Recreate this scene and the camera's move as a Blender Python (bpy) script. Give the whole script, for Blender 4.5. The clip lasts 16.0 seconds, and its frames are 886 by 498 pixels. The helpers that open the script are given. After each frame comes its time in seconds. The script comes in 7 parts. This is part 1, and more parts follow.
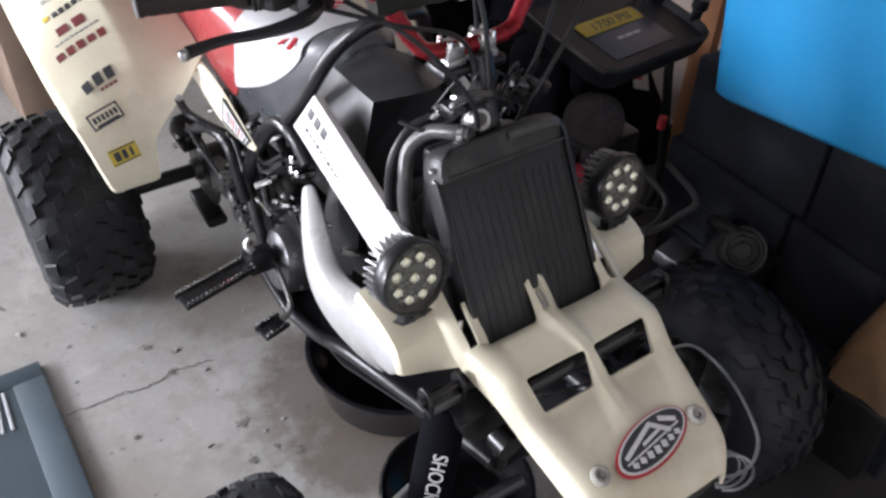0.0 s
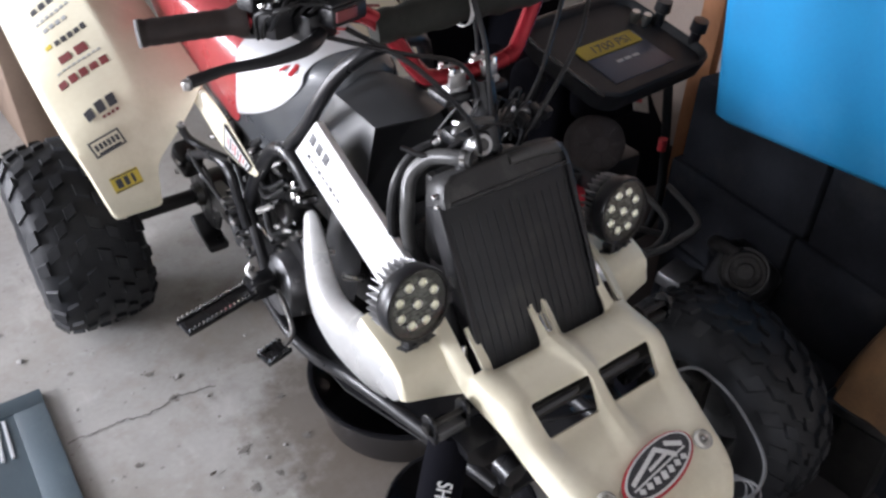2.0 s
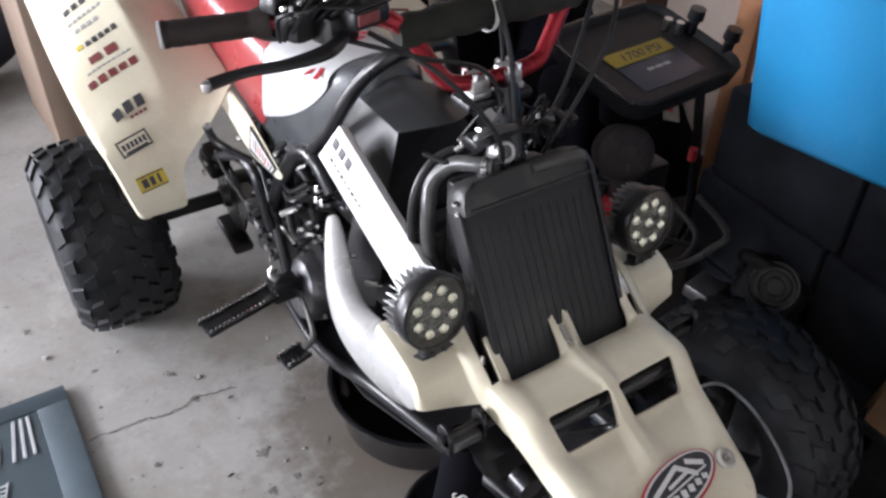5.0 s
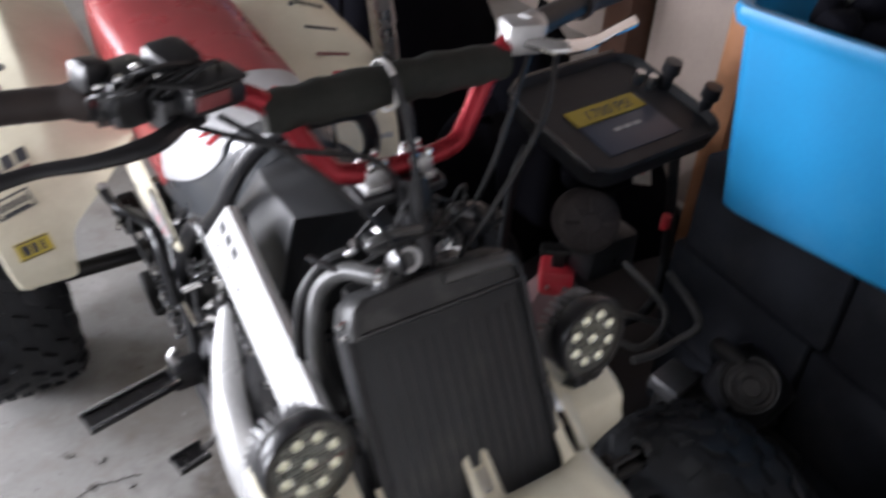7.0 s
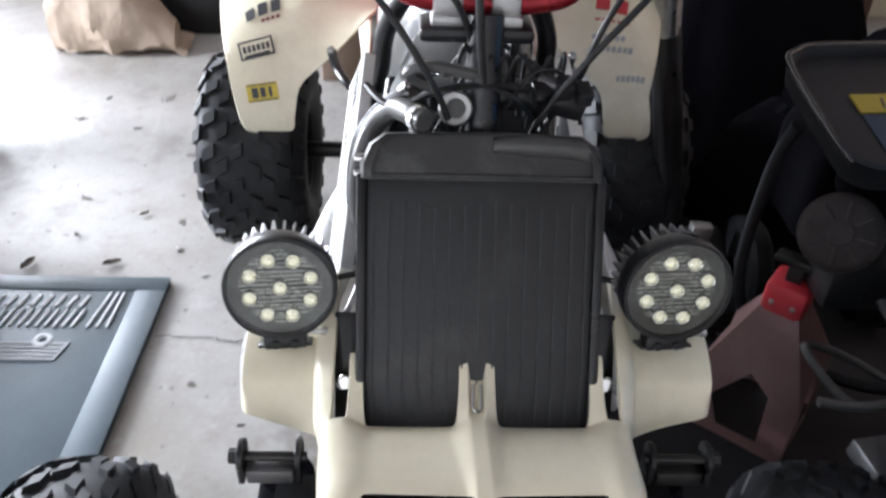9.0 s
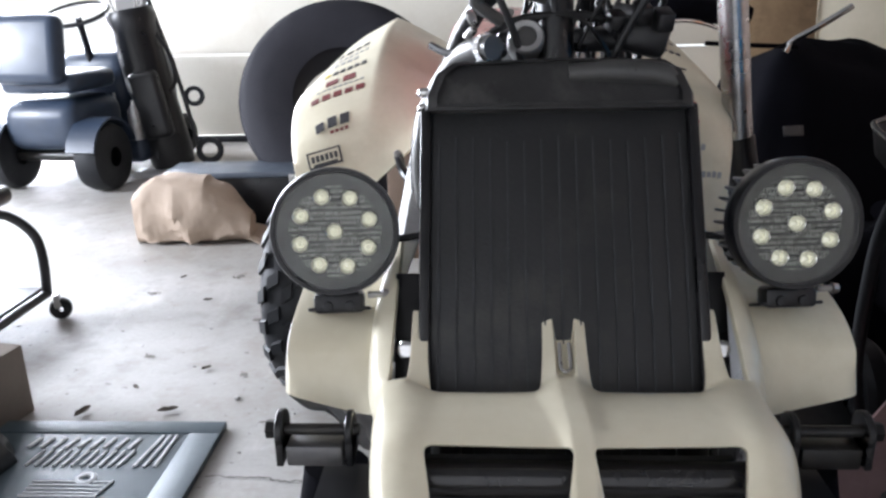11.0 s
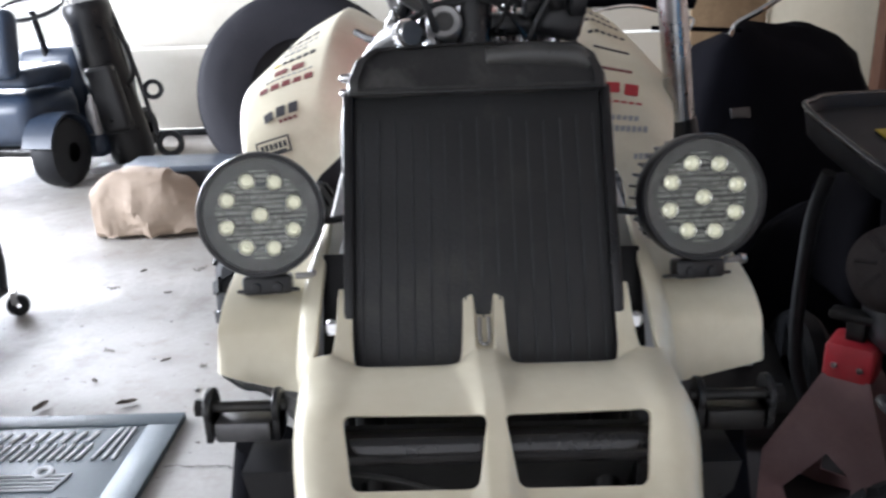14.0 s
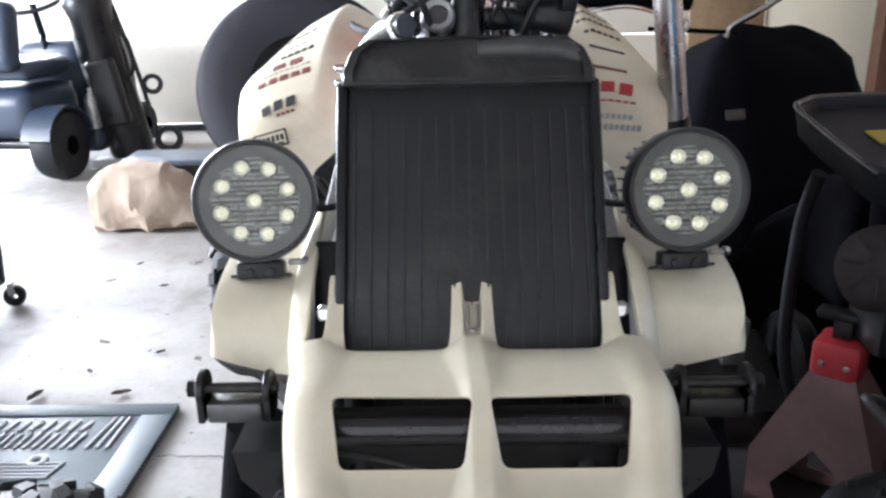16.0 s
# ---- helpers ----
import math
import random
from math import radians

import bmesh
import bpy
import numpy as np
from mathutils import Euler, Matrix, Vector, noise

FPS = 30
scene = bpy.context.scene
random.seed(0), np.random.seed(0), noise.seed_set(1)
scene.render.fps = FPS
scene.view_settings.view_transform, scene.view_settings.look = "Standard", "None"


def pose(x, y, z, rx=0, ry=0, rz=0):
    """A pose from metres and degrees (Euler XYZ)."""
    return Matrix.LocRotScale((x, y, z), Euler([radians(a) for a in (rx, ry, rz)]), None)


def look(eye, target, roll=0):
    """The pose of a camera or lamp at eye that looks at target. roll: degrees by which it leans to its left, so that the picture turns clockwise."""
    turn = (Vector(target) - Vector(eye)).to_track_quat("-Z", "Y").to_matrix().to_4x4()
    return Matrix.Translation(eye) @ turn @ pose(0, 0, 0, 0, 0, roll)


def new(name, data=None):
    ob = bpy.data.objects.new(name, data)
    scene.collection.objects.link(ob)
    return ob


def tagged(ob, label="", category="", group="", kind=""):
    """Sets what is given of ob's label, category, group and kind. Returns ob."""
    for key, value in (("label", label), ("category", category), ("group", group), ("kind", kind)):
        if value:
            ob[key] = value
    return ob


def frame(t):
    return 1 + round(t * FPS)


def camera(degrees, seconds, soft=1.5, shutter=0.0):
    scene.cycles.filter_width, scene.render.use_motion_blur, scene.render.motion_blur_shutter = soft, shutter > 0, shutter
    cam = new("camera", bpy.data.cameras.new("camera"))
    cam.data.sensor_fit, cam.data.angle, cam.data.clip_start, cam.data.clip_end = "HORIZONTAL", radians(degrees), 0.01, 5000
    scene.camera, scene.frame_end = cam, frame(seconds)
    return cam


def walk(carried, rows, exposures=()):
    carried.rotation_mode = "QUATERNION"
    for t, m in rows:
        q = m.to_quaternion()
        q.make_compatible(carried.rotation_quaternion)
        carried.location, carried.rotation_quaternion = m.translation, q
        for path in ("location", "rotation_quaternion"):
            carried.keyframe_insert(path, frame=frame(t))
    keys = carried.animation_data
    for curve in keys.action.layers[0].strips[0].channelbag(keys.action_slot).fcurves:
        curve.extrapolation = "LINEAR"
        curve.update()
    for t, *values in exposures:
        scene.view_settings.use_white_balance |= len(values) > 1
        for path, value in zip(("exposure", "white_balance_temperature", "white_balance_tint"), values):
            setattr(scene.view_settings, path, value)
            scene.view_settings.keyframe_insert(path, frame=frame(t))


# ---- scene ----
cam = camera(57.3, 16.0, soft=2.6, shutter=0.5)
PATH = [
    (0, (-0.667, -0.721, 1.536), (0.237, 0.538, 0.272), 1.7),
    (0.5, (-0.666, -0.722, 1.536), (0.248, 0.551, 0.294), 1.8),
    (1, (-0.671, -0.717, 1.539), (0.244, 0.558, 0.299), 1.7),
    (1.5, (-0.667, -0.714, 1.538), (0.245, 0.572, 0.307), 1.3),
    (2, (-0.667, -0.714, 1.54), (0.254, 0.572, 0.316), 1.2),
    (2.5, (-0.672, -0.718, 1.542), (0.257, 0.568, 0.323), 1.6),
    (3, (-0.671, -0.717, 1.54), (0.256, 0.571, 0.323), 1.8),
    (3.5, (-0.671, -0.714, 1.541), (0.251, 0.582, 0.328), 2.1),
    (4, (-0.668, -0.712, 1.538), (0.244, 0.605, 0.34), 2.3),
    (6.5, (-0.55, -0.682, 1.513), (0.241, 0.671, 0.27), -1.4),
    (6.7, (-0.522, -0.632, 1.505), (0.307, 0.733, 0.3), 1.1),
    (6.9, (-0.452, -0.593, 1.498), (0.398, 0.757, 0.293), 3.6),
    (7, (-0.403, -0.552, 1.499), (0.488, 0.794, 0.318), 2.7),
    (7.1, (-0.39, -0.549, 1.501), (0.522, 0.79, 0.329), 5.2),
    (7.3, (-0.333, -0.495, 1.495), (0.548, 0.873, 0.332), 5.2),
    (7.6, (-0.265, -0.496, 1.492), (0.303, 0.994, 0.285), 3.9),
    (7.8, (-0.192, -0.545, 1.453), (0.106, 1.02, 0.243), 3.6),
    (8, (-0.115, -0.59, 1.438), (0.02, 0.906, 0.118), 3.7),
    (8.2, (-0.068, -0.608, 1.446), (-0.028, 0.821, 0.047), 1.3),
    (10.3, (-0.063, -0.652, 0.991), (0.046, 1.259, 0.41), 3.5),
    (10.5, (-0.063, -0.658, 0.993), (-0.11, 1.256, 0.417), 0.6),
    (11, (-0.066, -0.684, 0.992), (-0.172, 1.212, 0.365), -1.4),
    (11.5, (-0.059, -0.689, 0.992), (-0.176, 1.205, 0.362), -1.7),
    (12, (-0.053, -0.697, 0.993), (-0.18, 1.2, 0.371), -1.7),
    (12.5, (-0.049, -0.697, 0.993), (-0.222, 1.194, 0.365), -2.2),
    (13, (-0.048, -0.699, 0.993), (-0.194, 1.2, 0.38), -2.1),
    (13.5, (-0.044, -0.699, 0.991), (-0.169, 1.193, 0.355), -2.0),
    (14, (-0.02, -0.708, 0.989), (-0.06, 1.182, 0.337), -2.1),
    (14.5, (0.0, -0.716, 0.986), (0.013, 1.18, 0.35), -1.8),
    (15, (-0.006, -0.714, 0.984), (-0.003, 1.18, 0.343), -1.5),
    (15.5, (-0.01, -0.721, 0.981), (0.001, 1.169, 0.328), -0.9),
    (16, (-0.013, -0.726, 0.983), (-0.047, 1.165, 0.332), -1.2),
]
walk(cam, [(t, look(eye, target, roll)) for t, eye, target, roll in PATH],
     exposures=[(0, 0.47, 6250, 12), (4.2, 0.47, 6250, 12), (6.5, 0.48, 6250, 12), (7.0, 0.42, 6250, 12), (8.0, 0.93, 6150, 10), (10.3, 0.80, 6050, 9), (11.0, 0.60, 6050, 9), (13.5, 0.58, 6050, 9), (14.5, 0.90, 6050, 9), (16.0, 1.05, 6000, 9)])

# ---- light: daylight through the open bay, and through an added, unseen side window ----
world = bpy.data.worlds.new("sky")
scene.world = world
world.use_nodes = True
wn = world.node_tree
sky = wn.nodes.new("ShaderNodeTexSky")
sky.sky_type = "NISHITA"
sky.sun_disc = False
sky.sun_elevation, sky.sun_rotation = radians(48), radians(-35)
wn.links.new(sky.outputs[0], wn.nodes["Background"].inputs[0])
wn.nodes["Background"].inputs[1].default_value = 0.15
sun = new("sun", bpy.data.lights.new("sun", "SUN"))
sun.data.energy, sun.data.angle, sun.data.color = 5.0, radians(0.5), (1.0, 0.95, 0.87)
sun.matrix_world = look((-6, 12, 12), (-3, 6, 0))


ADDED_WINDOW_Y = 1.4


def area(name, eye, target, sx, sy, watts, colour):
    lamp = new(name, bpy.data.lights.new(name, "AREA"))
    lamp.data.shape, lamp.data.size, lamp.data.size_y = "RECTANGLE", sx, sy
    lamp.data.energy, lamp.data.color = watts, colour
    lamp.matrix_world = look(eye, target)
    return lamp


area("bay_daylight", (-3.75, 4.75, 1.1), (-2.6, 2.0, 0.8), 2.7, 2.0, 430, (0.95, 0.95, 1.0))
# unseen window, added to light the quad from the left
area("added_window_fill", (-4.74, ADDED_WINDOW_Y, 1.5), (-1.0, ADDED_WINDOW_Y - 0.3, 0.9), 1.3, 1.1, 245, (0.95, 0.95, 1.0))

# ---- materials ----


def mat(name, c1, c2=None, rough=0.5, metal=0.0, scale=20.0, fine=150.0, bump=0.1, spec=0.5, coat=0.0, dirt=None, dirt_amount=0.0, rough_var=0.15):
    """A surface: two tones mixed at a broad and a fine scale, fine relief, and dirt patches with shapes of their own."""
    m = bpy.data.materials.new(name)
    m.use_nodes = True
    t = m.node_tree
    n, l = t.nodes, t.links
    b = n["Principled BSDF"]
    c2 = c2 or tuple(v * 0.8 for v in c1)
    co = n.new("ShaderNodeTexCoord")
    broad, grain = n.new("ShaderNodeTexNoise"), n.new("ShaderNodeTexNoise")
    broad.inputs["Scale"].default_value, broad.inputs["Detail"].default_value = scale, 5
    grain.inputs["Scale"].default_value, grain.inputs["Detail"].default_value = fine, 3
    l.new(co.outputs["Object"], broad.inputs["Vector"])
    l.new(co.outputs["Object"], grain.inputs["Vector"])
    add = n.new("ShaderNodeMath")
    add.operation = "MULTIPLY_ADD"
    add.inputs[1].default_value = 0.35
    l.new(grain.outputs["Fac"], add.inputs[0])
    l.new(broad.outputs["Fac"], add.inputs[2])
    ramp = n.new("ShaderNodeMapRange")
    ramp.inputs["From Min"].default_value, ramp.inputs["From Max"].default_value = 0.45, 0.9
    l.new(add.outputs[0], ramp.inputs["Value"])
    mix = n.new("ShaderNodeMixRGB")
    mix.inputs[1].default_value, mix.inputs[2].default_value = (*c1, 1), (*c2, 1)
    l.new(ramp.outputs[0], mix.inputs[0])
    colour = mix.outputs[0]
    if dirt:
        spots = n.new("ShaderNodeTexNoise")
        spots.inputs["Scale"].default_value, spots.inputs["Detail"].default_value, spots.inputs["Roughness"].default_value = scale * 0.6, 9, 0.68
        l.new(co.outputs["Object"], spots.inputs["Vector"])
        cut = n.new("ShaderNodeMapRange")
        cut.inputs["From Min"].default_value, cut.inputs["From Max"].default_value = 0.52, 0.72
        cut.inputs["To Max"].default_value = dirt_amount
        l.new(spots.outputs["Fac"], cut.inputs["Value"])
        over = n.new("ShaderNodeMixRGB")
        over.inputs[2].default_value = (*dirt, 1)
        l.new(cut.outputs[0], over.inputs[0])
        l.new(colour, over.inputs[1])
        colour = over.outputs[0]
    l.new(colour, b.inputs["Base Color"])
    rr = n.new("ShaderNodeMapRange")
    rr.inputs["To Min"].default_value, rr.inputs["To Max"].default_value = max(0.03, rough - rough_var), min(1, rough + rough_var)
    l.new(broad.outputs["Fac"], rr.inputs["Value"])
    l.new(rr.outputs[0], b.inputs["Roughness"])
    b.inputs["Metallic"].default_value = metal
    b.inputs["Specular IOR Level"].default_value = spec
    b.inputs["Coat Weight"].default_value = coat
    bp = n.new("ShaderNodeBump")
    bp.inputs["Strength"].default_value, bp.inputs["Distance"].default_value = bump, 0.002
    l.new(add.outputs[0], bp.inputs["Height"])
    l.new(bp.outputs[0], b.inputs["Normal"])
    return m


CREAM = mat("aged_white_plastic", (0.785, 0.738, 0.585), (0.70, 0.645, 0.485), 0.33, scale=6, fine=90, bump=0.03, coat=0.15, dirt=(0.46, 0.40, 0.27), dirt_amount=0.5)
WHITE = mat("white_decal", (0.75, 0.75, 0.74), (0.69, 0.69, 0.68), 0.3, scale=12, bump=0.02, dirt=(0.5, 0.5, 0.5), dirt_amount=0.25)
BLACK = mat("black_plastic", (0.007, 0.0075, 0.009), (0.012, 0.012, 0.014), 0.32, scale=18, bump=0.06, spec=0.45, dirt=(0.040, 0.038, 0.035), dirt_amount=0.15)
PANBLACK = mat("oily_black_plastic", (0.008, 0.008, 0.010), (0.014, 0.014, 0.016), 0.16, scale=8, bump=0.05, coat=0.6, rough_var=0.06)
GLOSS = mat("gloss_black", (0.012, 0.012, 0.014), (0.02, 0.02, 0.022), 0.2, scale=10, bump=0.03, coat=0.3)
RUBBER = mat("tyre_rubber", (0.008, 0.009, 0.011), (0.015, 0.016, 0.019), 0.55, scale=14, fine=220, bump=0.25, spec=0.32, dirt=(0.045, 0.045, 0.047), dirt_amount=0.3)
TANKBLACK = mat("satin_black_plastic", (0.012, 0.013, 0.015), (0.020, 0.021, 0.023), 0.42, scale=9, fine=260, bump=0.05, dirt=(0.05, 0.05, 0.048), dirt_amount=0.2)
CORELINE = mat("core_edge", (0.060, 0.062, 0.068), (0.022, 0.023, 0.026), 0.5, metal=0.3, scale=22, fine=260, bump=0.2)
COVERGREY = mat("satin_grey_cover", (0.16, 0.16, 0.165), (0.11, 0.11, 0.115), 0.36, metal=0.6, scale=16, bump=0.1, dirt=(0.05, 0.045, 0.04), dirt_amount=0.5)
DUSTY = mat("dusty_dark_metal", (0.030, 0.028, 0.028), (0.055, 0.052, 0.050), 0.75, scale=26, fine=120, bump=0.3, spec=0.25, dirt=(0.14, 0.13, 0.125), dirt_amount=0.6)
SOFT = mat("black_rubber_hose", (0.008, 0.008, 0.009), (0.014, 0.014, 0.015), 0.42, scale=25, bump=0.1, spec=0.35)
ENGINE = mat("oily_black_metal", (0.010, 0.010, 0.011), (0.024, 0.0235, 0.023), 0.35, metal=0.3, scale=30, bump=0.25, dirt=(0.06, 0.052, 0.043), dirt_amount=0.45)
STEEL = mat("worn_steel", (0.55, 0.55, 0.55), (0.38, 0.37, 0.36), 0.3, metal=1.0, scale=25, bump=0.1, dirt=(0.2, 0.16, 0.12), dirt_amount=0.4)
CHROME = mat("chrome", (0.8, 0.8, 0.8), (0.7, 0.7, 0.7), 0.09, metal=1.0, scale=20, bump=0.02, rough_var=0.05)
ALLOY = mat("cast_alloy", (0.52, 0.52, 0.52), (0.40, 0.40, 0.40), 0.46, metal=0.9, scale=40, bump=0.2)
FINS = mat("cast_fins", (0.30, 0.30, 0.305), (0.22, 0.22, 0.225), 0.42, metal=0.7, scale=40, bump=0.2)
DARKGREY = mat("dark_grey_alloy", (0.035, 0.036, 0.038), (0.06, 0.06, 0.06), 0.4, metal=0.3, scale=40, bump=0.15)
CORE = mat("radiator_core", (0.017, 0.018, 0.019), (0.029, 0.030, 0.032), 0.5, metal=0.2, scale=9, fine=300, bump=0.4, dirt=(0.085, 0.082, 0.070), dirt_amount=0.6)
TOPTANK = mat("scuffed_black_tank", (0.018, 0.018, 0.019), (0.034, 0.034, 0.034), 0.42, scale=22, fine=200, bump=0.2, spec=0.4, dirt=(0.13, 0.127, 0.12), dirt_amount=0.55)
ARMWHITE = mat("scuffed_white_plastic", (0.56, 0.56, 0.555), (0.47, 0.47, 0.465), 0.30, metal=0.35, scale=8, bump=0.05, dirt=(0.20, 0.195, 0.185), dirt_amount=0.55)
HOSE = mat("grey_hose", (0.045, 0.045, 0.046), (0.075, 0.075, 0.073), 0.33, scale=30, bump=0.15)
# old rubber, lighter and bluer to paint in the daylight haze before it
HAZERUBBER = mat("hazed_old_rubber", (0.020, 0.020, 0.026), (0.031, 0.031, 0.038), 0.7, scale=6, fine=120, bump=0.15, spec=0.25, dirt=(0.075, 0.074, 0.08), dirt_amount=0.35)
RIMGLINT = mat("pale_rim_glint", (0.22, 0.22, 0.225), (0.15, 0.15, 0.155), 0.3, scale=30, bump=0.05)
RED = mat("red_anodised", (0.30, 0.018, 0.028), (0.24, 0.013, 0.02), 0.25, metal=0.55, scale=15, bump=0.02)
REDVINYL = mat("red_vinyl", (0.37, 0.045, 0.05), (0.30, 0.035, 0.04), 0.30, scale=14, fine=260, bump=0.15, coat=0.5)
WHITEVINYL = mat("white_vinyl", (0.52, 0.52, 0.53), (0.45, 0.45, 0.46), 0.35, scale=14, fine=260, bump=0.15, dirt=(0.45, 0.43, 0.4), dirt_amount=0.3)
BLACKVINYL = mat("black_vinyl", (0.048, 0.052, 0.058), (0.066, 0.071, 0.077), 0.30, scale=14, fine=260, bump=0.2, coat=0.4)
REDPAINT = mat("red_paint", (0.50, 0.03, 0.05), (0.42, 0.03, 0.04), 0.4, scale=18, bump=0.1, dirt=(0.3, 0.15, 0.13), dirt_amount=0.4)
PINKPAINT = mat("faded_red_paint", (0.209, 0.120, 0.120), (0.171, 0.090, 0.090), 0.5, scale=14, bump=0.1, dirt=(0.3, 0.18, 0.15), dirt_amount=0.4)
BLUE = mat("blue_plastic", (0.016, 0.23, 0.48), (0.013, 0.19, 0.42), 0.42, scale=4, fine=120, bump=0.06, dirt=(0.10, 0.34, 0.58), dirt_amount=0.3)


def concrete(name):
    """Worn slab: broad brown and grey patches, mottling, fine sand, small pits and pale scuffs."""
    m = mat(name, (0.44, 0.43, 0.41), (0.33, 0.32, 0.30), 0.62, scale=3.0, fine=70, bump=0.25, spec=0.4)
    t = m.node_tree
    n, l = t.nodes, t.links
    b = n["Principled BSDF"]
    co = n["Texture Coordinate"].outputs["Object"]
    colour = b.inputs["Base Color"].links[0].from_socket

    def layer(colour, tone, scale, lo, hi, amount, detail=6, stretch=(1, 1, 1)):
        mp = n.new("ShaderNodeMapping")
        mp.inputs["Scale"].default_value = stretch
        l.new(co, mp.inputs["Vector"])
        tx = n.new("ShaderNodeTexNoise")
        tx.inputs["Scale"].default_value, tx.inputs["Detail"].default_value, tx.inputs["Roughness"].default_value = scale, detail, 0.62
        l.new(mp.outputs[0], tx.inputs["Vector"])
        r = n.new("ShaderNodeMapRange")
        r.inputs["From Min"].default_value, r.inputs["From Max"].default_value, r.inputs["To Max"].default_value = lo, hi, amount
        l.new(tx.outputs["Fac"], r.inputs["Value"])
        mx = n.new("ShaderNodeMixRGB")
        mx.inputs[2].default_value = (*tone, 1)
        l.new(r.outputs[0], mx.inputs[0])
        l.new(colour, mx.inputs[1])
        return mx.outputs[0], r.outputs[0]

    colour, _ = layer(colour, (0.26, 0.225, 0.185), 0.9, 0.48, 0.66, 0.75)
    colour, _ = layer(colour, (0.20, 0.18, 0.16), 5.0, 0.56, 0.72, 0.6, 8)
    colour, _ = layer(colour, (0.58, 0.57, 0.55), 7.0, 0.58, 0.74, 0.55, 9, (1.0, 0.35, 1))
    colour, _ = layer(colour, (0.30, 0.27, 0.235), 14.0, 0.50, 0.68, 0.55, 8)
    colour, _ = layer(colour, (0.50, 0.50, 0.50), 22.0, 0.60, 0.72, 0.45, 6)
    colour, pits = layer(colour, (0.13, 0.12, 0.11), 38.0, 0.64, 0.72, 0.75, 4)
    # oily patches soaked in round given places, with ragged edges; at (-0.20, 0.98) a soft floor shadow is painted in
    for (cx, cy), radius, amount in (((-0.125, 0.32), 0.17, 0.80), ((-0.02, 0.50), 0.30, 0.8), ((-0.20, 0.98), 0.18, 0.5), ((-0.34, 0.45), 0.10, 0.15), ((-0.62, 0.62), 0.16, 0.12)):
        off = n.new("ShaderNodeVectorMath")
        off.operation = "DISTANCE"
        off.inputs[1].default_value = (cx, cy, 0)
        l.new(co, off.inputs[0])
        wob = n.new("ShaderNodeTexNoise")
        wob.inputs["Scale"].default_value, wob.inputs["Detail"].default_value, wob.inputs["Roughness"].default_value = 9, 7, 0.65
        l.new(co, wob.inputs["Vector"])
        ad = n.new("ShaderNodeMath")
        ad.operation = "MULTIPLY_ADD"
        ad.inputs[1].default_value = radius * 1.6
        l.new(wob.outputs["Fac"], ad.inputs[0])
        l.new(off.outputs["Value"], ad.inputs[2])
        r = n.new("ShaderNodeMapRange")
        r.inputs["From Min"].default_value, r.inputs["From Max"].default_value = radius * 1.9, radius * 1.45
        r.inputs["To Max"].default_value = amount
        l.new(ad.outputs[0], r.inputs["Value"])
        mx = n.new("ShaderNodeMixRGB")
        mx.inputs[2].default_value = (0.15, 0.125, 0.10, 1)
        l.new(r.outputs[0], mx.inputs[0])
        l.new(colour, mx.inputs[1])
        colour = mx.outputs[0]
    l.new(colour, b.inputs["Base Color"])
    return m


CONCRETE = concrete("concrete_floor")
PIT = mat("broken_concrete", (0.24, 0.225, 0.205), (0.16, 0.148, 0.135), 0.9, scale=60, fine=300, bump=0.5)
CRACK = mat("crack_shadow", (0.10, 0.095, 0.09), (0.07, 0.065, 0.06), 0.9, scale=30)
DOORPAINT = mat("cream_door_paint", (0.68, 0.65, 0.57), (0.62, 0.59, 0.51), 0.5, scale=3, fine=60, bump=0.05, dirt=(0.45, 0.40, 0.30), dirt_amount=0.3)
WALL = mat("bare_wall_board", (0.44, 0.36, 0.31), (0.36, 0.29, 0.25), 0.8, scale=3, fine=70, bump=0.15, dirt=(0.3, 0.24, 0.2), dirt_amount=0.4)
# kept dark so that the unseen ceiling and left wall bounce little light
DIMWALL = mat("dim_bounce_board", (0.21, 0.205, 0.20), (0.16, 0.155, 0.15), 0.75, scale=3, fine=70, bump=0.1)
# unseen wall behind the camera, kept pale to bounce fill light
FRONTWALL = mat("fill_bounce_paint", (0.66, 0.65, 0.63), (0.58, 0.57, 0.56), 0.6, scale=2, fine=60, bump=0.08, dirt=(0.5, 0.48, 0.45), dirt_amount=0.3)
PLY = mat("pale_plywood", (0.72, 0.67, 0.53), (0.64, 0.59, 0.45), 0.65, scale=4, fine=40, bump=0.15, dirt=(0.40, 0.33, 0.22), dirt_amount=0.5)
BROWNPLY = mat("brown_stained_plywood", (0.33, 0.23, 0.13), (0.22, 0.145, 0.08), 0.6, scale=7, fine=50, bump=0.2, dirt=(0.10, 0.06, 0.03), dirt_amount=0.8)
TARP = mat("dark_blue_tarp", (0.012, 0.022, 0.075), (0.008, 0.014, 0.05), 0.6, scale=10, fine=200, bump=0.3, spec=0.3)
HEM = mat("light_blue_hem", (0.07, 0.22, 0.34), (0.05, 0.17, 0.28), 0.55, scale=14, fine=200, bump=0.2)
WOODRED = mat("orange_timber", (0.42, 0.19, 0.09), (0.33, 0.14, 0.06), 0.6, scale=12, fine=90, bump=0.2)
WOODDARK = mat("dark_brown_timber", (0.10, 0.045, 0.025), (0.07, 0.03, 0.018), 0.6, scale=12, fine=90, bump=0.2)
BROWNCARD = mat("brown_cardboard", (0.24, 0.175, 0.13), (0.19, 0.135, 0.10), 0.8, scale=8, fine=120, bump=0.15, dirt=(0.14, 0.10, 0.075), dirt_amount=0.35)
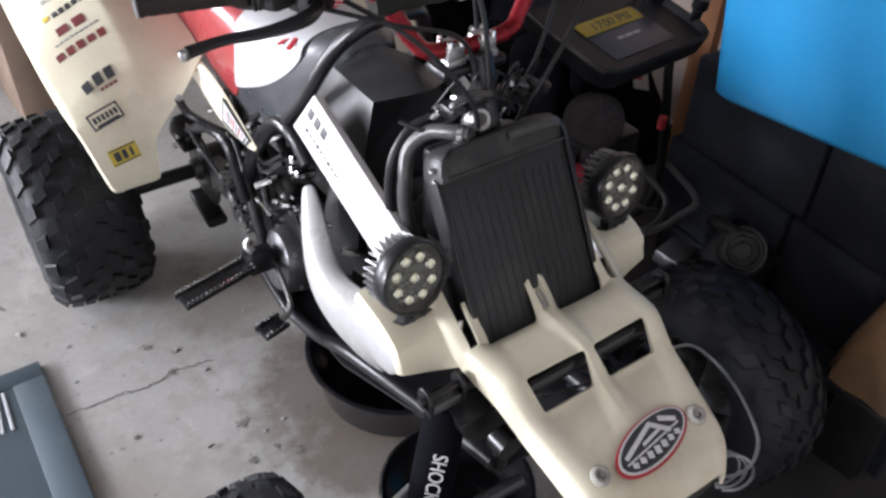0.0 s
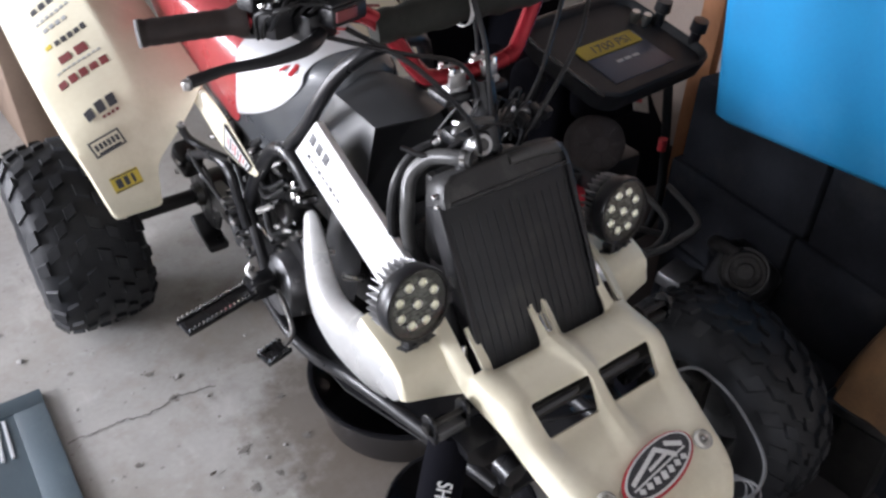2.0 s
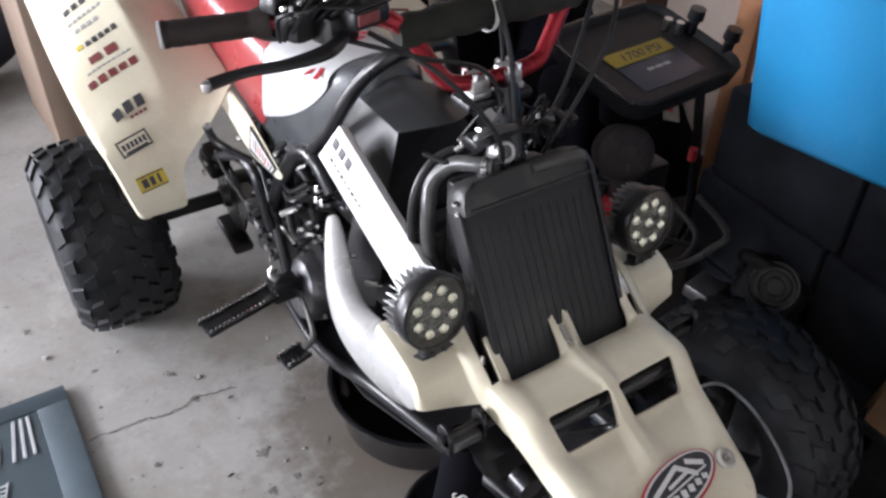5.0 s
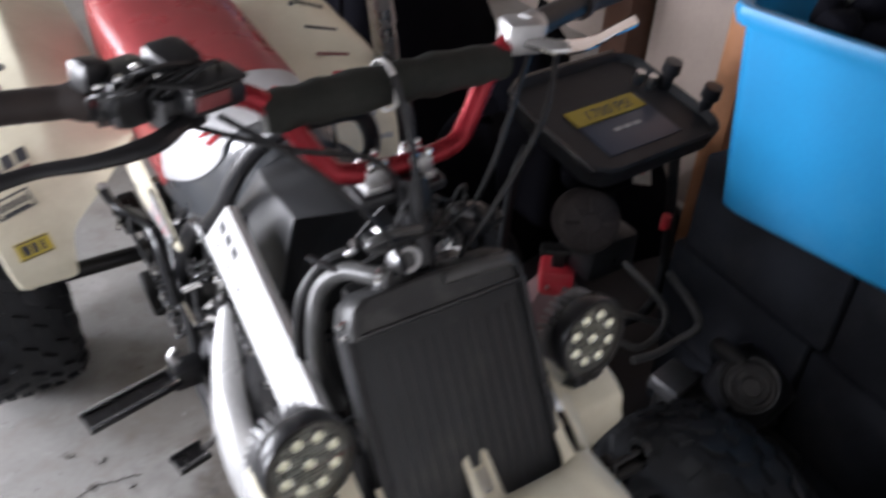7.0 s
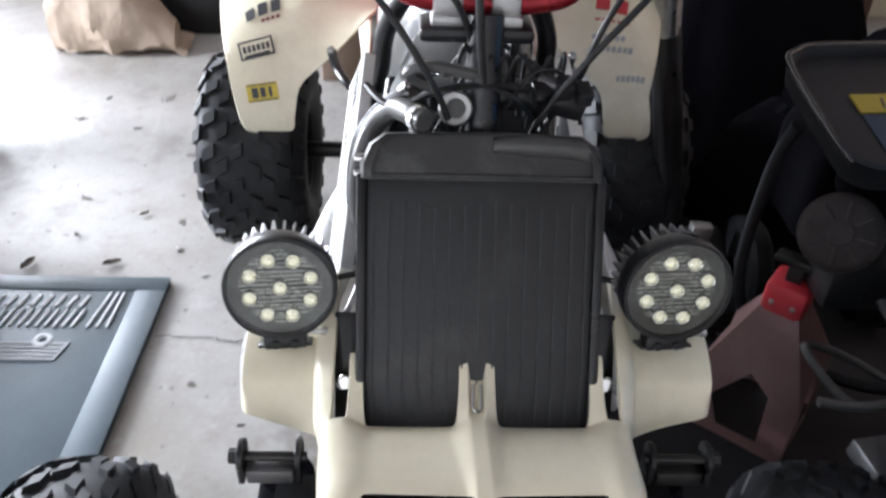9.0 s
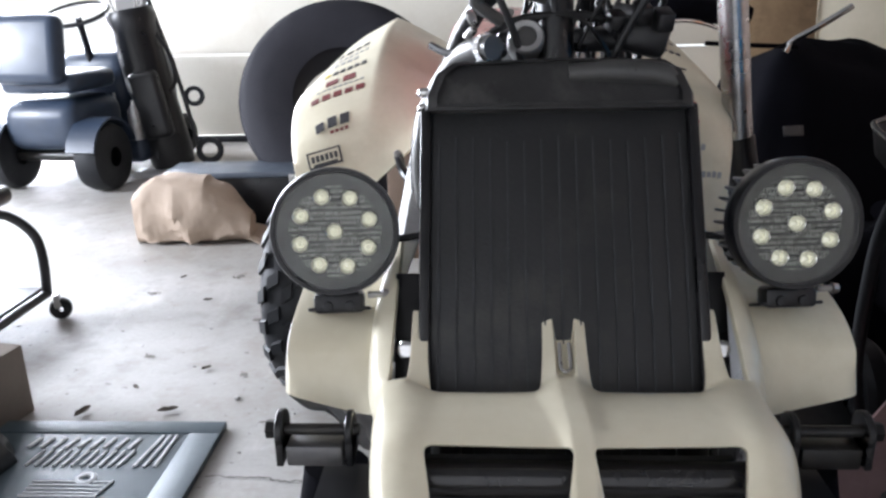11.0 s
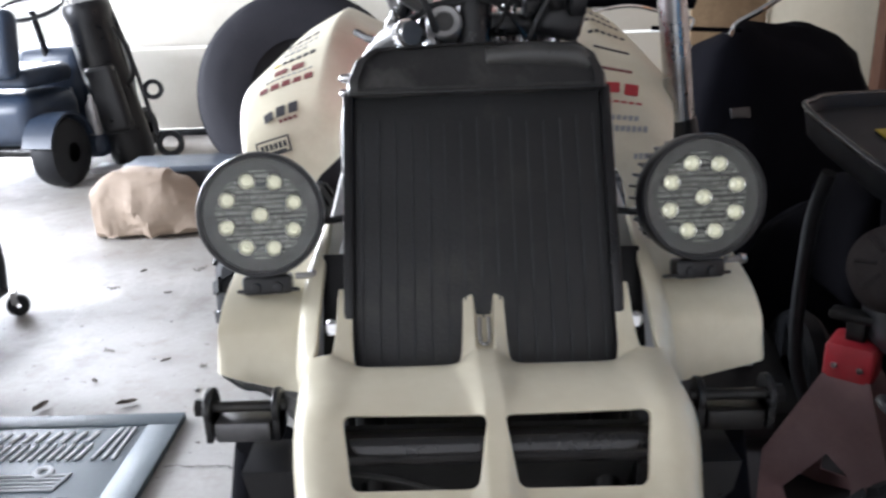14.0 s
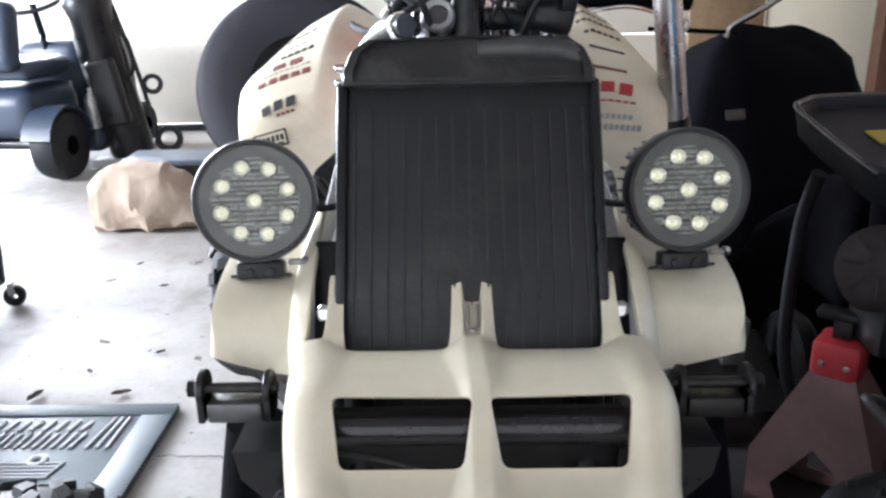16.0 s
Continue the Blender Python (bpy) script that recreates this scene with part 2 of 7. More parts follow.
CARD = mat("cardboard", (0.24, 0.20, 0.165), (0.19, 0.155, 0.13), 0.8, scale=8, fine=120, bump=0.15, dirt=(0.28, 0.19, 0.12), dirt_amount=0.3)
PAPER = mat("brown_paper", (0.46, 0.365, 0.285), (0.40, 0.315, 0.245), 0.75, scale=6, fine=120, bump=0.12)
MATGREY = mat("grey_rubber_mat", (0.085, 0.118, 0.140), (0.065, 0.090, 0.108), 0.5, scale=5, fine=160, bump=0.3, dirt=(0.18, 0.21, 0.23), dirt_amount=0.4)
MATTEXT = mat("pale_raised_lettering", (0.62, 0.64, 0.66), (0.5, 0.52, 0.54), 0.6, scale=20, bump=0.1)
CLOTH = mat("black_cover_cloth", (0.0025, 0.0025, 0.0045), (0.005, 0.005, 0.007), 0.9, scale=7, fine=300, bump=0.4, spec=0.05)
SHADESHEET = mat("shade_sheet_black", (0.030, 0.028, 0.030), (0.046, 0.043, 0.044), 0.7, scale=7, fine=160, bump=0.3, spec=0.25, dirt=(0.05, 0.045, 0.042), dirt_amount=0.4)
BOARDBLUE = mat("slate_blue_paint", (0.10, 0.12, 0.15), (0.075, 0.09, 0.115), 0.4, scale=9, bump=0.1)
TRACTOR = mat("dark_blue_paint", (0.03, 0.045, 0.075), (0.022, 0.033, 0.055), 0.4, scale=9, bump=0.08)
CHEST = mat("dark_slate_block", (0.019, 0.022, 0.029), (0.011, 0.012, 0.016), 0.9, spec=0.2, scale=7, fine=80, bump=0.4, dirt=(0.06, 0.06, 0.06), dirt_amount=0.4)
YELLOW = mat("yellow_label", (0.62, 0.47, 0.05), (0.55, 0.42, 0.05), 0.5, scale=20, bump=0.02)
# label yellow darkened for the shade over the washer's console
SHADEYELLOW = mat("shaded_yellow_label", (0.36, 0.27, 0.025), (0.30, 0.22, 0.025), 0.6, scale=20, bump=0.02, dirt=(0.12, 0.09, 0.03), dirt_amount=0.4)
GRIPRUBBER = mat("brown_black_rubber", (0.030, 0.021, 0.018), (0.018, 0.013, 0.012), 0.6, scale=30, fine=200, bump=0.2, spec=0.3)
PAD = mat("worn_black_foam", (0.013, 0.014, 0.012), (0.026, 0.027, 0.023), 0.75, scale=12, fine=120, bump=0.35, spec=0.25, dirt=(0.05, 0.05, 0.04), dirt_amount=0.35)
MOTORDUST = mat("dusty_motor_casing", (0.055, 0.045, 0.044), (0.030, 0.026, 0.025), 0.85, scale=18, fine=120, bump=0.3, spec=0.2, dirt=(0.04, 0.035, 0.033), dirt_amount=0.6)
INK = mat("black_ink", (0.03, 0.03, 0.035), (0.05, 0.05, 0.055), 0.5, scale=40, bump=0.0)
REDINK = mat("red_ink", (0.50, 0.03, 0.04), (0.42, 0.03, 0.04), 0.4, scale=40, bump=0.0)
GREYBOSS = mat("dirty_pale_plastic", (0.48, 0.46, 0.41), (0.30, 0.29, 0.26), 0.55, scale=120, bump=0.1)
DECALRED = mat("faded_red_ink", (0.22, 0.045, 0.045), (0.16, 0.04, 0.042), 0.5, scale=40, bump=0.0)
GREYINK = mat("grey_ink", (0.32, 0.33, 0.34), (0.4, 0.4, 0.4), 0.5, scale=40, bump=0.0)
LED = mat("led_phosphor", (0.90, 0.89, 0.74), (0.84, 0.82, 0.64), 0.08, metal=0.7, scale=60, bump=0.0)
led_shader = LED.node_tree.nodes["Principled BSDF"]
# the lamps are off; a faint glow stands for their bright reflections
led_shader.inputs["Emission Color"].default_value = (1.0, 0.97, 0.74, 1)
led_shader.inputs["Emission Strength"].default_value = 0.24
LENSPLATE = mat("grey_reflector", (0.155, 0.16, 0.14), (0.085, 0.09, 0.075), 0.36, metal=0.3, scale=60, bump=0.3)
LENSRIB = mat("silvered_rib", (0.66, 0.68, 0.60), (0.42, 0.44, 0.37), 0.28, metal=0.45, scale=180, fine=400, bump=0.1)
GRAVEL = mat("sunlit_drive", (0.48, 0.46, 0.42), (0.38, 0.36, 0.32), 0.9, scale=1.2, fine=25, bump=0.4)
LEAF = mat("dry_leaf", (0.075, 0.058, 0.045), (0.05, 0.04, 0.032), 0.8, scale=40)
STONE = mat("pale_grit", (0.46, 0.45, 0.43), (0.30, 0.29, 0.28), 0.8, scale=60)
OLDORANGE = mat("old_orange_paint", (0.19, 0.100, 0.042), (0.10, 0.055, 0.028), 0.7, scale=10, bump=0.2, dirt=(0.06, 0.05, 0.03), dirt_amount=0.7)

glass = bpy.data.materials.new("clear_lens")
glass.use_nodes = True
gb = glass.node_tree.nodes["Principled BSDF"]
gb.inputs["Transmission Weight"].default_value, gb.inputs["Roughness"].default_value, gb.inputs["IOR"].default_value = 1.0, 0.03, 1.45
GLASS = glass

# ---- mesh tools ----
V = Vector


def finish(name, bm, material, sharp=35):
    bmesh.ops.recalc_face_normals(bm, faces=bm.faces)
    for f in bm.faces:
        f.smooth = True
    for e in bm.edges:
        if len(e.link_faces) == 2 and e.calc_face_angle(0) > radians(sharp):
            e.smooth = False
    me = bpy.data.meshes.new(name)
    bm.to_mesh(me)
    bm.free()
    me.materials.append(material)
    return me


def part(name, bm, material, parent, label="", sharp=35):
    ob = new(name, finish(name, bm, material, sharp))
    ob.parent = parent
    if label:
        tagged(ob, label)
    return ob


def thing(name, label, category, at=(0, 0, 0), turn=(0, 0, 0), group=""):
    ob = new(name)
    ob.empty_display_size = 0.05
    ob.matrix_basis = pose(*at, *turn)
    return tagged(ob, label, category, group)


def solo(name, bm, material, label, category, m=None, group="", kind="", sharp=35):
    ob = new(name, finish(name, bm, material, sharp))
    if m is not None:
        ob.matrix_basis = m
    return tagged(ob, label, category, group, kind)


def box(sx, sy, sz, m=None, bevel=0.0, bm=None, seg=2, taper=1.0):
    """A block of that size centred on m; taper scales its upper end."""
    own = bmesh.new()
    bmesh.ops.create_cube(own, size=1)
    for v in own.verts:
        k = taper if v.co.z > 0 else 1.0
        v.co = V((v.co.x * sx * k, v.co.y * sy * k, v.co.z * sz))
    if bevel:
        bmesh.ops.bevel(own, geom=own.edges[:], offset=bevel, segments=seg, affect="EDGES", profile=0.5)
    return merge(bm, own, m)


def merge(bm, own, m=None):
    if m is not None:
        bmesh.ops.transform(own, matrix=m, verts=own.verts)
    if bm is None:
        return own
    tmp = bpy.data.meshes.new("tmp")
    own.to_mesh(tmp)
    own.free()
    bm.from_mesh(tmp)
    bpy.data.meshes.remove(tmp)
    return bm


def spline(pts, n):
    """A smooth line through the points, n steps a span."""
    pts = [V(p) for p in pts]
    if n < 2 or len(pts) < 3:
        return pts
    out = []
    for i in range(len(pts) - 1):
        a, b, c, d = pts[max(i - 1, 0)], pts[i], pts[i + 1], pts[min(i + 2, len(pts) - 1)]
        for k in range(n):
            t = k / n
            out.append(0.5 * (2 * b + (c - a) * t + (2 * a - 5 * b + 4 * c - d) * t * t + (3 * b - a - 3 * c + d) * t ** 3))
    return out + [pts[-1]]


def tube(pts, r, seg=10, n=5, bm=None, m=None, flat=1.0):
    """A round bar along a smooth line; r may be one radius or one for each point."""
    rs = r if isinstance(r, (list, tuple)) else [r] * len(pts)
    path = spline(pts, n)
    rad = [v.x for v in spline([(q, 0, 0) for q in rs], n)] if len(pts) > 2 else rs
    own = bmesh.new()
    rings, side = [], None
    for i, p in enumerate(path):
        d = (path[min(i + 1, len(path) - 1)] - path[max(i - 1, 0)]).normalized()
        if side is None:
            side = d.orthogonal().normalized()
        side = (side - d * side.dot(d)).normalized()
        up = d.cross(side)
        rings.append([own.verts.new(p + rad[i] * (math.cos(a) * side + flat * math.sin(a) * up)) for a in (2 * math.pi * k / seg for k in range(seg))])
    for a, b in zip(rings, rings[1:]):
        for k in range(seg):
            own.faces.new((a[k], a[(k + 1) % seg], b[(k + 1) % seg], b[k]))
    own.faces.new(rings[0][::-1])
    own.faces.new(rings[-1])
    return merge(bm, own, m)


def rod(a, b, r, seg=12, bm=None, m=None):
    return tube([a, b], r, seg, 1, bm, m)


def revolve(profile, seg=32, bm=None, m=None):
    """Turns (radius, height) pairs about the z axis; ends on the axis are closed."""
    own = bmesh.new()
    rings = []
    for r, z in profile:
        rings.append([own.verts.new((0, 0, z))] if r < 1e-6 else [own.verts.new((r * math.cos(2 * math.pi * k / seg), r * math.sin(2 * math.pi * k / seg), z)) for k in range(seg)])
    for a, b in zip(rings, rings[1:]):
        for k in range(seg):
            f = [a[k % len(a)], a[(k + 1) % len(a)], b[(k + 1) % len(b)], b[k % len(b)]]
            f = list(dict.fromkeys(f))
            if len(f) > 2:
                own.faces.new(f)
    return merge(bm, own, m)


def loft(rows, bm=None, m=None, closed=False, caps=False):
    """A skin through rows of points, all of one length."""
    own = bmesh.new()
    vs = [[own.verts.new(p) for p in row] for row in rows]
    for a, b in zip(vs, vs[1:]):
        n = len(a)
        for k in range(n if closed else n - 1):
            own.faces.new((a[k], a[(k + 1) % n], b[(k + 1) % n], b[k]))
    if caps:
        own.faces.new(vs[0][::-1])
        own.faces.new(vs[-1])
    return merge(bm, own, m)


def thicken(bm, t):
    """Gives a skin depth on its inner side."""
    bmesh.ops.recalc_face_normals(bm, faces=bm.faces)
    bmesh.ops.solidify(bm, geom=bm.faces[:], thickness=t)
    return bm


def smoothed(ob, levels=2):
    mod = ob.modifiers.new("round", "SUBSURF")
    mod.levels = mod.render_levels = levels
    return ob


def along(a, b, up=(0, 0, 1)):
    """A frame at a whose z axis runs to b."""
    z = (V(b) - V(a)).normalized()
    x = V(up).cross(z)
    x = x.normalized() if x.length > 1e-4 else V((1, 0, 0))
    y = z.cross(x)
    m = Matrix((x, y, z)).transposed().to_4x4()
    m.translation = V(a)
    return m


def plane_frame(o, right, up):
    """A frame at o with x along right and y towards up; z comes out of the face."""
    x = V(right).normalized()
    z = x.cross(V(up)).normalized()
    y = z.cross(x)
    m = Matrix((x, y, z)).transposed().to_4x4()
    m.translation = V(o)
    return m


# ---- the garage ----
FRONT, BACK, LEFT, RIGHT, TOP = -2.4, 4.62, -4.8, 2.3, 2.55


def slab(name, x0, x1, y0, y1, z0, z1, material, kind="structure", label="", category="", bevel=0.0):
    return solo(name, box(x1 - x0, y1 - y0, z1 - z0, pose((x0 + x1) / 2, (y0 + y1) / 2, (z0 + z1) / 2), bevel), material, label, category, kind=kind)


ground = slab("ground", -60, 60, BACK + 0.2, 90, -0.30, -0.02, GRAVEL, label="sunlit pale drive outside the open bay", category="ground")
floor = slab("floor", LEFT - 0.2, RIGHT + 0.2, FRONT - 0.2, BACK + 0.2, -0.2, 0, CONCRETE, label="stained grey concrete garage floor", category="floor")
slab("ceiling", LEFT - 0.2, RIGHT + 0.2, FRONT - 0.2, BACK + 0.2, TOP, TOP + 0.15, DIMWALL, label="unseen garage ceiling, dark to cut bounced light", category="ceiling")
slab("wall_front", LEFT - 0.2, RIGHT + 0.2, FRONT - 0.15, FRONT, 0, TOP, FRONTWALL, label="unseen garage wall, pale to bounce fill onto the quad", category="wall")
slab("wall_right", RIGHT, RIGHT + 0.15, FRONT, BACK + 0.15, 0, TOP, WALL, label="bare brown board garage wall", category="wall")
# unseen left wall with an opening for the added window
W0, W1 = ADDED_WINDOW_Y - 0.65, ADDED_WINDOW_Y + 0.65
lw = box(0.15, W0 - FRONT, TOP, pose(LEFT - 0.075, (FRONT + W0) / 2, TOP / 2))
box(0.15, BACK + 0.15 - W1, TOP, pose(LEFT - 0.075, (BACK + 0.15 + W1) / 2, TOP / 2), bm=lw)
box(0.15, 1.3, 0.95, pose(LEFT - 0.075, ADDED_WINDOW_Y, 0.475), bm=lw)
box(0.15, 1.3, TOP - 2.05, pose(LEFT - 0.075, ADDED_WINDOW_Y, (TOP + 2.05) / 2), bm=lw)
solo("wall_left", lw, DIMWALL, "unseen garage wall with a window added to let in light", "wall", kind="structure")
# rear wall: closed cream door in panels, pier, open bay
slab("wall_rear_head", LEFT - 0.15, RIGHT + 0.15, BACK, BACK + 0.15, 2.15, TOP, DIMWALL, label="pale wall above the garage doors", category="wall")
slab("wall_rear_pier", -2.42, -2.24, BACK, BACK + 0.15, 0, 2.15, DIMWALL, label="pale pier between the two garage doors", category="wall")
door = tagged(new("door_1"), "closed cream panelled sectional garage door", "garage door", kind="structure")
door.matrix_basis = pose(-0.2, BACK + 0.03, 0)
panel_me = finish("panel", box(4.04, 0.04, 0.515, None, 0.012), DOORPAINT)
for k in range(4):
    ob = new("panel", panel_me)
    ob.parent = door
    ob.location = (0, 0, 0.045 + 0.2625 + 0.53 * k)
part("bottom_seal", box(4.04, 0.05, 0.04, pose(0, -0.004, 0.022), 0.008), RUBBER, door, "dark rubber bottom seal")

# ---- floor marks ----
random.seed(7)


def ribbon(pts, w, z=0.0022):
    """A ragged narrow strip on the floor along a wandering line."""
    line = spline([(x, y, 0) for x, y in pts], 8)
    rows = []
    for i, p in enumerate(line):
        d = (line[min(i + 1, len(line) - 1)] - line[max(i - 1, 0)]).normalized()
        side = V((-d.y, d.x, 0))
        p = p + side * random.uniform(-0.004, 0.004)
        h = w * random.uniform(0.4, 1.2) * (0.25 if i in (0, len(line) - 1) else 1)
        rows.append([p + side * h + V((0, 0, z)), p - side * h + V((0, 0, z))])
    return loft(rows)


solo("floor_crack", ribbon([(-0.668, 0.780), (-0.656, 0.779), (-0.586, 0.776), (-0.533, 0.774), (-0.498, 0.761), (-0.448, 0.767), (-0.408, 0.777), (-0.342, 0.764), (-0.310, 0.760)], 0.0021), CRACK, "thin dark crack across the concrete floor", "crack", kind="structure")


def spall(cx, cy, r, rnd):
    """A shallow broken spot: a ragged dark patch with a few crumbs in it."""
    bm = bmesh.new()
    vs = []
    for k in range(18):
        a = 2 * math.pi * k / 18
        q = r * rnd.uniform(0.45, 1.15)
        vs.append(bm.verts.new((cx + q * math.cos(a), cy + 0.8 * q * math.sin(a), 0.0014)))
    bm.faces.new(vs)
    for k in range(6):
        a, q = rnd.uniform(0, 6.28), r * rnd.uniform(0.3, 1.4)
        bmesh.ops.create_icosphere(bm, subdivisions=1, radius=r * rnd.uniform(0.10, 0.22), matrix=pose(cx + q * math.cos(a), cy + q * math.sin(a), 0.002, 0, 0, 0) @ Matrix.Diagonal((1.3, 1, 0.5, 1)))
    return bm


spot_rnd = random.Random(44)
for x, y, r in [(-0.335, 0.532, 0.016), (-0.194, 0.490, 0.013), (-0.191, 0.636, 0.012), (-0.385, 0.840, 0.010), (-0.438, 0.891, 0.013), (-0.258, 0.388, 0.011), (-0.357, 0.422, 0.013), (-0.551, 0.625, 0.010),
                (-0.589, 0.612, 0.006), (-0.603, 1.004, 0.008), (-0.295, 0.428, 0.009), (-0.343, 0.658, 0.005), (-0.411, 0.779, 0.012), (-0.78, 1.62, 0.02), (-1.02, 1.36, 0.015), (-0.95, 2.02, 0.02), (-1.2, 1.85, 0.018), (-0.72, 1.25, 0.012)]:
    solo("floor_spall", spall(x, y, r, spot_rnd), PIT, "small broken spot in the concrete", "floor mark", kind="structure")
crumb_rnd = random.Random(45)
for x, y, r in [(-0.698, 1.117, 0.008), (-0.536, 1.046, 0.004), (-0.380, 0.842, 0.006), (-0.623, 0.873, 0.004), (-0.341, 0.738, 0.005), (-0.248, 0.491, 0.004)]:
    cr = bmesh.new()
    bmesh.ops.create_icosphere(cr, subdivisions=2, radius=r, matrix=Matrix.Diagonal((1.4, 1.0, 0.45, 1)))
    for v in cr.verts:
        v.co *= crumb_rnd.uniform(0.8, 1.2)
    solo("concrete_crumb", cr, STONE, "pale crumb of broken concrete on the floor", "crumb", pose(x, y, r * 0.4, 0, 0, 40 * r * 1000), group="crumbs on the floor")

grit = bmesh.new()
for k in range(120):
    x, y = random.uniform(-1.6, -0.15), random.uniform(0.15, 2.3)
    s = random.choice([0.0015, 0.002, 0.002, 0.0025, 0.003, 0.0045])
    bmesh.ops.create_icosphere(grit, subdivisions=1, radius=s, matrix=pose(x, y, s * 0.35, 0, 0, random.uniform(0, 360)) @ Matrix.Diagonal((1.4, 1.0, 0.5, 1)))
solo("floor_grit", grit, STONE, "pale grit and crumbs scattered over the concrete", "grit", kind="stuff")


def leaf_bm(l, w):
    rows = []
    for i in range(7):
        t = i / 6
        h = w * math.sin(math.pi * min(0.97, max(0.03, t))) * (1 + 0.25 * math.sin(9 * t))
        c = 0.35 * l * (t - 0.5) ** 2 + 0.004
        rows.append([(l * (t - 0.5), -h, c + 0.5 * h), (l * (t - 0.5), 0, c), (l * (t - 0.5), h, c + 0.6 * h)])
    return thicken(loft(rows), 0.0008)


for x, y, r, l in [(-0.85, 1.05, 20, 0.05), (-1.06, 1.04, 75, 0.055), (-0.98, 1.17, 130, 0.03), (-0.83, 1.28, 40, 0.03), (-0.99, 1.78, 15, 0.03), (-1.15, 2.0, 60, 0.03), (-0.79, 0.55, 100, 0.02), (-0.42, 0.505, 10, 0.018)]:
    solo("dry_leaf", leaf_bm(l, l * 0.24), LEAF, "small curled dry brown leaf on the floor", "leaf", pose(x, y, 0.001, 0, 0, r), group="leaves on the floor")

# ---- rubber mat with raised lettering ----
mat_thing = thing("rubber_mat", "grey rubber floor mat with raised pale lettering and a border", "mat", (-0.68, 0.978, 0))
part("base", box(0.92, 1.06, 0.015, pose(-0.46, -0.53, 0.0076), 0.003), MATGREY, mat_thing)
rim = bmesh.new()
for sx, sy, cx, cy in [(0.92, 0.052, -0.46, -0.026), (0.92, 0.052, -0.46, -1.034), (0.072, 0.956, -0.036, -0.53), (0.072, 0.956, -0.884, -0.53)]:
    box(sx, sy, 0.003, pose(cx, cy, 0.0162), 0.0012, bm=rim)
part("border", rim, MATGREY, mat_thing, "raised flat border")


def stroke(bm, a, b, w, h=0.005, z=0.0172):
    a, b = V((*a, z)), V((*b, z))
    m = plane_frame((a + b) / 2, b - a, V((-(b - a).y, (b - a).x, 0)))
    return box((b - a).length + w, w, h, m, w * 0.18, bm=bm, seg=1)


# first row: big slanting strokes; second row: smaller bars; then the badge
big = bmesh.new()
for x in (-0.100, -0.122, -0.145):
    stroke(big, (x, -0.185), (x + 0.004 - 0.3 * (x + 0.1), -0.066), 0.008)
for k in range(11):
    x = -0.180 - 0.0205 * k
    stroke(big, (x, -0.185), (x + 0.010, -0.130), 0.0075)
tagged(part("lettering", big, MATTEXT, mat_thing, "pale raised slanting bars"), kind="stuff")
small = bmesh.new()
for k in range(9):
    x = -0.185 - 0.029 * k
    stroke(small, (x, -0.112), (x + 0.008, -0.080), 0.012, 0.004)
tagged(part("small_lettering", small, MATTEXT, mat_thing, "row of small pale raised bars"), kind="stuff")
badge = bmesh.new()
for k in range(4):
    y = -0.246 - 0.013 * k
    stroke(badge, (-0.172 - 0.003 * k, y), (-0.335, y), 0.005, 0.004)
stroke(badge, (-0.168, -0.242), (-0.182, -0.292), 0.005, 0.004)
stroke(badge, (-0.182, -0.296), (-0.34, -0.296), 0.005, 0.004)
revolve([(0.010, 0.016), (0.016, 0.018), (0.022, 0.016), (0.022, 0.011), (0.010, 0.011), (0.010, 0.016)], 20, badge, pose(-0.228, -0.236, 0.004))
tagged(part("badge", badge, MATTEXT, mat_thing, "pale raised winged badge"), kind="stuff")

# ---- the quad bike ----
quad = thing("quad_bike", "sport quad bike with aged white plastics and red handlebars", "quad bike")


# front fender: rows from the radiator to the nose, columns from the middle to the edge
ROWS_F = [
    # y, vent in, vent out, rail in, z ridge, z vent, z edge
    (-0.076, 0.0225, 0.113, 0.133, 0.679, 0.665, 0.669),
    (-0.09, 0.028, 0.104, 0.132, 0.679, 0.6725, 0.668),
    (-0.115, 0.022, 0.11, 0.132, 0.678, 0.6755, 0.666),
    (-0.145, 0.018, 0.116, 0.132, 0.676, 0.6735, 0.662),
    (-0.161, 0.015, 0.118, 0.131, 0.672, 0.6685, 0.656),
    (-0.18, 0.0165, 0.112, 0.127, 0.656, 0.6475, 0.644),
    (-0.2, 0.019, 0.106, 0.123, 0.638, 0.625, 0.63),
    (-0.212, 0.0215, 0.1035, 0.121, 0.6305, 0.6195, 0.623),
    (-0.24, 0.026, 0.098, 0.118, 0.6205, 0.6155, 0.613),
    (-0.27, 0.032, 0.089, 0.113, 0.611, 0.609, 0.601),
    (-0.315, 0.035, 0.075, 0.108, 0.598, 0.597, 0.586),
    (-0.352, 0.035, 0.072, 0.1, 0.583, 0.583, 0.572),
    (-0.372, 0.034, 0.068, 0.092, 0.568, 0.568, 0.556),
    (-0.38, 0.033, 0.066, 0.088, 0.54, 0.54, 0.536),
]
SPREAD = 0.035  # how far the flanks hang below the edge
bm = bmesh.new()
grid = []


def both(half, y, z0):
    """One row of the fender: the half row mirrored about the middle; None leaves a gap."""
    row = [None if p is None else (-p[0], y, p[1]) for p in half[::-1]] + [None if z0 is None else (0, y, z0)] + [None if p is None else (p[0], y, p[1]) for p in half]
    shift = 0.004 * max(0.0, min(1.0, (-0.11 - y) / 0.04, (y + 0.30) / 0.05))
    return [p and bm.verts.new((p[0] + shift, p[1], p[2])) for p in row]


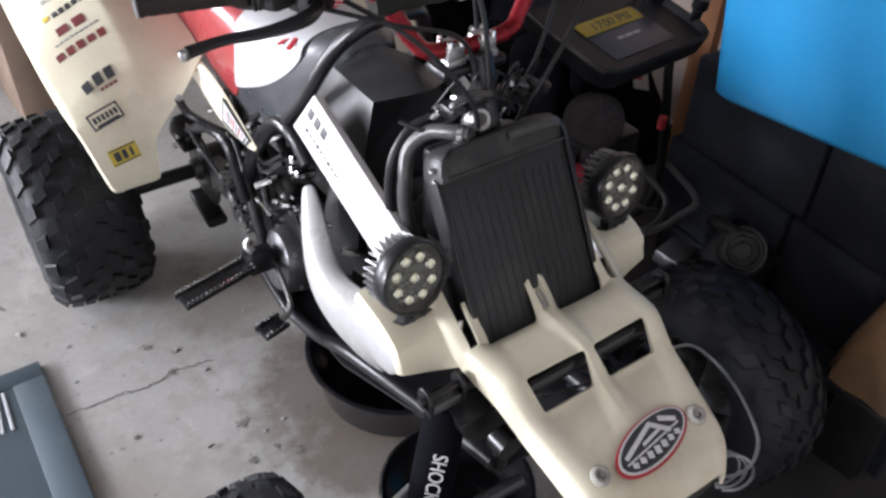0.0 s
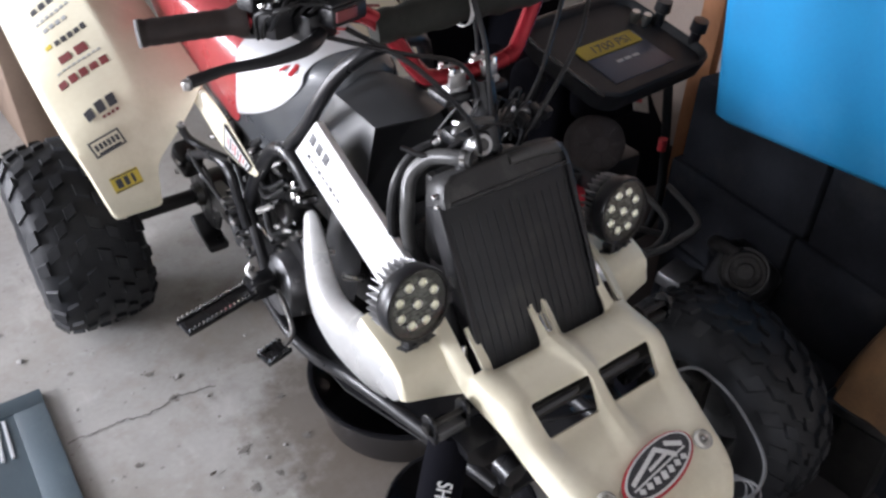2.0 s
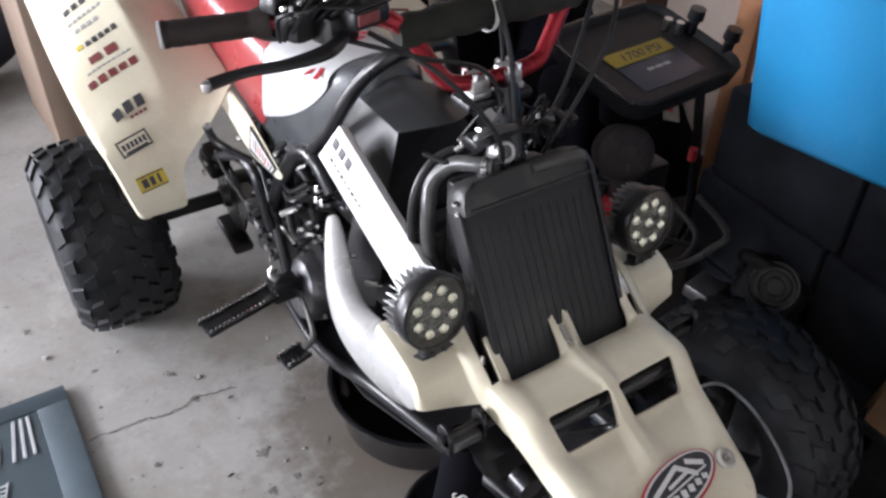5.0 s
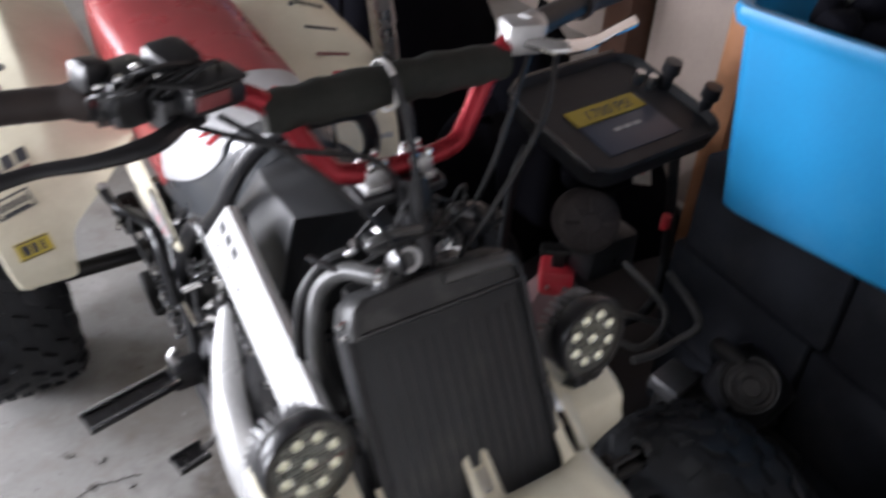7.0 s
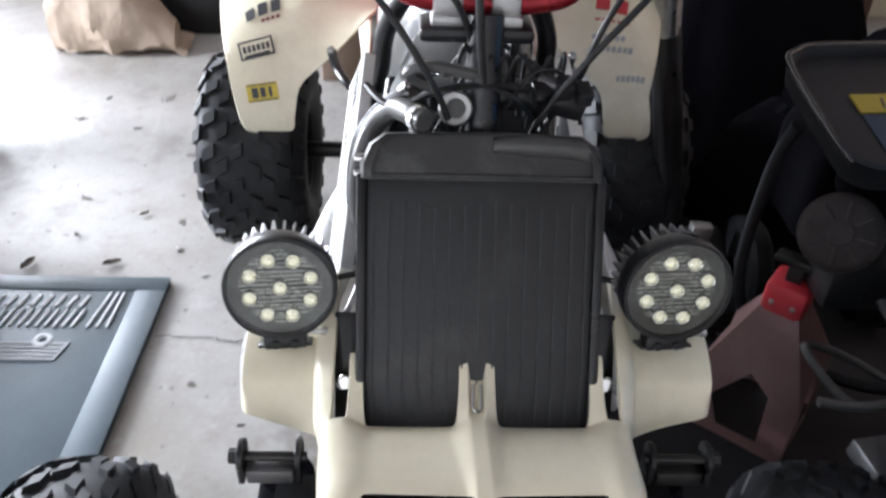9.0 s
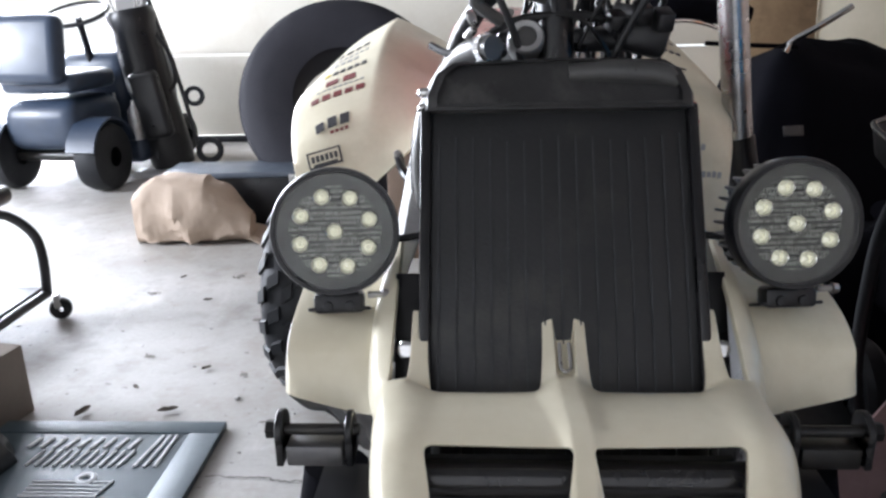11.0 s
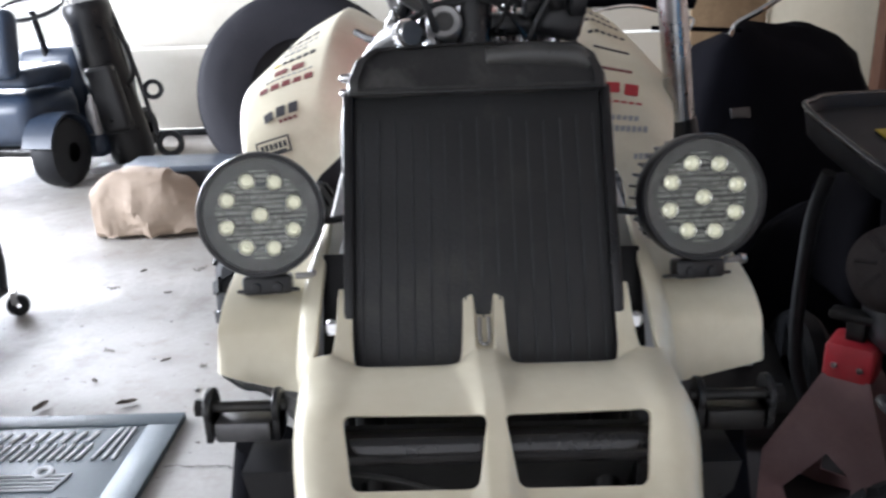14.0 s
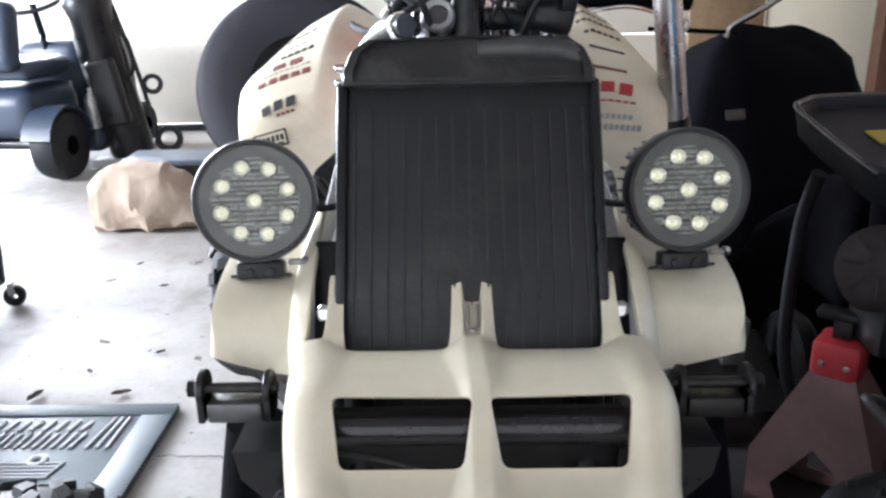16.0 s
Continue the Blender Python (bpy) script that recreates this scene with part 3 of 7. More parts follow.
# the two side strips, then the slotted middle fork and the outer prongs that hold the radiator
for y, xa, xb, za, zb in [(0.060, 0.147, 0.157, 0.758, 0.752), (0.035, 0.147, 0.161, 0.745, 0.739), (0.005, 0.147, 0.166, 0.730, 0.724)]:
    grid.append(both([None] * 8 + [(xa, za), (xb, zb), (xb + 0.004, zb - 0.022)], y, None))
for y, x1, z1, x2, z2, x3, x4, z4, xa, xb, za, zb in [
        (-0.024, 0.0092, 0.7175, 0.0178, 0.717, 0.1180, 0.1305, 0.7170, 0.1475, 0.167, 0.7105, 0.7045),
        (-0.029, 0.0092, 0.7145, 0.0182, 0.713, 0.1172, 0.1310, 0.7130, 0.1475, 0.167, 0.707, 0.701),
        (-0.052, 0.0090, 0.698, 0.0190, 0.694, 0.1165, 0.1310, 0.693, 0.1480, 0.166, 0.692, 0.686),
        (-0.069, 0.0085, 0.685, 0.0205, 0.675, 0.1150, 0.1320, 0.681, 0.1475, 0.164, 0.680, 0.673)]:
    grid.append(both([(x1 - 0.0025, z1 - 0.010), (x1, z1), (x2, z2), None, None, None, (x3, z4), (x4, z4), (xa, za), (xb, zb), (xb + 0.004, zb - 0.024)], y, z1 - 0.010))
for y, x2, x3, x4, z1, z2, z5 in ROWS_F:
    x1, x5, z4 = 0.009, x4 + (0.0265 if y > -0.36 else 0.017), z1 - 0.0007
    half = [(x1 * 0.6, z1), (x1, z1), (x2, z2), (x2 + 0.006, z2 - 0.0005), ((x2 + x3) / 2, z2 - 0.001), (x3 - 0.006, z2 - 0.0005), (x3, z2), (x4, z4), (x4 + (x5 - x4) * 0.62, z4 + (z5 - z4) * 0.30), (x5, z5), (x5 + 0.003, z5 - SPREAD)]
    grid.append(both(half, y, z1))
n = len(grid[0])
for i in range(len(grid) - 1):
    for k in range(n - 1):
        vs = (grid[i][k], grid[i][k + 1], grid[i + 1][k + 1], grid[i + 1][k])
        if None in vs or (i < 7 and k in (2, 19)):
            continue
        bm.faces.new(vs)
thicken(bm, 0.006)
crease = bm.edges.layers.float.new("crease_edge")
for e in bm.edges:
    if min(v.co.y for v in e.verts) > -0.031 and max(abs(v.co.x) for v in e.verts) < 0.14:
        e[crease] = 0.72
    elif e.calc_face_angle(0) > 1.2:
        e[crease] = 0.50


def vent_cutter(s):
    """A block through the sloping face, its outline a trapezoid with round corners."""
    m = plane_frame((0.0045 + s * 0.0580, -0.1812, 0.6455), (1, 0, 0), (0, 0.64, 0.77))
    corner = [(0.0605 * s, 0.0295), (-0.0515 * s, 0.0275), (-0.0430 * s, -0.0275), (0.0515 * s, -0.0275)]
    line = []
    for j in range(4):
        p, q, r = V(corner[j - 1]), V(corner[j]), V(corner[(j + 1) % 4])
        a, b = q + (p - q).normalized() * 0.0075, q + (r - q).normalized() * 0.0075
        line += [a.lerp(q, t).lerp(q.lerp(b, t), t) for t in (0, 0.2, 0.4, 0.6, 0.8, 1.0)]
    return loft([[(p.x, p.y, z) for p in line] for z in (-0.05, 0.03)], m=m, closed=True, caps=True)


raw = new("raw", finish("raw", bm, CREAM, 60))
smoothed(raw, 3)
cutters = [new("cutter", finish("cutter", vent_cutter(s), CREAM)) for s in (-1, 1)]
for c in cutters:
    cut = raw.modifiers.new("vent", "BOOLEAN")
    cut.object, cut.operation, cut.solver = c, "DIFFERENCE", "EXACT"
shape = bmesh.new()
cut_mesh = bpy.data.meshes.new_from_object(raw.evaluated_get(bpy.context.evaluated_depsgraph_get()))
shape.from_mesh(cut_mesh)
for ob in [raw] + cutters:
    bpy.data.objects.remove(ob)
fender = part("front_fender", shape, CREAM, quad, "aged white plastic front fender with two vents", 50)
part("slot_clip", tube([(-0.0040, -0.047, 0.696), (-0.0038, -0.068, 0.682), (0.0038, -0.068, 0.682), (0.0040, -0.047, 0.696)], 0.0018, 8, 3), STEEL, fender, "small bent metal clip in the fork's slot")

# wings under the lights and arms running back to the tank
for s in (-1, 1):
    o = 0.000 if s < 0 else 0.009
    cols = (0.158, 0.180, 0.205, 0.230 + o * 0.6, 0.245 + o, 0.249 + o)
    wing = loft([[(s * x, y, z) for x, y, z in zip(cols, ys, zs)] for ys, zs in (
        ((0.085, 0.085, 0.085, 0.085, 0.085, 0.090), (0.728, 0.722, 0.719, 0.717, 0.715, 0.696)),
        ((0.030, 0.030, 0.030, 0.030, 0.030, 0.038), (0.715, 0.711, 0.709, 0.708, 0.707, 0.688)),
        ((-0.008, -0.008, -0.008, -0.008, -0.008, 0.002), (0.702, 0.700, 0.699, 0.698, 0.697, 0.680)),
        ((-0.030, -0.030, -0.029, -0.028, -0.028, -0.016), (0.686, 0.684, 0.683, 0.682, 0.681, 0.668)),
        ((-0.048, -0.043, -0.040, -0.037, -0.036, -0.025), (0.664, 0.661, 0.661, 0.662, 0.663, 0.656)),
        ((-0.072, -0.056, -0.048, -0.043, -0.041, -0.031), (0.638, 0.632, 0.634, 0.638, 0.642, 0.640)))])
    thicken(wing, 0.004)
    lay = wing.edges.layers.float.new("crease_edge")
    for e in wing.edges:
        if e.calc_face_angle(0) > 1.2:
            e[lay] = 0.62
        elif all(-0.034 < v.co.y < -0.014 and v.co.z > 0.662 for v in e.verts) and abs(e.verts[0].co.z - e.verts[1].co.z) < 0.015:
            e[lay] = 0.7
    smoothed(part("light_wing", wing, CREAM, fender, "aged white plastic wing under a work light", 60))
    arm_front = (
        [(0.2455 + o, -0.038, 0.646), (0.250 + o, -0.032, 0.638), (0.251 + o, -0.027, 0.634), (0.250 + o, -0.022, 0.629), (0.248 + o, -0.017, 0.624), (0.246 + o, -0.012, 0.619)],
        [(0.2455 + o, -0.004, 0.695), (0.254 + o, 0.002, 0.680), (0.258 + o, 0.010, 0.655), (0.254 + o, 0.012, 0.628), (0.246 + o, 0.012, 0.606), (0.236, 0.012, 0.590)],
        [(0.2440 + o, 0.045, 0.707), (0.255 + o, 0.048, 0.692), (0.261 + o, 0.050, 0.662), (0.254 + o, 0.052, 0.628), (0.244, 0.056, 0.598), (0.230, 0.060, 0.572)],
        [(0.214, 0.110, 0.680), (0.243, 0.115, 0.666), (0.256, 0.115, 0.630), (0.246, 0.105, 0.575), (0.222, 0.090, 0.525), (0.195, 0.080, 0.49)])
    arm_back = (
        [(0.200, 0.172, 0.645), (0.234, 0.182, 0.638), (0.251, 0.190, 0.605), (0.246, 0.185, 0.555), (0.226, 0.170, 0.510), (0.200, 0.160, 0.475)],
        [(0.187, 0.245, 0.612), (0.214, 0.262, 0.616), (0.238, 0.275, 0.592), (0.239, 0.272, 0.550), (0.224, 0.255, 0.510), (0.204, 0.240, 0.485)],
        [(0.176, 0.300, 0.628), (0.198, 0.318, 0.636), (0.219, 0.332, 0.620), (0.224, 0.332, 0.585), (0.214, 0.318, 0.550), (0.200, 0.305, 0.530)],
        [(0.162, 0.352, 0.664), (0.177, 0.366, 0.668), (0.194, 0.378, 0.655), (0.199, 0.380, 0.630), (0.193, 0.370, 0.605), (0.184, 0.358, 0.590)],
        [(0.146, 0.412, 0.682), (0.153, 0.420, 0.684), (0.163, 0.430, 0.678), (0.167, 0.434, 0.664), (0.164, 0.428, 0.650), (0.158, 0.420, 0.642)])
    tuck = 0.020 if s > 0 else 0.0
    arm = loft([[(s * (x - tuck), y + tuck, z + tuck * 0.3) for x, y, z in r] for r in arm_front[:3]] + [[(s * x, y, z) for x, y, z in r] for r in arm_front[3:] + arm_back])
    smoothed(part("fender_arm", thicken(arm, 0.004), ARMWHITE, fender, "scuffed white fender arm curving back to the tank", 60))
    # screw and dark gap beside the fork
    part("screw", revolve([(0, 0.004), (0.007, 0.003), (0.009, 0), (0.009, -0.004)], 14, m=pose(s * 0.1365, -0.034, 0.684, 62)), CHROME, fender, "bright screw head")

for s in (-1, 1):
    m = pose(s * 0.096, -0.311, 0.6022, 24, 0, 0)
    ring = revolve([(0.006, 0.002), (0.011, 0.004), (0.015, 0.001), (0.015, -0.004), (0.006, -0.004), (0.006, 0.002)], 20, m=m)
    part("nose_washer", ring, GREYBOSS, fender, "dirty pale washer")
    part("nose_bolt", revolve([(0, 0.0075), (0.0042, 0.0068), (0.0056, 0.002), (0.0062, -0.004)], 12, m=m), STEEL, fender, "steel bolt head")

# oval sticker on the nose: red rim, dark oval, pale bars
sm = plane_frame((0.004, -0.309, 0.6020), (1, 0.10, 0.03), (-0.1, 0.93, 0.34)) @ Matrix.Scale(1.22, 4)


def oval(rx, ry, h, m, n=32, skew=0.0):
    bm = bmesh.new()
    top = [bm.verts.new((rx * math.cos(2 * math.pi * k / n), ry * math.sin(2 * math.pi * k / n) + skew * math.cos(2 * math.pi * k / n), h)) for k in range(n)]
    low = [bm.verts.new((v.co.x, v.co.y, 0)) for v in top]
    bm.faces.new(top)
    for k in range(n):
        bm.faces.new((low[k], low[(k + 1) % n], top[(k + 1) % n], top[k]))
    bmesh.ops.transform(bm, matrix=m, verts=bm.verts)
    return bm


sticker = part("sticker", oval(0.063, 0.0270, 0.0016, sm, skew=0.004), REDINK, fender, "oval sticker, black and white in a red outline")
part("sticker_outline", oval(0.0595, 0.0245, 0.0021, sm @ pose(0.0012, 0.0008, 0), skew=0.004), WHITE, sticker)
part("sticker_field", oval(0.056, 0.0218, 0.0026, sm @ pose(0.0015, 0.001, 0), skew=0.004), INK, sticker)


def slash(bm, a, b, w, m, z, h=0.0006):
    """A straight bar from a to b in the plane of m."""
    a, b = V((*a, z)), V((*b, z))
    return box((b - a).length, w, h, m @ plane_frame((a + b) / 2, b - a, V((-(b - a).y, (b - a).x, 0))), bm=bm)


bars = bmesh.new()
for a, b, w in [((-0.045, 0.002), (0.012, 0.0175), 0.0055), ((0.010, 0.0175), (0.030, -0.003), 0.006), ((0.026, 0.016), (0.046, 0.003), 0.006), ((-0.014, 0.003), (0.022, 0.006), 0.004), ((-0.048, -0.004), (0.046, -0.001), 0.0022)]:
    slash(bars, a, b, w, sm, 0.0031)
for k in range(7):
    x = -0.040 + 0.0125 * k
    slash(bars, (x - 0.001, -0.0155 + 0.0012 * abs(k - 3)), (x + 0.002, -0.0065), 0.0075, sm, 0.0031)
tagged(part("sticker_mark", bars, WHITE, sticker), kind="stuff")

# radiator
rad_m = plane_frame((0, -0.020, 0.740), (1, 0, 0), (0, 0.125, 0.225))
radiator = part("radiator", box(0.232, 0.34, 0.030, rad_m @ pose(0, -0.004, -0.018), 0.003), CORE, quad, "dusty black radiator core")
rib_me = finish("cooling_tube", box(0.0015, 0.300, 0.0022), CORELINE)
for k in range(15):
    ob = new("cooling_tube", rib_me)
    ob.parent = radiator
    ob.matrix_basis = rad_m @ pose(-0.108 + 0.01543 * k, -0.017 + 0.003 * math.sin(7.3 * k), -0.0026)
for sx in (-1, 1):
    part("side_channel", box(0.010, 0.335, 0.036, rad_m @ pose(sx * 0.120, -0.004, -0.015), 0.003), BLACK, radiator)
    part("air_deflector", box(0.026, 0.170, 0.004, rad_m @ pose(sx * 0.136, -0.070, -0.034), 0.001), BLACK, radiator, "black plastic deflector beside the core")
tank = bmesh.new()
prof = [(0.121, 0.158), (0.121, 0.172), (0.113, 0.192), (0.098, 0.203), (0.0, 0.206)]
outl = [(x, y) for x, y in prof] + [(-x, y) for x, y in prof[-2::-1]]
loft([[(x * k, 0.166 + (y - 0.166) * k, z) for x, y in outl] for z, k in ((0.006, 0.94), (0.012, 0.90), (0.010, 0.97), (0.002, 1.0), (-0.034, 1.0), (-0.044, 0.94))], tank, rad_m, closed=True, caps=True)
part("top_tank", tank, TOPTANK, radiator, "black radiator top tank with rounded shoulders")
part("tank_ledge", tube([(0.010, 0.070, 0.9100), (0.050, 0.070, 0.9110), (0.092, 0.069, 0.9080), (0.108, 0.067, 0.900)], [0.008, 0.0115, 0.0115, 0.008], 12, 4), HOSE, radiator, "dusty grey pipe along the top tank")
for y in (0.163, 0.178):
    part("shoulder_screw", revolve([(0, 0.006), (0.0035, 0.005), (0.0045, 0.0), (0.0045, -0.006)], 10, m=rad_m @ pose(-0.1225, y, -0.002, 0, -80, 0)), CHROME, radiator, "small bright screw")
part("tank_seam", box(0.236, 0.006, 0.004, rad_m @ pose(0, 0.160, 0.008), 0.001), DARKGREY, radiator)
part("filler_neck", revolve([(0.012, 0), (0.012, 0.016), (0.017, 0.018), (0.017, 0.025), (0.010, 0.028), (0, 0.028)], 18, m=pose(-0.062, 0.082, 0.910, -25)), DARKGREY, radiator, "dark metal radiator filler neck")
hose = part("radiator_hose", tube([(-0.058, 0.072, 0.934), (-0.071, 0.090, 0.932), (-0.090, 0.127, 0.919), (-0.113, 0.145, 0.887), (-0.127, 0.134, 0.847), (-0.128, 0.130, 0.785), (-0.108, 0.120, 0.710)], 0.0115, 14, 6), HOSE, quad, "grey rubber coolant hose loop")
part("hose_clamp", revolve([(0.0116, -0.004), (0.0132, -0.004), (0.0132, 0.004), (0.0116, 0.004)], 18, m=along((-0.064, 0.080, 0.933), (-0.072, 0.092, 0.931))), CHROME, hose, "bright hose clamp")
part("overflow_hose", tube([(-0.07, 0.15, 0.925), (-0.10, 0.165, 0.905), (-0.130, 0.165, 0.86), (-0.138, 0.160, 0.78), (-0.125, 0.14, 0.70)], 0.0085, 10, 5), SOFT, quad)
part("grille_bar", rod((-0.135, -0.150, 0.631), (0.135, -0.150, 0.631), 0.0145, 18), GLOSS, quad, "glossy black cross tube behind the vents")
part("lower_core", box(0.24, 0.012, 0.13, pose(0, -0.118, 0.585, 25), 0.002), CORE, quad, "greenish dark core behind the vents")
part("vent_wire", tube([(-0.118, -0.148, 0.606), (-0.08, -0.152, 0.603), (-0.04, -0.163, 0.598), (0.02, -0.170, 0.585)], 0.0022, 6, 4), HOSE, quad, "thin grey wire")


# round work light, built facing +z
def work_light(name, m):
    body = revolve([(0.030, -0.048), (0.034, -0.046), (0.036, -0.022), (0.0535, -0.020), (0.0570, -0.014), (0.0575, 0.004), (0.0562, 0.008), (0.0528, 0.008), (0.0518, 0.001), (0.0518, -0.008), (0.0, -0.008)], 56, m=m)
    light = part(name, body, BLACK, quad, "round nine-lamp work light in a dark alloy housing")
    fin = bmesh.new()
    for k in range(30):
        a = 2 * math.pi * k / 30
        box(0.019, 0.0022, 0.026, m @ pose(0.044 * math.cos(a), 0.044 * math.sin(a), -0.034, 0, 0, math.degrees(a)), bm=fin)
    tagged(part("heat_sink", fin, FINS, light, "grey cast cooling fins"), kind="stuff")
    part("reflector", revolve([(0.0516, 0.0005), (0.030, -0.003), (0.0, -0.003), (0.0, -0.006), (0.0516, -0.006), (0.0516, 0.0005)], 40, m=m), LENSPLATE, light, "silvery ribbed reflector plate")
    line = bmesh.new()
    for k in range(20):
        y = -0.0446 + 0.0047 * k
        w = 2 * math.sqrt(max(0.0, 0.0470 ** 2 - y * y))
        tube([(-w / 2, y, -0.0024), (-w / 6, y + 0.0004 * (k % 3 - 1), -0.0022), (w / 6, y - 0.0004 * (k % 2), -0.0022), (w / 2, y, -0.0024)], 0.0011, 6, 2, line, m)
    tagged(part("reflector_line", line, LENSRIB, light), kind="stuff")
    rib = bmesh.new()
    for k in range(14):
        y = -0.0416 + 0.0064 * k
        half = math.sqrt(0.045 ** 2 - y * y)
        for q in range(int(2 * half / 0.0030)):
            if (k + q // 7) % 3:
                box(0.0011, 0.0042, 0.0014, m @ pose(-half + 0.0015 + 0.0030 * q, y, -0.0019), bm=rib)
    tagged(part("reflector_rib", rib, LENSRIB, light), kind="stuff")
    spots = [(0, 0)] + [(0.0325 * math.cos(radians(45 * k + 18)), 0.0325 * math.sin(radians(45 * k + 18))) for k in range(8)]
    cup = finish("reflector_cup", revolve([(0.0, -0.0022), (0.0052, -0.0022), (0.0062, 0.0008), (0.0070, 0.0040), (0.0077, 0.0046), (0.0084, 0.0038), (0.0086, -0.0025)], 18), CHROME)
    chip = finish("lamp_chip", revolve([(0.0061, 0.0004), (0.0056, 0.0030), (0.0036, 0.0042), (0.0024, 0.0026), (0.0, 0.0036)], 7), LED, 8)
    for x, y in spots:
        for nm, me in (("reflector_cup", cup), ("lamp_chip", chip)):
            ob = new(nm, me)
            ob.parent = light
            ob.matrix_basis = m @ pose(x, y, -0.0004)
    lens = part("lens", revolve([(0.0, 0.0086), (0.0520, 0.0086), (0.0525, 0.0080), (0.0520, 0.0072), (0.0, 0.0072)], 40, m=m), GLASS, light, "clear lens")
    lens.visible_shadow = False
    foot = box(0.056, 0.026, 0.003, m @ pose(0, -0.073, -0.016, 78, 0, 0), 0.001)
    box(0.046, 0.018, 0.022, m @ pose(0, -0.066, -0.014), 0.004, bm=foot)
    revolve([(0, 0.004), (0.0045, 0.003), (0.005, 0)], 8, foot, m @ pose(0.010, -0.068, -0.003))
    revolve([(0, 0.004), (0.0045, 0.003), (0.005, 0)], 8, foot, m @ pose(-0.010, -0.068, -0.003))
    part("mounting_bracket", foot, BLACK, light, "black mounting bracket")
    part("bracket_bolt", revolve([(0, 0.010), (0.004, 0.009), (0.005, 0.004), (0.003, 0.003), (0.003, -0.01)], 10, m=m @ pose(0.036, -0.060, -0.012, 0, 90, 0)), STEEL, light, "steel bracket bolt")
    return light


work_light("work_light", plane_frame((-0.2, 0.0, 0.783), (1, 0.10, 0), (0.0, 0.21, 0.98)))
work_light("work_light", plane_frame((0.2, 0.0, 0.787), (1, 0.09, 0), (0.0, 0.21, 0.98)))
for s in (-1, 1):
    part("light_cable", tube([(s * 0.165, 0.035, 0.765), (s * 0.145, 0.045, 0.762), (s * 0.118, 0.05, 0.765)], 0.0035, 8, 4), SOFT, quad)

# side bars with a decal, from the lights up to the tank
for s in (-1, 1):
    a0, a1 = V((s * 0.1735, 0.085, 0.677)), V((s * 0.1485, 0.072, 0.753))
    b0, b1 = V((s * 0.164, 0.444, 0.795)), V((s * 0.138, 0.403, 0.867))
    out = (b0 - a0).cross(a1 - a0).normalized() * (-1 if s > 0 else 1)
    out = out if out.x * s > 0 else -out
    t = out * 0.016
    bar = loft([[a0, a1, a1 - t, a0 - t], [b0, b1, b1 - t, b0 - t]], closed=True, caps=True)
    bmesh.ops.bevel(bar, geom=bar.edges[:], offset=0.0012, segments=1, affect="EDGES")
    ob = part("side_bar", bar, WHITE, quad, "flat white side bar with a dark decal", 20)
    up = (b1 - b0).normalized()
    fwd = (a0 - b0).normalized()
    dm = plane_frame((b0 + b1) / 2 + out * 0.0006, fwd, up) if s < 0 else plane_frame((b0 + b1) / 2 + out * 0.0006, -fwd, up)
    dec = bmesh.new()
    for k in range(3):
        o = (0.022 + 0.024 * k) * (1 if s < 0 else -1)
        box(0.017, 0.019, 0.0012, dm @ pose(o, 0.012, 0), 0.0004, bm=dec)
    for k in range(9):
        box(0.0095, 0.0035 + 0.003 * (k % 3 == 0), 0.0012, dm @ pose((0.03 + 0.0135 * k) * (1 if s < 0 else -1), -0.018, 0, 0, 0, 8), bm=dec)
    tagged(part("decal", dec, INK, ob, "dark block lettering shapes"), kind="stuff")

# tank cover
def section(y, pts):
    """One section of the tank from its lower edge to the middle, mirrored; each point has its own forward reach."""
    return [(-x, y - f, z) for x, z, f in pts] + [(x, y - f, z) for x, z, f in pts[-2::-1]]


FACE = [(0.118, 0.700, 0.010), (0.113, 0.780, 0.030), (0.072, 0.873, 0.0), (0.022, 0.896, 0.048), (0.0, 0.899, 0.056)]
cover = loft([section(0.330, [(x * 0.93, z - 0.010, f) for x, z, f in FACE]), section(0.318, FACE), section(0.425, [(x, z + (0.010 if x < 0.06 else 0.004), 0) for x, z, f in FACE]),
              section(0.500, [(0.108, 0.72, 0), (0.100, 0.780, 0), (0.062, 0.868, 0), (0.020, 0.893, 0), (0, 0.896, 0)]), section(0.56, [(0.090, 0.74, 0), (0.084, 0.780, 0), (0.050, 0.845, 0), (0.026, 0.868, 0), (0, 0.872, 0)])], closed=True, caps=True)
bmesh.ops.bevel(cover, geom=[e for e in cover.edges if e.is_manifold and e.calc_face_angle(0) > 0.3], offset=0.005, segments=2, affect="EDGES")
part("tank_cover", cover, TANKBLACK, quad, "satin black angular tank cover", 22)

# seat in three colours: sections along its length
def seat_section(y, w, zs, zt):
    return [(-w * 0.96, y, zs), (-w, y, zs + (zt - zs) * 0.45), (-w * 0.90, y, zt - 0.025), (-w * 0.6, y, zt - 0.004), (0, y, zt), (w * 0.6, y, zt - 0.004), (w * 0.90, y, zt - 0.025), (w, y, zs + (zt - zs) * 0.45), (w * 0.96, y, zs)]


SEAT = [(0.44, 0.060, 0.80, 0.930), (0.50, 0.092, 0.75, 0.922), (0.57, 0.112, 0.70, 0.905), (0.64, 0.125, 0.67, 0.895), (0.72, 0.138, 0.665, 0.890), (0.82, 0.146, 0.68, 0.895), (0.95, 0.148, 0.71, 0.905), (1.10, 0.150, 0.75, 0.920), (1.25, 0.148, 0.78, 0.932), (1.36, 0.118, 0.80, 0.925)]
rows = [[V(p) for p in seat_section(*r)] for r in SEAT]
seat = smoothed(part("seat", loft(rows[:8], caps=True), BLACKVINYL, quad, "grippy black vinyl seat front", 80), 2)


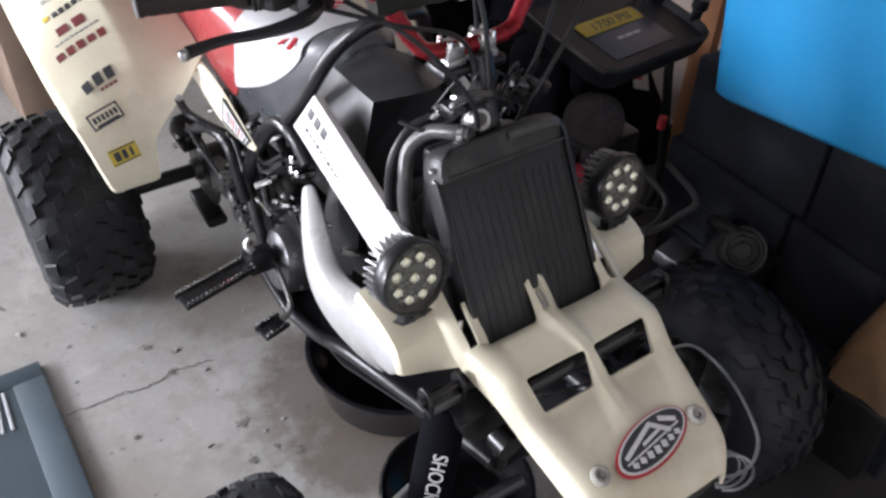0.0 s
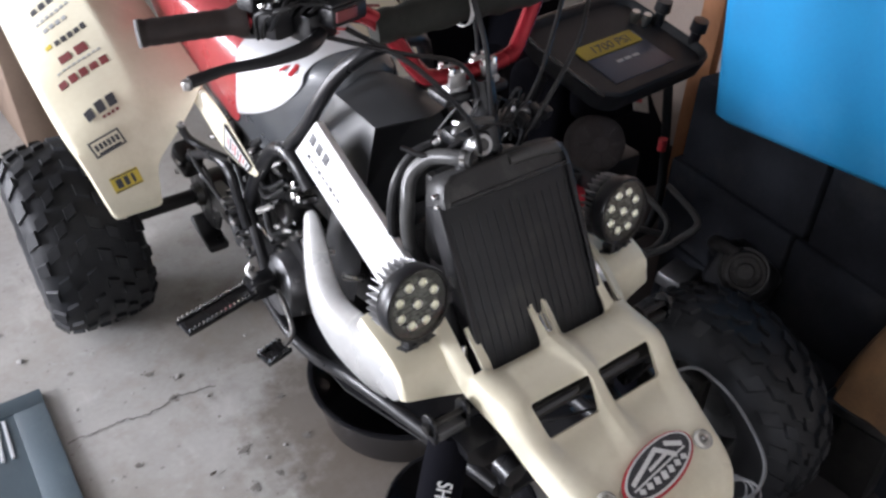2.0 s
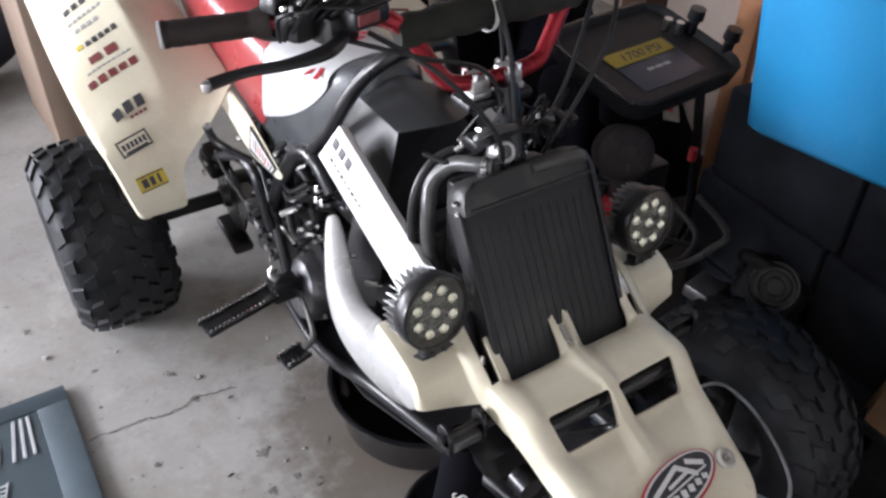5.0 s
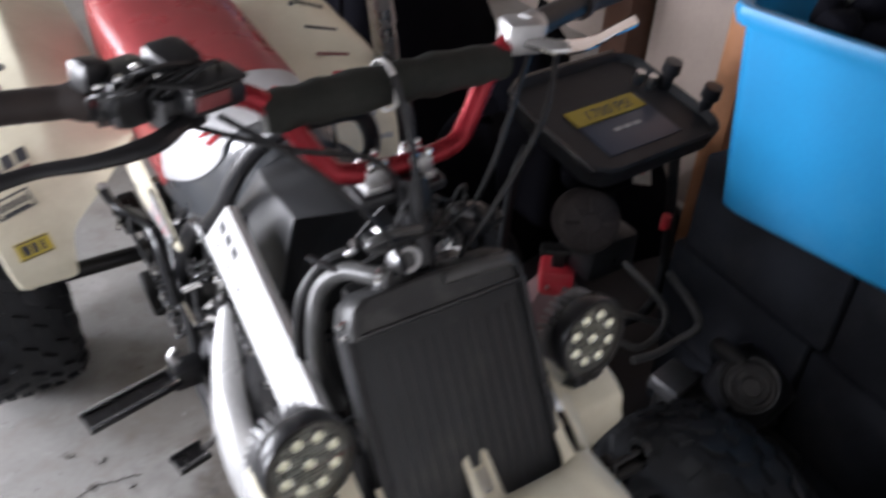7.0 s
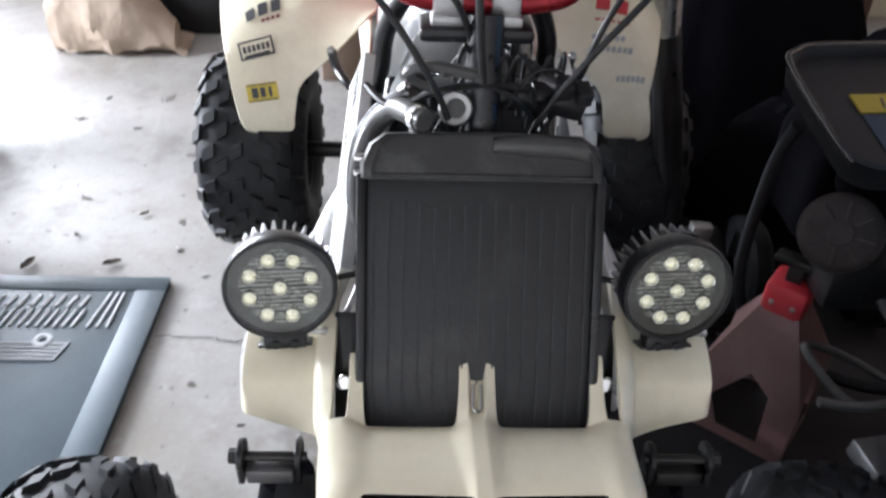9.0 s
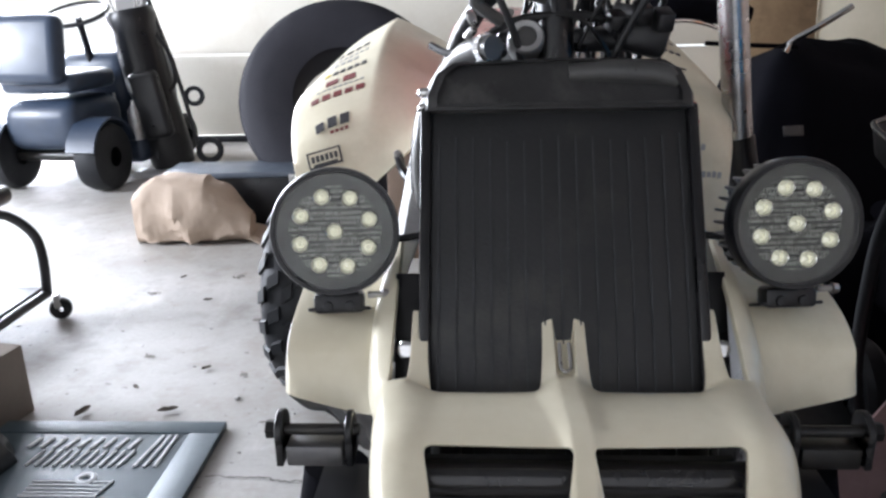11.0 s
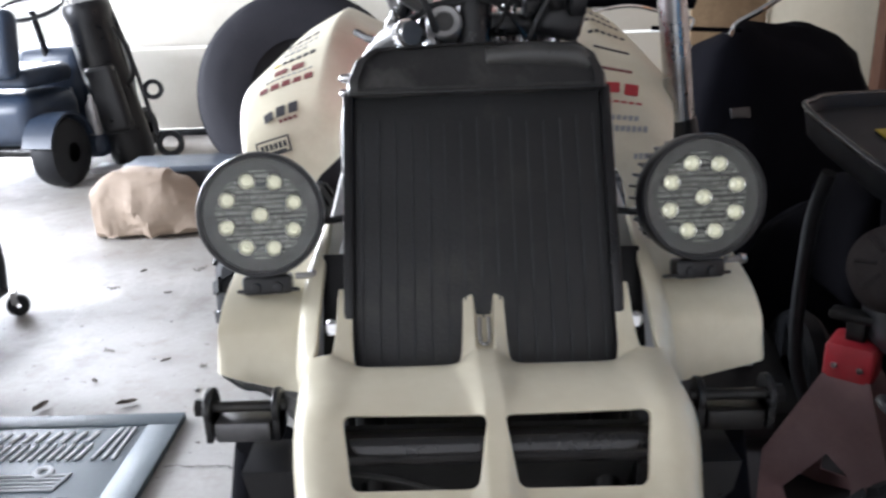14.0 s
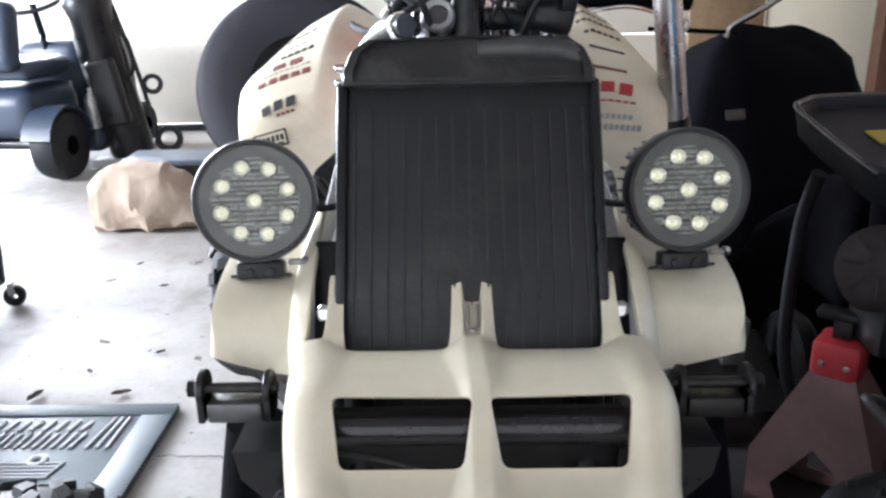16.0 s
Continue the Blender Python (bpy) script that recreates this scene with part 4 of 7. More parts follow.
def upper(r, f, lift=0.0025):
    """The upper part of a seat section, from the share f of its side upward."""
    a, b = (r[0].lerp(r[1], f * 2), r[8].lerp(r[7], f * 2)) if f < 0.5 else (r[1].lerp(r[2], f * 2 - 1), r[7].lerp(r[6], f * 2 - 1))
    out = [a] + [r[1].lerp(r[2], 0.5) if f < 0.5 else a.lerp(r[2], 0.5)] + r[2:7] + [r[7].lerp(r[6], 0.5) if f < 0.5 else b.lerp(r[6], 0.5)] + [b]
    return [p + V((math.copysign(lift, p.x) if abs(p.x) > 0.01 else 0, 0, lift * (1 if abs(p.x) < 0.9 * abs(r[1].x) else 0.2))) for p in out]


smoothed(part("seat_middle", thicken(loft([upper([a.lerp(b, 0.45) for a, b in zip(rows[1], rows[2])], 0.86), upper(rows[2], 0.66), upper(rows[3], 0.49), upper(rows[4], 0.33), upper(rows[5], 0.04), upper(rows[6], 0.02)]), 0.003), WHITEVINYL, seat, "white vinyl band with red marks", 80), 2)
smoothed(part("seat_rear", thicken(loft([upper([a.lerp(b, 0.35) for a, b in zip(rows[4], rows[5])], 0.02, 0.004), upper(rows[5], 0.03, 0.004), upper(rows[6], 0.02, 0.004), upper(rows[7], 0.03, 0.004), upper(rows[8], 0.02, 0.004), upper(rows[9], 0.02, 0.004)]), 0.003), REDVINYL, seat, "red vinyl seat rear", 80), 2)
for y, x, z, r in [(0.560, -0.098, 0.887, 24), (0.592, -0.100, 0.881, -20), (0.625, 0.02, 0.907, 25), (0.65, 0.05, 0.902, -20)]:
    part("seat_mark", box(0.030, 0.012, 0.002, pose(x, y, z, -4, -24 if x < -0.03 else 6, r), 0.0005), REDINK, seat, "red script mark")
for s in (-1, 1):
    hi = [(0.158, 0.656, 0.634), (0.159, 0.681, 0.647), (0.160, 0.740, 0.675), (0.160, 0.792, 0.698), (0.160, 0.850, 0.716), (0.162, 0.905, 0.727), (0.163, 0.956, 0.732), (0.163, 1.010, 0.738)]
    lo = [(0.160, 0.668, 0.620), (0.163, 0.710, 0.613), (0.167, 0.755, 0.615), (0.171, 0.795, 0.617), (0.178, 0.858, 0.648), (0.182, 0.888, 0.682), (0.187, 0.916, 0.698), (0.192, 0.956, 0.702)]
    strip = loft([[(s * (a[0] + (c[0] - a[0]) * f), a[1] + (c[1] - a[1]) * f, a[2] + (c[2] - a[2]) * f - 0.002) for f in (0, 0.33, 0.66, 1)] for a, c in zip(hi, lo)])
    sp = smoothed(part("side_panel", thicken(strip, 0.006), CREAM, quad, "aged white side panel below the seat", 60), 2)

    def on_panel(t, f, lift):
        k = min(int(t), 6)
        p = V(hi[k]).lerp(V(hi[k + 1]), t - k).lerp(V(lo[k]).lerp(V(lo[k + 1]), t - k), f)
        return V((s * (p.x + lift), p.y - lift * 0.3, p.z + lift * 0.6))
    for f0, f1, t0, t1, lift, ink, nm, lab in [(0.14, 0.86, 0.75, 3.05, 0.0035, INK, "panel_decal", "dark decal with red marks"), (0.22, 0.76, 0.90, 2.95, 0.0042, WHITE, "decal_field", "")]:
        n = 8
        part(nm, thicken(loft([[on_panel(t0 + (t1 - t0) * k / n, f0, lift), on_panel(t0 + (t1 - t0) * k / n, f1, lift)] for k in range(n + 1)]), 0.0012), ink, sp, lab)
    for k in range(8):
        t0 = 1.02 + 0.225 * k
        part("decal_mark", thicken(loft([[on_panel(t0 + 0.03, 0.30 + 0.1 * (k % 2), 0.0048), on_panel(t0, 0.68, 0.0048)], [on_panel(t0 + 0.11, 0.30, 0.0048), on_panel(t0 + 0.08, 0.68 - 0.1 * (k % 2), 0.0048)]]), 0.001), REDINK if k % 3 else INK, sp)

# rear fenders
REAR = [
    # y, z on the decal line, inner x, outer x, z of the outer edge, inward rise
    (0.848, 0.505, 0.330, 0.392, 0.505, 0.0), (0.842, 0.516, 0.316, 0.415, 0.516, 0.0), (0.846, 0.55, 0.312, 0.426, 0.550, 0.0), (0.866, 0.61, 0.292, 0.438, 0.606, 0.0),
    (0.891, 0.655, 0.198, 0.447, 0.643, 0.05), (0.911, 0.690, 0.158, 0.453, 0.660, 0.11), (0.935, 0.728, 0.150, 0.459, 0.680, 0.18), (0.970, 0.752, 0.150, 0.465, 0.710, 0.20),
    (1.015, 0.774, 0.150, 0.469, 0.737, 0.21), (1.07, 0.796, 0.150, 0.470, 0.754, 0.26), (1.16, 0.820, 0.150, 0.469, 0.766, 0.36), (1.30, 0.845, 0.150, 0.464, 0.776, 0.48), (1.46, 0.860, 0.150, 0.457, 0.787, 0.50), (1.56, 0.864, 0.150, 0.452, 0.790, 0.50)]
RIDGE = 0.300


def rear_point(y, z, xi, xo, ze, rise, u):
    """The flap stands upright below; above it the sheet rises inward to a ridge and falls away to its outer edge and to the seat."""
    x = xi + (xo - xi) * u
    if x >= 0.373:
        t = (x - 0.373) / (xo - 0.373)
        return V((x, y, z - (z - ze) * (0.5 * t + 0.5 * t * t)))
    fall = max(0.0, min(1.0, (y - 0.99) / 0.16)) if y > 1.06 else max(0.0, min(0.4375, (y - 0.90) / 0.37))
    d = max(0.0, RIDGE - x)
    z += max(0.0, 0.7495 + 0.31 * (y - 0.956) - z - rise * 0.073) * (d / 0.14) ** 2 if y < 0.95 else 0.0
    return V((x, y, z + rise * (0.373 - max(x, RIDGE)) - fall * (0.55 * d - 0.008 * (1 - math.exp(-d / 0.012)))))


REAR_LINE = [spline([(r[j], r[j + 1], 0) for r in REAR], 4) for j in (0, 2, 4)]
REAR_FINE = [(a.x, a.y, c.x, c.y, d.x, d.y) for a, c, d in zip(*REAR_LINE)]


def rear_side(r, s):
    """The line of one side: the outer edge is narrower beside the jack."""
    y, z, xi, xo, ze, rise = r
    return (y, z, xi, xo - (0.036 * min(1.0, max(0.0, (z - 0.50) / 0.10)) if s > 0 else 0.0), ze, rise)


def rear_at(zz, x, s):
    """A frame on the fender's face at that height on its line and that distance from the middle."""
    for a, b in zip(REAR_FINE, REAR_FINE[1:]):
        a, b = rear_side(a, s), rear_side(b, s)
        if a[1] <= zz <= b[1]:
            k = (zz - a[1]) / (b[1] - a[1])
            r = [a[j] + (b[j] - a[j]) * k for j in range(6)]
            u, du = (x - r[2]) / (r[3] - r[2]), 0.02
            p = rear_point(*r, u)
            right = rear_point(*r, u + du) - rear_point(*r, u - du)
            up = rear_point(*b, u) - rear_point(*a, u)
            flip = V((s, 1, 1))
            return plane_frame(p * flip, right * flip * s, up * flip)


def decal_bm(s, zz, x, w, h, blocks, tilt=0.0, gap=0.25):
    """A row of slim slanted strokes laid on the rear fender like lettering."""
    bm = bmesh.new()
    m = rear_at(zz, x, s) @ pose(0, 0, 0.0008, 0, 0, tilt)
    bw = w / blocks
    if gap == 0:
        return box(w, h, 0.0012, m, bm=bm), m
    for k in range(blocks):
        c = -w / 2 + bw * (k + 0.5)
        o = rear_at(zz, x + s * c, s) @ pose(0, c * math.tan(radians(tilt)), 0.0008, 0, 0, tilt)
        if h < 0.009:
            box(bw * (1 - gap), h, 0.0012, o, bm=bm)
            continue
        one = box(bw * 0.74, h, 0.0012)
        lean = 0.18 if s < 0 else 0.10
        for v in one.verts:
            v.co.x += lean * v.co.y
            v.co.y *= 1.0 if k % 3 else 0.86
        bmesh.ops.bevel(one, geom=[e for e in one.edges if abs(e.verts[0].co.z - e.verts[1].co.z) > 1e-4], offset=min(bw, h) * 0.05, segments=1, affect="EDGES")
        merge(bm, one, o)
    return bm, m


for s in (-1, 1):
    us = [0, 0.06, 0.12, 0.2, 0.3, 0.38, 0.42, 0.45, 0.47, 0.49, 0.52, 0.57, 0.63, 0.7, 0.78, 0.85, 0.91, 0.96, 1.0]
    rows = []
    for r in REAR_FINE:
        row = [rear_point(*rear_side(r, s), u) for u in us]
        row += [row[-1] + V((0.002, 0.005, -0.004)), row[-1] + V((0.002, 0.013, -0.012))]
        rows.append([(s * p.x, p.y, p.z) for p in row])
    rf = part("rear_fender", thicken(loft(rows), 0.005), CREAM, quad, "aged white plastic rear fender with sponsor decals", 60)
    if s < 0:
        marks = [(0.728, 0.374, 0.078, 0.025, 3, 9, INK), (0.712, 0.358, 0.040, 0.006, 4, 9, DECALRED), (0.774, 0.374, 0.120, 0.020, 5, 9, DECALRED), (0.796, 0.375, 0.075, 0.025, 2, 9, DECALRED),
                 (0.7865, 0.372, 0.105, 0.004, 9, 9, GREYINK), (0.8115, 0.362, 0.078, 0.017, 5, 9, INK), (0.8105, 0.412, 0.020, 0.015, 1, 9, YELLOW), (0.824, 0.378, 0.060, 0.014, 4, 8, GREYINK), (0.8315, 0.372, 0.085, 0.010, 7, 8, GREYINK), (0.840, 0.372, 0.080, 0.022, 4, 8, INK)]
    else:
        marks = [(0.738, 0.318, 0.075, 0.032, 2, 0, REDINK), (0.716, 0.318, 0.075, 0.004, 5, 0, REDINK), (0.690, 0.312, 0.07, 0.010, 6, 0, GREYINK), (0.672, 0.318, 0.09, 0.012, 8, 0, GREYINK), (0.625, 0.36, 0.06, 0.012, 6, 0, GREYINK),
                 (0.768, 0.310, 0.105, 0.008, 1, 0, DECALRED), (0.798, 0.318, 0.105, 0.008, 1, 0, INK), (0.821, 0.322, 0.085, 0.016, 6, 0, INK), (0.836, 0.318, 0.095, 0.014, 7, 0, INK), (0.846, 0.318, 0.080, 0.014, 6, 0, INK)]
    for zz, x, w, h, blocks, tilt, ink in marks:
        bm, m = decal_bm(s, zz, x, w, h, blocks, tilt if s < 0 else -tilt)
        tagged(part("decal", bm, ink, rf), kind="stuff")
    if s < 0:
        for zz, x, w, h, field, mark, lab in [(0.664, 0.386, 0.070, 0.036, INK, CREAM, "black framed decal"), (0.587, 0.375, 0.062, 0.036, YELLOW, INK, "yellow decal with black marks")]:
            bm, m = decal_bm(s, zz, x, w, h, 1, 8, 0)
            dec = part("decal_panel", bm, field, rf, lab)
            inner = bmesh.new()
            if mark is CREAM:
                box(w - 0.008, h - 0.008, 0.0014, m @ pose(0, 0, 0.0006), bm=inner)
                part("decal_field", inner, mark, dec)
                dk = bmesh.new()
                for k in range(6):
                    box(0.0065, 0.013, 0.0014, m @ pose(-0.0235 + 0.0095 * k, 0.001, 0.0012), bm=dk)
                box(w - 0.02, 0.005, 0.0014, m @ pose(0, -0.012, 0.0012), bm=dk)
                tagged(part("decal_mark", dk, INK, dec), kind="stuff")
            else:
                for k, (ox, ww) in enumerate([(-0.015, 0.013), (0.001, 0.010), (0.016, 0.006)]):
                    box(ww, 0.020, 0.0014, m @ pose(ox, 0, 0.0006), bm=inner)
                for oy in (-0.0155, 0.0155):
                    box(w - 0.004, 0.0025, 0.0014, m @ pose(0, oy, 0.0006), bm=inner)
                tagged(part("decal_mark", inner, mark, dec), kind="stuff")
    br = part("flap_bracket", tube([(s * 0.236, 0.872, 0.672), (s * 0.226, 0.862, 0.640), (s * 0.205, 0.83, 0.625), (s * 0.17, 0.80, 0.60)], 0.009, 10, 4), BLACK, rf, "black fender bracket")
    part("bracket_bolt", revolve([(0, 0.006), (0.006, 0.005), (0.008, 0)], 10, m=pose(s * 0.236, 0.864, 0.676, 60)), STEEL, br, "bracket bolt head")


# wheels
def lug(bm, prof, th, w0, w1, dth, skew, h):
    """One tread block: from w0 to w1 across, dth wide round the tyre."""
    def r_at(w):
        a = abs(w)
        for (x0, r0), (x1, r1) in zip(prof, prof[1:]):
            if x0 <= a <= x1:
                return r0 + (r1 - r0) * (a - x0) / (x1 - x0)
        return prof[-1][1]
    vs = []
    for lift, sh in ((-0.004, 1.0), (h, 0.80)):
        ring = []
        for w, sg in ((w0, -1), (w0, 1), (w1, 1), (w1, -1)):
            wm = (w0 + w1) / 2 + (w - (w0 + w1) / 2) * (1 if lift < 0 else 0.93)
            t = th + sg * dth / 2 * sh + skew * (w - w0) / (w1 - w0)
            r = r_at(wm) + lift
            ring.append(bm.verts.new((wm + (lift if abs(wm) > 0.085 * 1.1 else 0) * (1 if wm > 0 else -1) * 0.5, r * math.cos(t), r * math.sin(t))))
        vs.append(ring)
    bm.faces.new(vs[1])
    for k in range(4):
        bm.faces.new((vs[0][k], vs[0][(k + 1) % 4], vs[1][(k + 1) % 4], vs[1][k]))


def wheel(name, at, half, R, rim_r, count, flip, label):
    prof = [(0, R), (half * 0.55, R - 0.003), (half * 0.82, R - 0.014), (half * 0.96, R - 0.040), (half, R - 0.075), (half * 0.97, R - 0.105), (half * 0.86, rim_r)]
    full = [(-w, r) for w, r in prof[::-1]] + prof[1:]
    bm = bmesh.new()
    seg = 56
    rings = [[bm.verts.new((w, r * math.cos(2 * math.pi * k / seg), r * math.sin(2 * math.pi * k / seg))) for k in range(seg)] for w, r in full + [(half * 0.80, rim_r - 0.008), (-half * 0.80, rim_r - 0.008)]]
    for a, b in zip(rings, rings[1:] + rings[:1]):
        for k in range(seg):
            bm.faces.new((a[k], a[(k + 1) % seg], b[(k + 1) % seg], b[k]))
    lb = bmesh.new()
    for k in range(count):
        t = 2 * math.pi * k / count
        d = 2 * math.pi / count
        for sg in (-1, 1):
            o = t + (d / 2 if sg > 0 else 0)
            for w0, w1, dt, wide in ((0.05, 0.26, 0.0, 0.42), (0.31, 0.50, 0.42, 0.44), (0.55, 0.74, 0.05, 0.42), (0.79, 0.97, 0.50, 0.50)):
                lug(lb, prof, o + d * dt * flip, sg * half * w0, sg * half * w1, d * wide, d * 0.16 * flip, 0.009)
    ty = part(name, bm, RUBBER, quad, label, 50)
    ty.location = at
    part("tread", lb, RUBBER, ty, "", 20)
    rimp = revolve([(rim_r - 0.006, -half * 0.84), (rim_r + 0.006, -half * 0.84), (rim_r + 0.004, -half * 0.72), (rim_r - 0.02, -half * 0.6), (rim_r - 0.024, half * 0.1), (0.055, half * 0.2), (0.05, half * 0.05), (0, half * 0.05)], 36, m=Matrix.Rotation(radians(90), 4, "Y"))
    for v in rimp.verts:
        v.co.x *= -1 if at[0] < 0 else 1
    part("rim", rimp, DARKGREY, ty, "dark steel rim")
    return ty


wheel("rear_wheel", (-0.46, 1.225, 0.254), 0.130, 0.246, 0.118, 19, 1, "wide knobbly black rear tyre")
wheel("rear_wheel", (0.46, 1.225, 0.254), 0.130, 0.246, 0.118, 19, -1, "wide knobbly black rear tyre")
wheel("front_wheel", (-0.490, -0.09, 0.246), 0.088, 0.238, 0.125, 19, 1, "narrow knobbly black front tyre")
wheel("front_wheel", (0.490, -0.09, 0.246), 0.088, 0.238, 0.125, 19, -1, "narrow knobbly black front tyre")
part("rear_axle", rod((-0.36, 1.225, 0.254), (0.36, 1.225, 0.254), 0.021, 16), BLACK, quad, "black rear axle")
part("axle_carrier", revolve([(0.03, -0.07), (0.06, -0.06), (0.06, 0.06), (0.03, 0.07)], 24, m=pose(-0.05, 1.225, 0.254, 0, 90, 0)), ENGINE, quad)
part("rear_sprocket", revolve([(0.070, -0.003), (0.105, -0.003), (0.105, 0.003), (0.070, 0.003), (0.070, -0.003)], 36, m=pose(0.11, 1.225, 0.254, 0, 90, 0)), STEEL, quad, "worn steel sprocket")

# brake caliper and mechanism hung in front of the rear axle
rotor = part("brake_rotor", revolve([(0, 0.030), (0.030, 0.030), (0.036, 0.012), (0.060, 0.008), (0.064, 0.004), (0.108, 0.004), (0.112, 0.0), (0.108, -0.004), (0, -0.004)], 40, m=pose(-0.112, 1.215, 0.262, 0, -90, 0)), ENGINE, quad, "dark greasy brake rotor on the axle hub")
for k in range(8):
    a = radians(45 * k + 10)
    part("rotor_slot", box(0.010, 0.034, 0.003, pose(-0.1165, 1.215 + 0.086 * math.cos(a), 0.262 + 0.086 * math.sin(a)) @ pose(0, 0, 0, 0, -90, 0) @ pose(0, 0, 0, 0, 0, 45 * k + 30), 0.001), COVERGREY, rotor)
part("rotor_skid", box(0.060, 0.150, 0.030, pose(-0.125, 1.200, 0.138, 12), 0.012, seg=3), BLACK, quad, "black skid under the rotor")
mech = box(0.052, 0.085, 0.070, pose(-0.150, 1.185, 0.400, 30, 0, 8), 0.012, seg=3)
box(0.040, 0.05, 0.05, pose(-0.168, 1.165, 0.425, 30, 0, 8), 0.010, bm=mech)
part("brake_caliper", mech, ENGINE, quad, "greasy black brake caliper")
for y, z in ((1.150, 0.418), (1.185, 0.372)):
    part("caliper_bolt", revolve([(0, 0.010), (0.008, 0.008), (0.010, 0)], 10, m=pose(-0.180, y, z, 0, -90, 0)), STEEL, quad)
part("brake_arm", tube([(-0.155, 1.14, 0.43), (-0.165, 1.02, 0.50), (-0.17, 0.90, 0.56), (-0.17, 0.802, 0.571), (-0.17, 0.770, 0.515), (-0.168, 0.745, 0.45)], 0.012, 10, 5), BLACK, quad, "black brake arm")
part("brake_line", tube([(-0.16, 1.12, 0.46), (-0.185, 0.98, 0.49), (-0.18, 0.86, 0.46), (-0.172, 0.80, 0.42), (-0.172, 0.74, 0.38)], 0.005, 8, 5), SOFT, quad, "black brake line")
for k in range(6):
    c = V((-0.176, 0.842, 0.468)).lerp(V((-0.174, 0.732, 0.380)), k / 5)
    part("linkage_bolt", revolve([(0, 0.012), (0.007, 0.011), (0.009 - 0.001 * (k % 2), 0.004), (0.009, -0.02)], 10, m=pose(c.x, c.y, c.z, 12 * (k % 3), -80, 0)), CHROME if k % 2 else STEEL, quad)
part("swing_arm", loft([[(x, y, z) for x, y, z in r] for r in ([(-0.11, 0.70, 0.37), (-0.07, 0.70, 0.37), (-0.07, 0.70, 0.31), (-0.11, 0.70, 0.31)], [(-0.12, 1.27, 0.29), (-0.07, 1.27, 0.29), (-0.07, 1.27, 0.22), (-0.12, 1.27, 0.22)])], closed=True, caps=True), BLACK, quad, "black swing arm")

# frame tubes
tubes = [
    ([(-0.12, 0.93, 0.62), (-0.14, 0.80, 0.50), (-0.15, 0.74, 0.40), (-0.155, 0.68, 0.30)], 0.014),
    ([(-0.135, 0.88, 0.36), (-0.14, 0.83, 0.40), (-0.14, 0.79, 0.467), (-0.14, 0.735, 0.56), (-0.14, 0.67, 0.640), (-0.14, 0.60, 0.712), (-0.138, 0.555, 0.735), (-0.135, 0.51, 0.730), (-0.13, 0.47, 0.69)], 0.0165),
    ([(-0.16, 0.72, 0.262), (-0.16, 0.58, 0.236), (-0.16, 0.45, 0.27), (-0.16, 0.32, 0.335), (-0.15, 0.18, 0.375), (-0.13, 0.03, 0.40), (-0.12, -0.12, 0.43)], 0.014),
    ([(-0.10, 0.45, 0.80), (-0.11, 0.30, 0.74), (-0.10, 0.12, 0.66), (-0.095, -0.02, 0.58), (-0.095, -0.16, 0.53)], 0.013),
    ([(-0.10, -0.10, 0.64), (-0.10, -0.12, 0.52), (-0.11, -0.12, 0.42)], 0.013)]
tubes += [
    ([(-0.135, 0.56, 0.725), (-0.130, 0.53, 0.761), (-0.120, 0.484, 0.812), (-0.112, 0.440, 0.877), (-0.088, 0.408, 0.936), (-0.050, 0.372, 0.982), (0.0, 0.36, 0.992)], 0.0135)]
for pts, r in tubes:
    for s in (1, -1):
        part("frame_tube", tube([(s * x, y, z) for x, y, z in pts], r, 12, 5), BLACK, quad, "black steel frame tube")
part("skid_plate", thicken(loft([[(-0.11, -0.12, 0.40), (0.11, -0.12, 0.40)], [(-0.14, 0.1, 0.36), (0.14, 0.1, 0.36)], [(-0.15, 0.35, 0.26), (0.15, 0.35, 0.26)], [(-0.15, 0.75, 0.22), (0.15, 0.75, 0.22)]]), 0.006), BLACK, quad, "black skid plate")

# engine
eng = bmesh.new()
box(0.20, 0.34, 0.20, pose(0, 0.60, 0.36), 0.03, bm=eng, seg=3)
box(0.15, 0.16, 0.20, pose(0, 0.44, 0.52, -14), 0.02, bm=eng)
box(0.13, 0.15, 0.07, pose(0, 0.42, 0.64, -14), 0.02, bm=eng)
box(0.11, 0.20, 0.14, pose(0, 0.62, 0.58), 0.03, bm=eng)
box(0.19, 0.40, 0.17, pose(0, 0.86, 0.54, 12), 0.03, bm=eng, seg=3)
box(0.16, 0.26, 0.16, pose(0, 0.80, 0.41), 0.03, bm=eng, seg=3)
part("engine", eng, ENGINE, quad, "dark oily single-cylinder engine")
for k in range(7):
    part("cylinder_fin", box(0.140, 0.150, 0.005, pose(0, 0.462 - 0.004 * k, 0.455 + 0.021 * k, -14), 0.002), SOFT, quad)
cc = part("clutch_cover", revolve([(0, 0.030), (0.052, 0.029), (0.070, 0.020), (0.080, 0.0), (0.082, -0.045)], 36, m=pose(-0.128, 0.665, 0.318, 0, -90, 0) @ pose(0, 0, 0, 0, 12, 0)), COVERGREY, quad, "satin grey domed clutch cover")
for k in range(6):
    a = radians(60 * k + 20)
    part("cover_bolt", revolve([(0, 0.008), (0.005, 0.007), (0.006, 0)], 8, m=pose(-0.122, 0.665 + 0.088 * math.cos(a), 0.318 + 0.088 * math.sin(a), 0, -90, 0)), STEEL, cc)
part("flywheel_cover", revolve([(0, 0.030), (0.045, 0.028), (0.062, 0.018), (0.070, 0.0), (0.070, -0.02)], 30, m=pose(0.100, 0.62, 0.345, 0, 90, 0)), DARKGREY, quad)
random.seed(5)
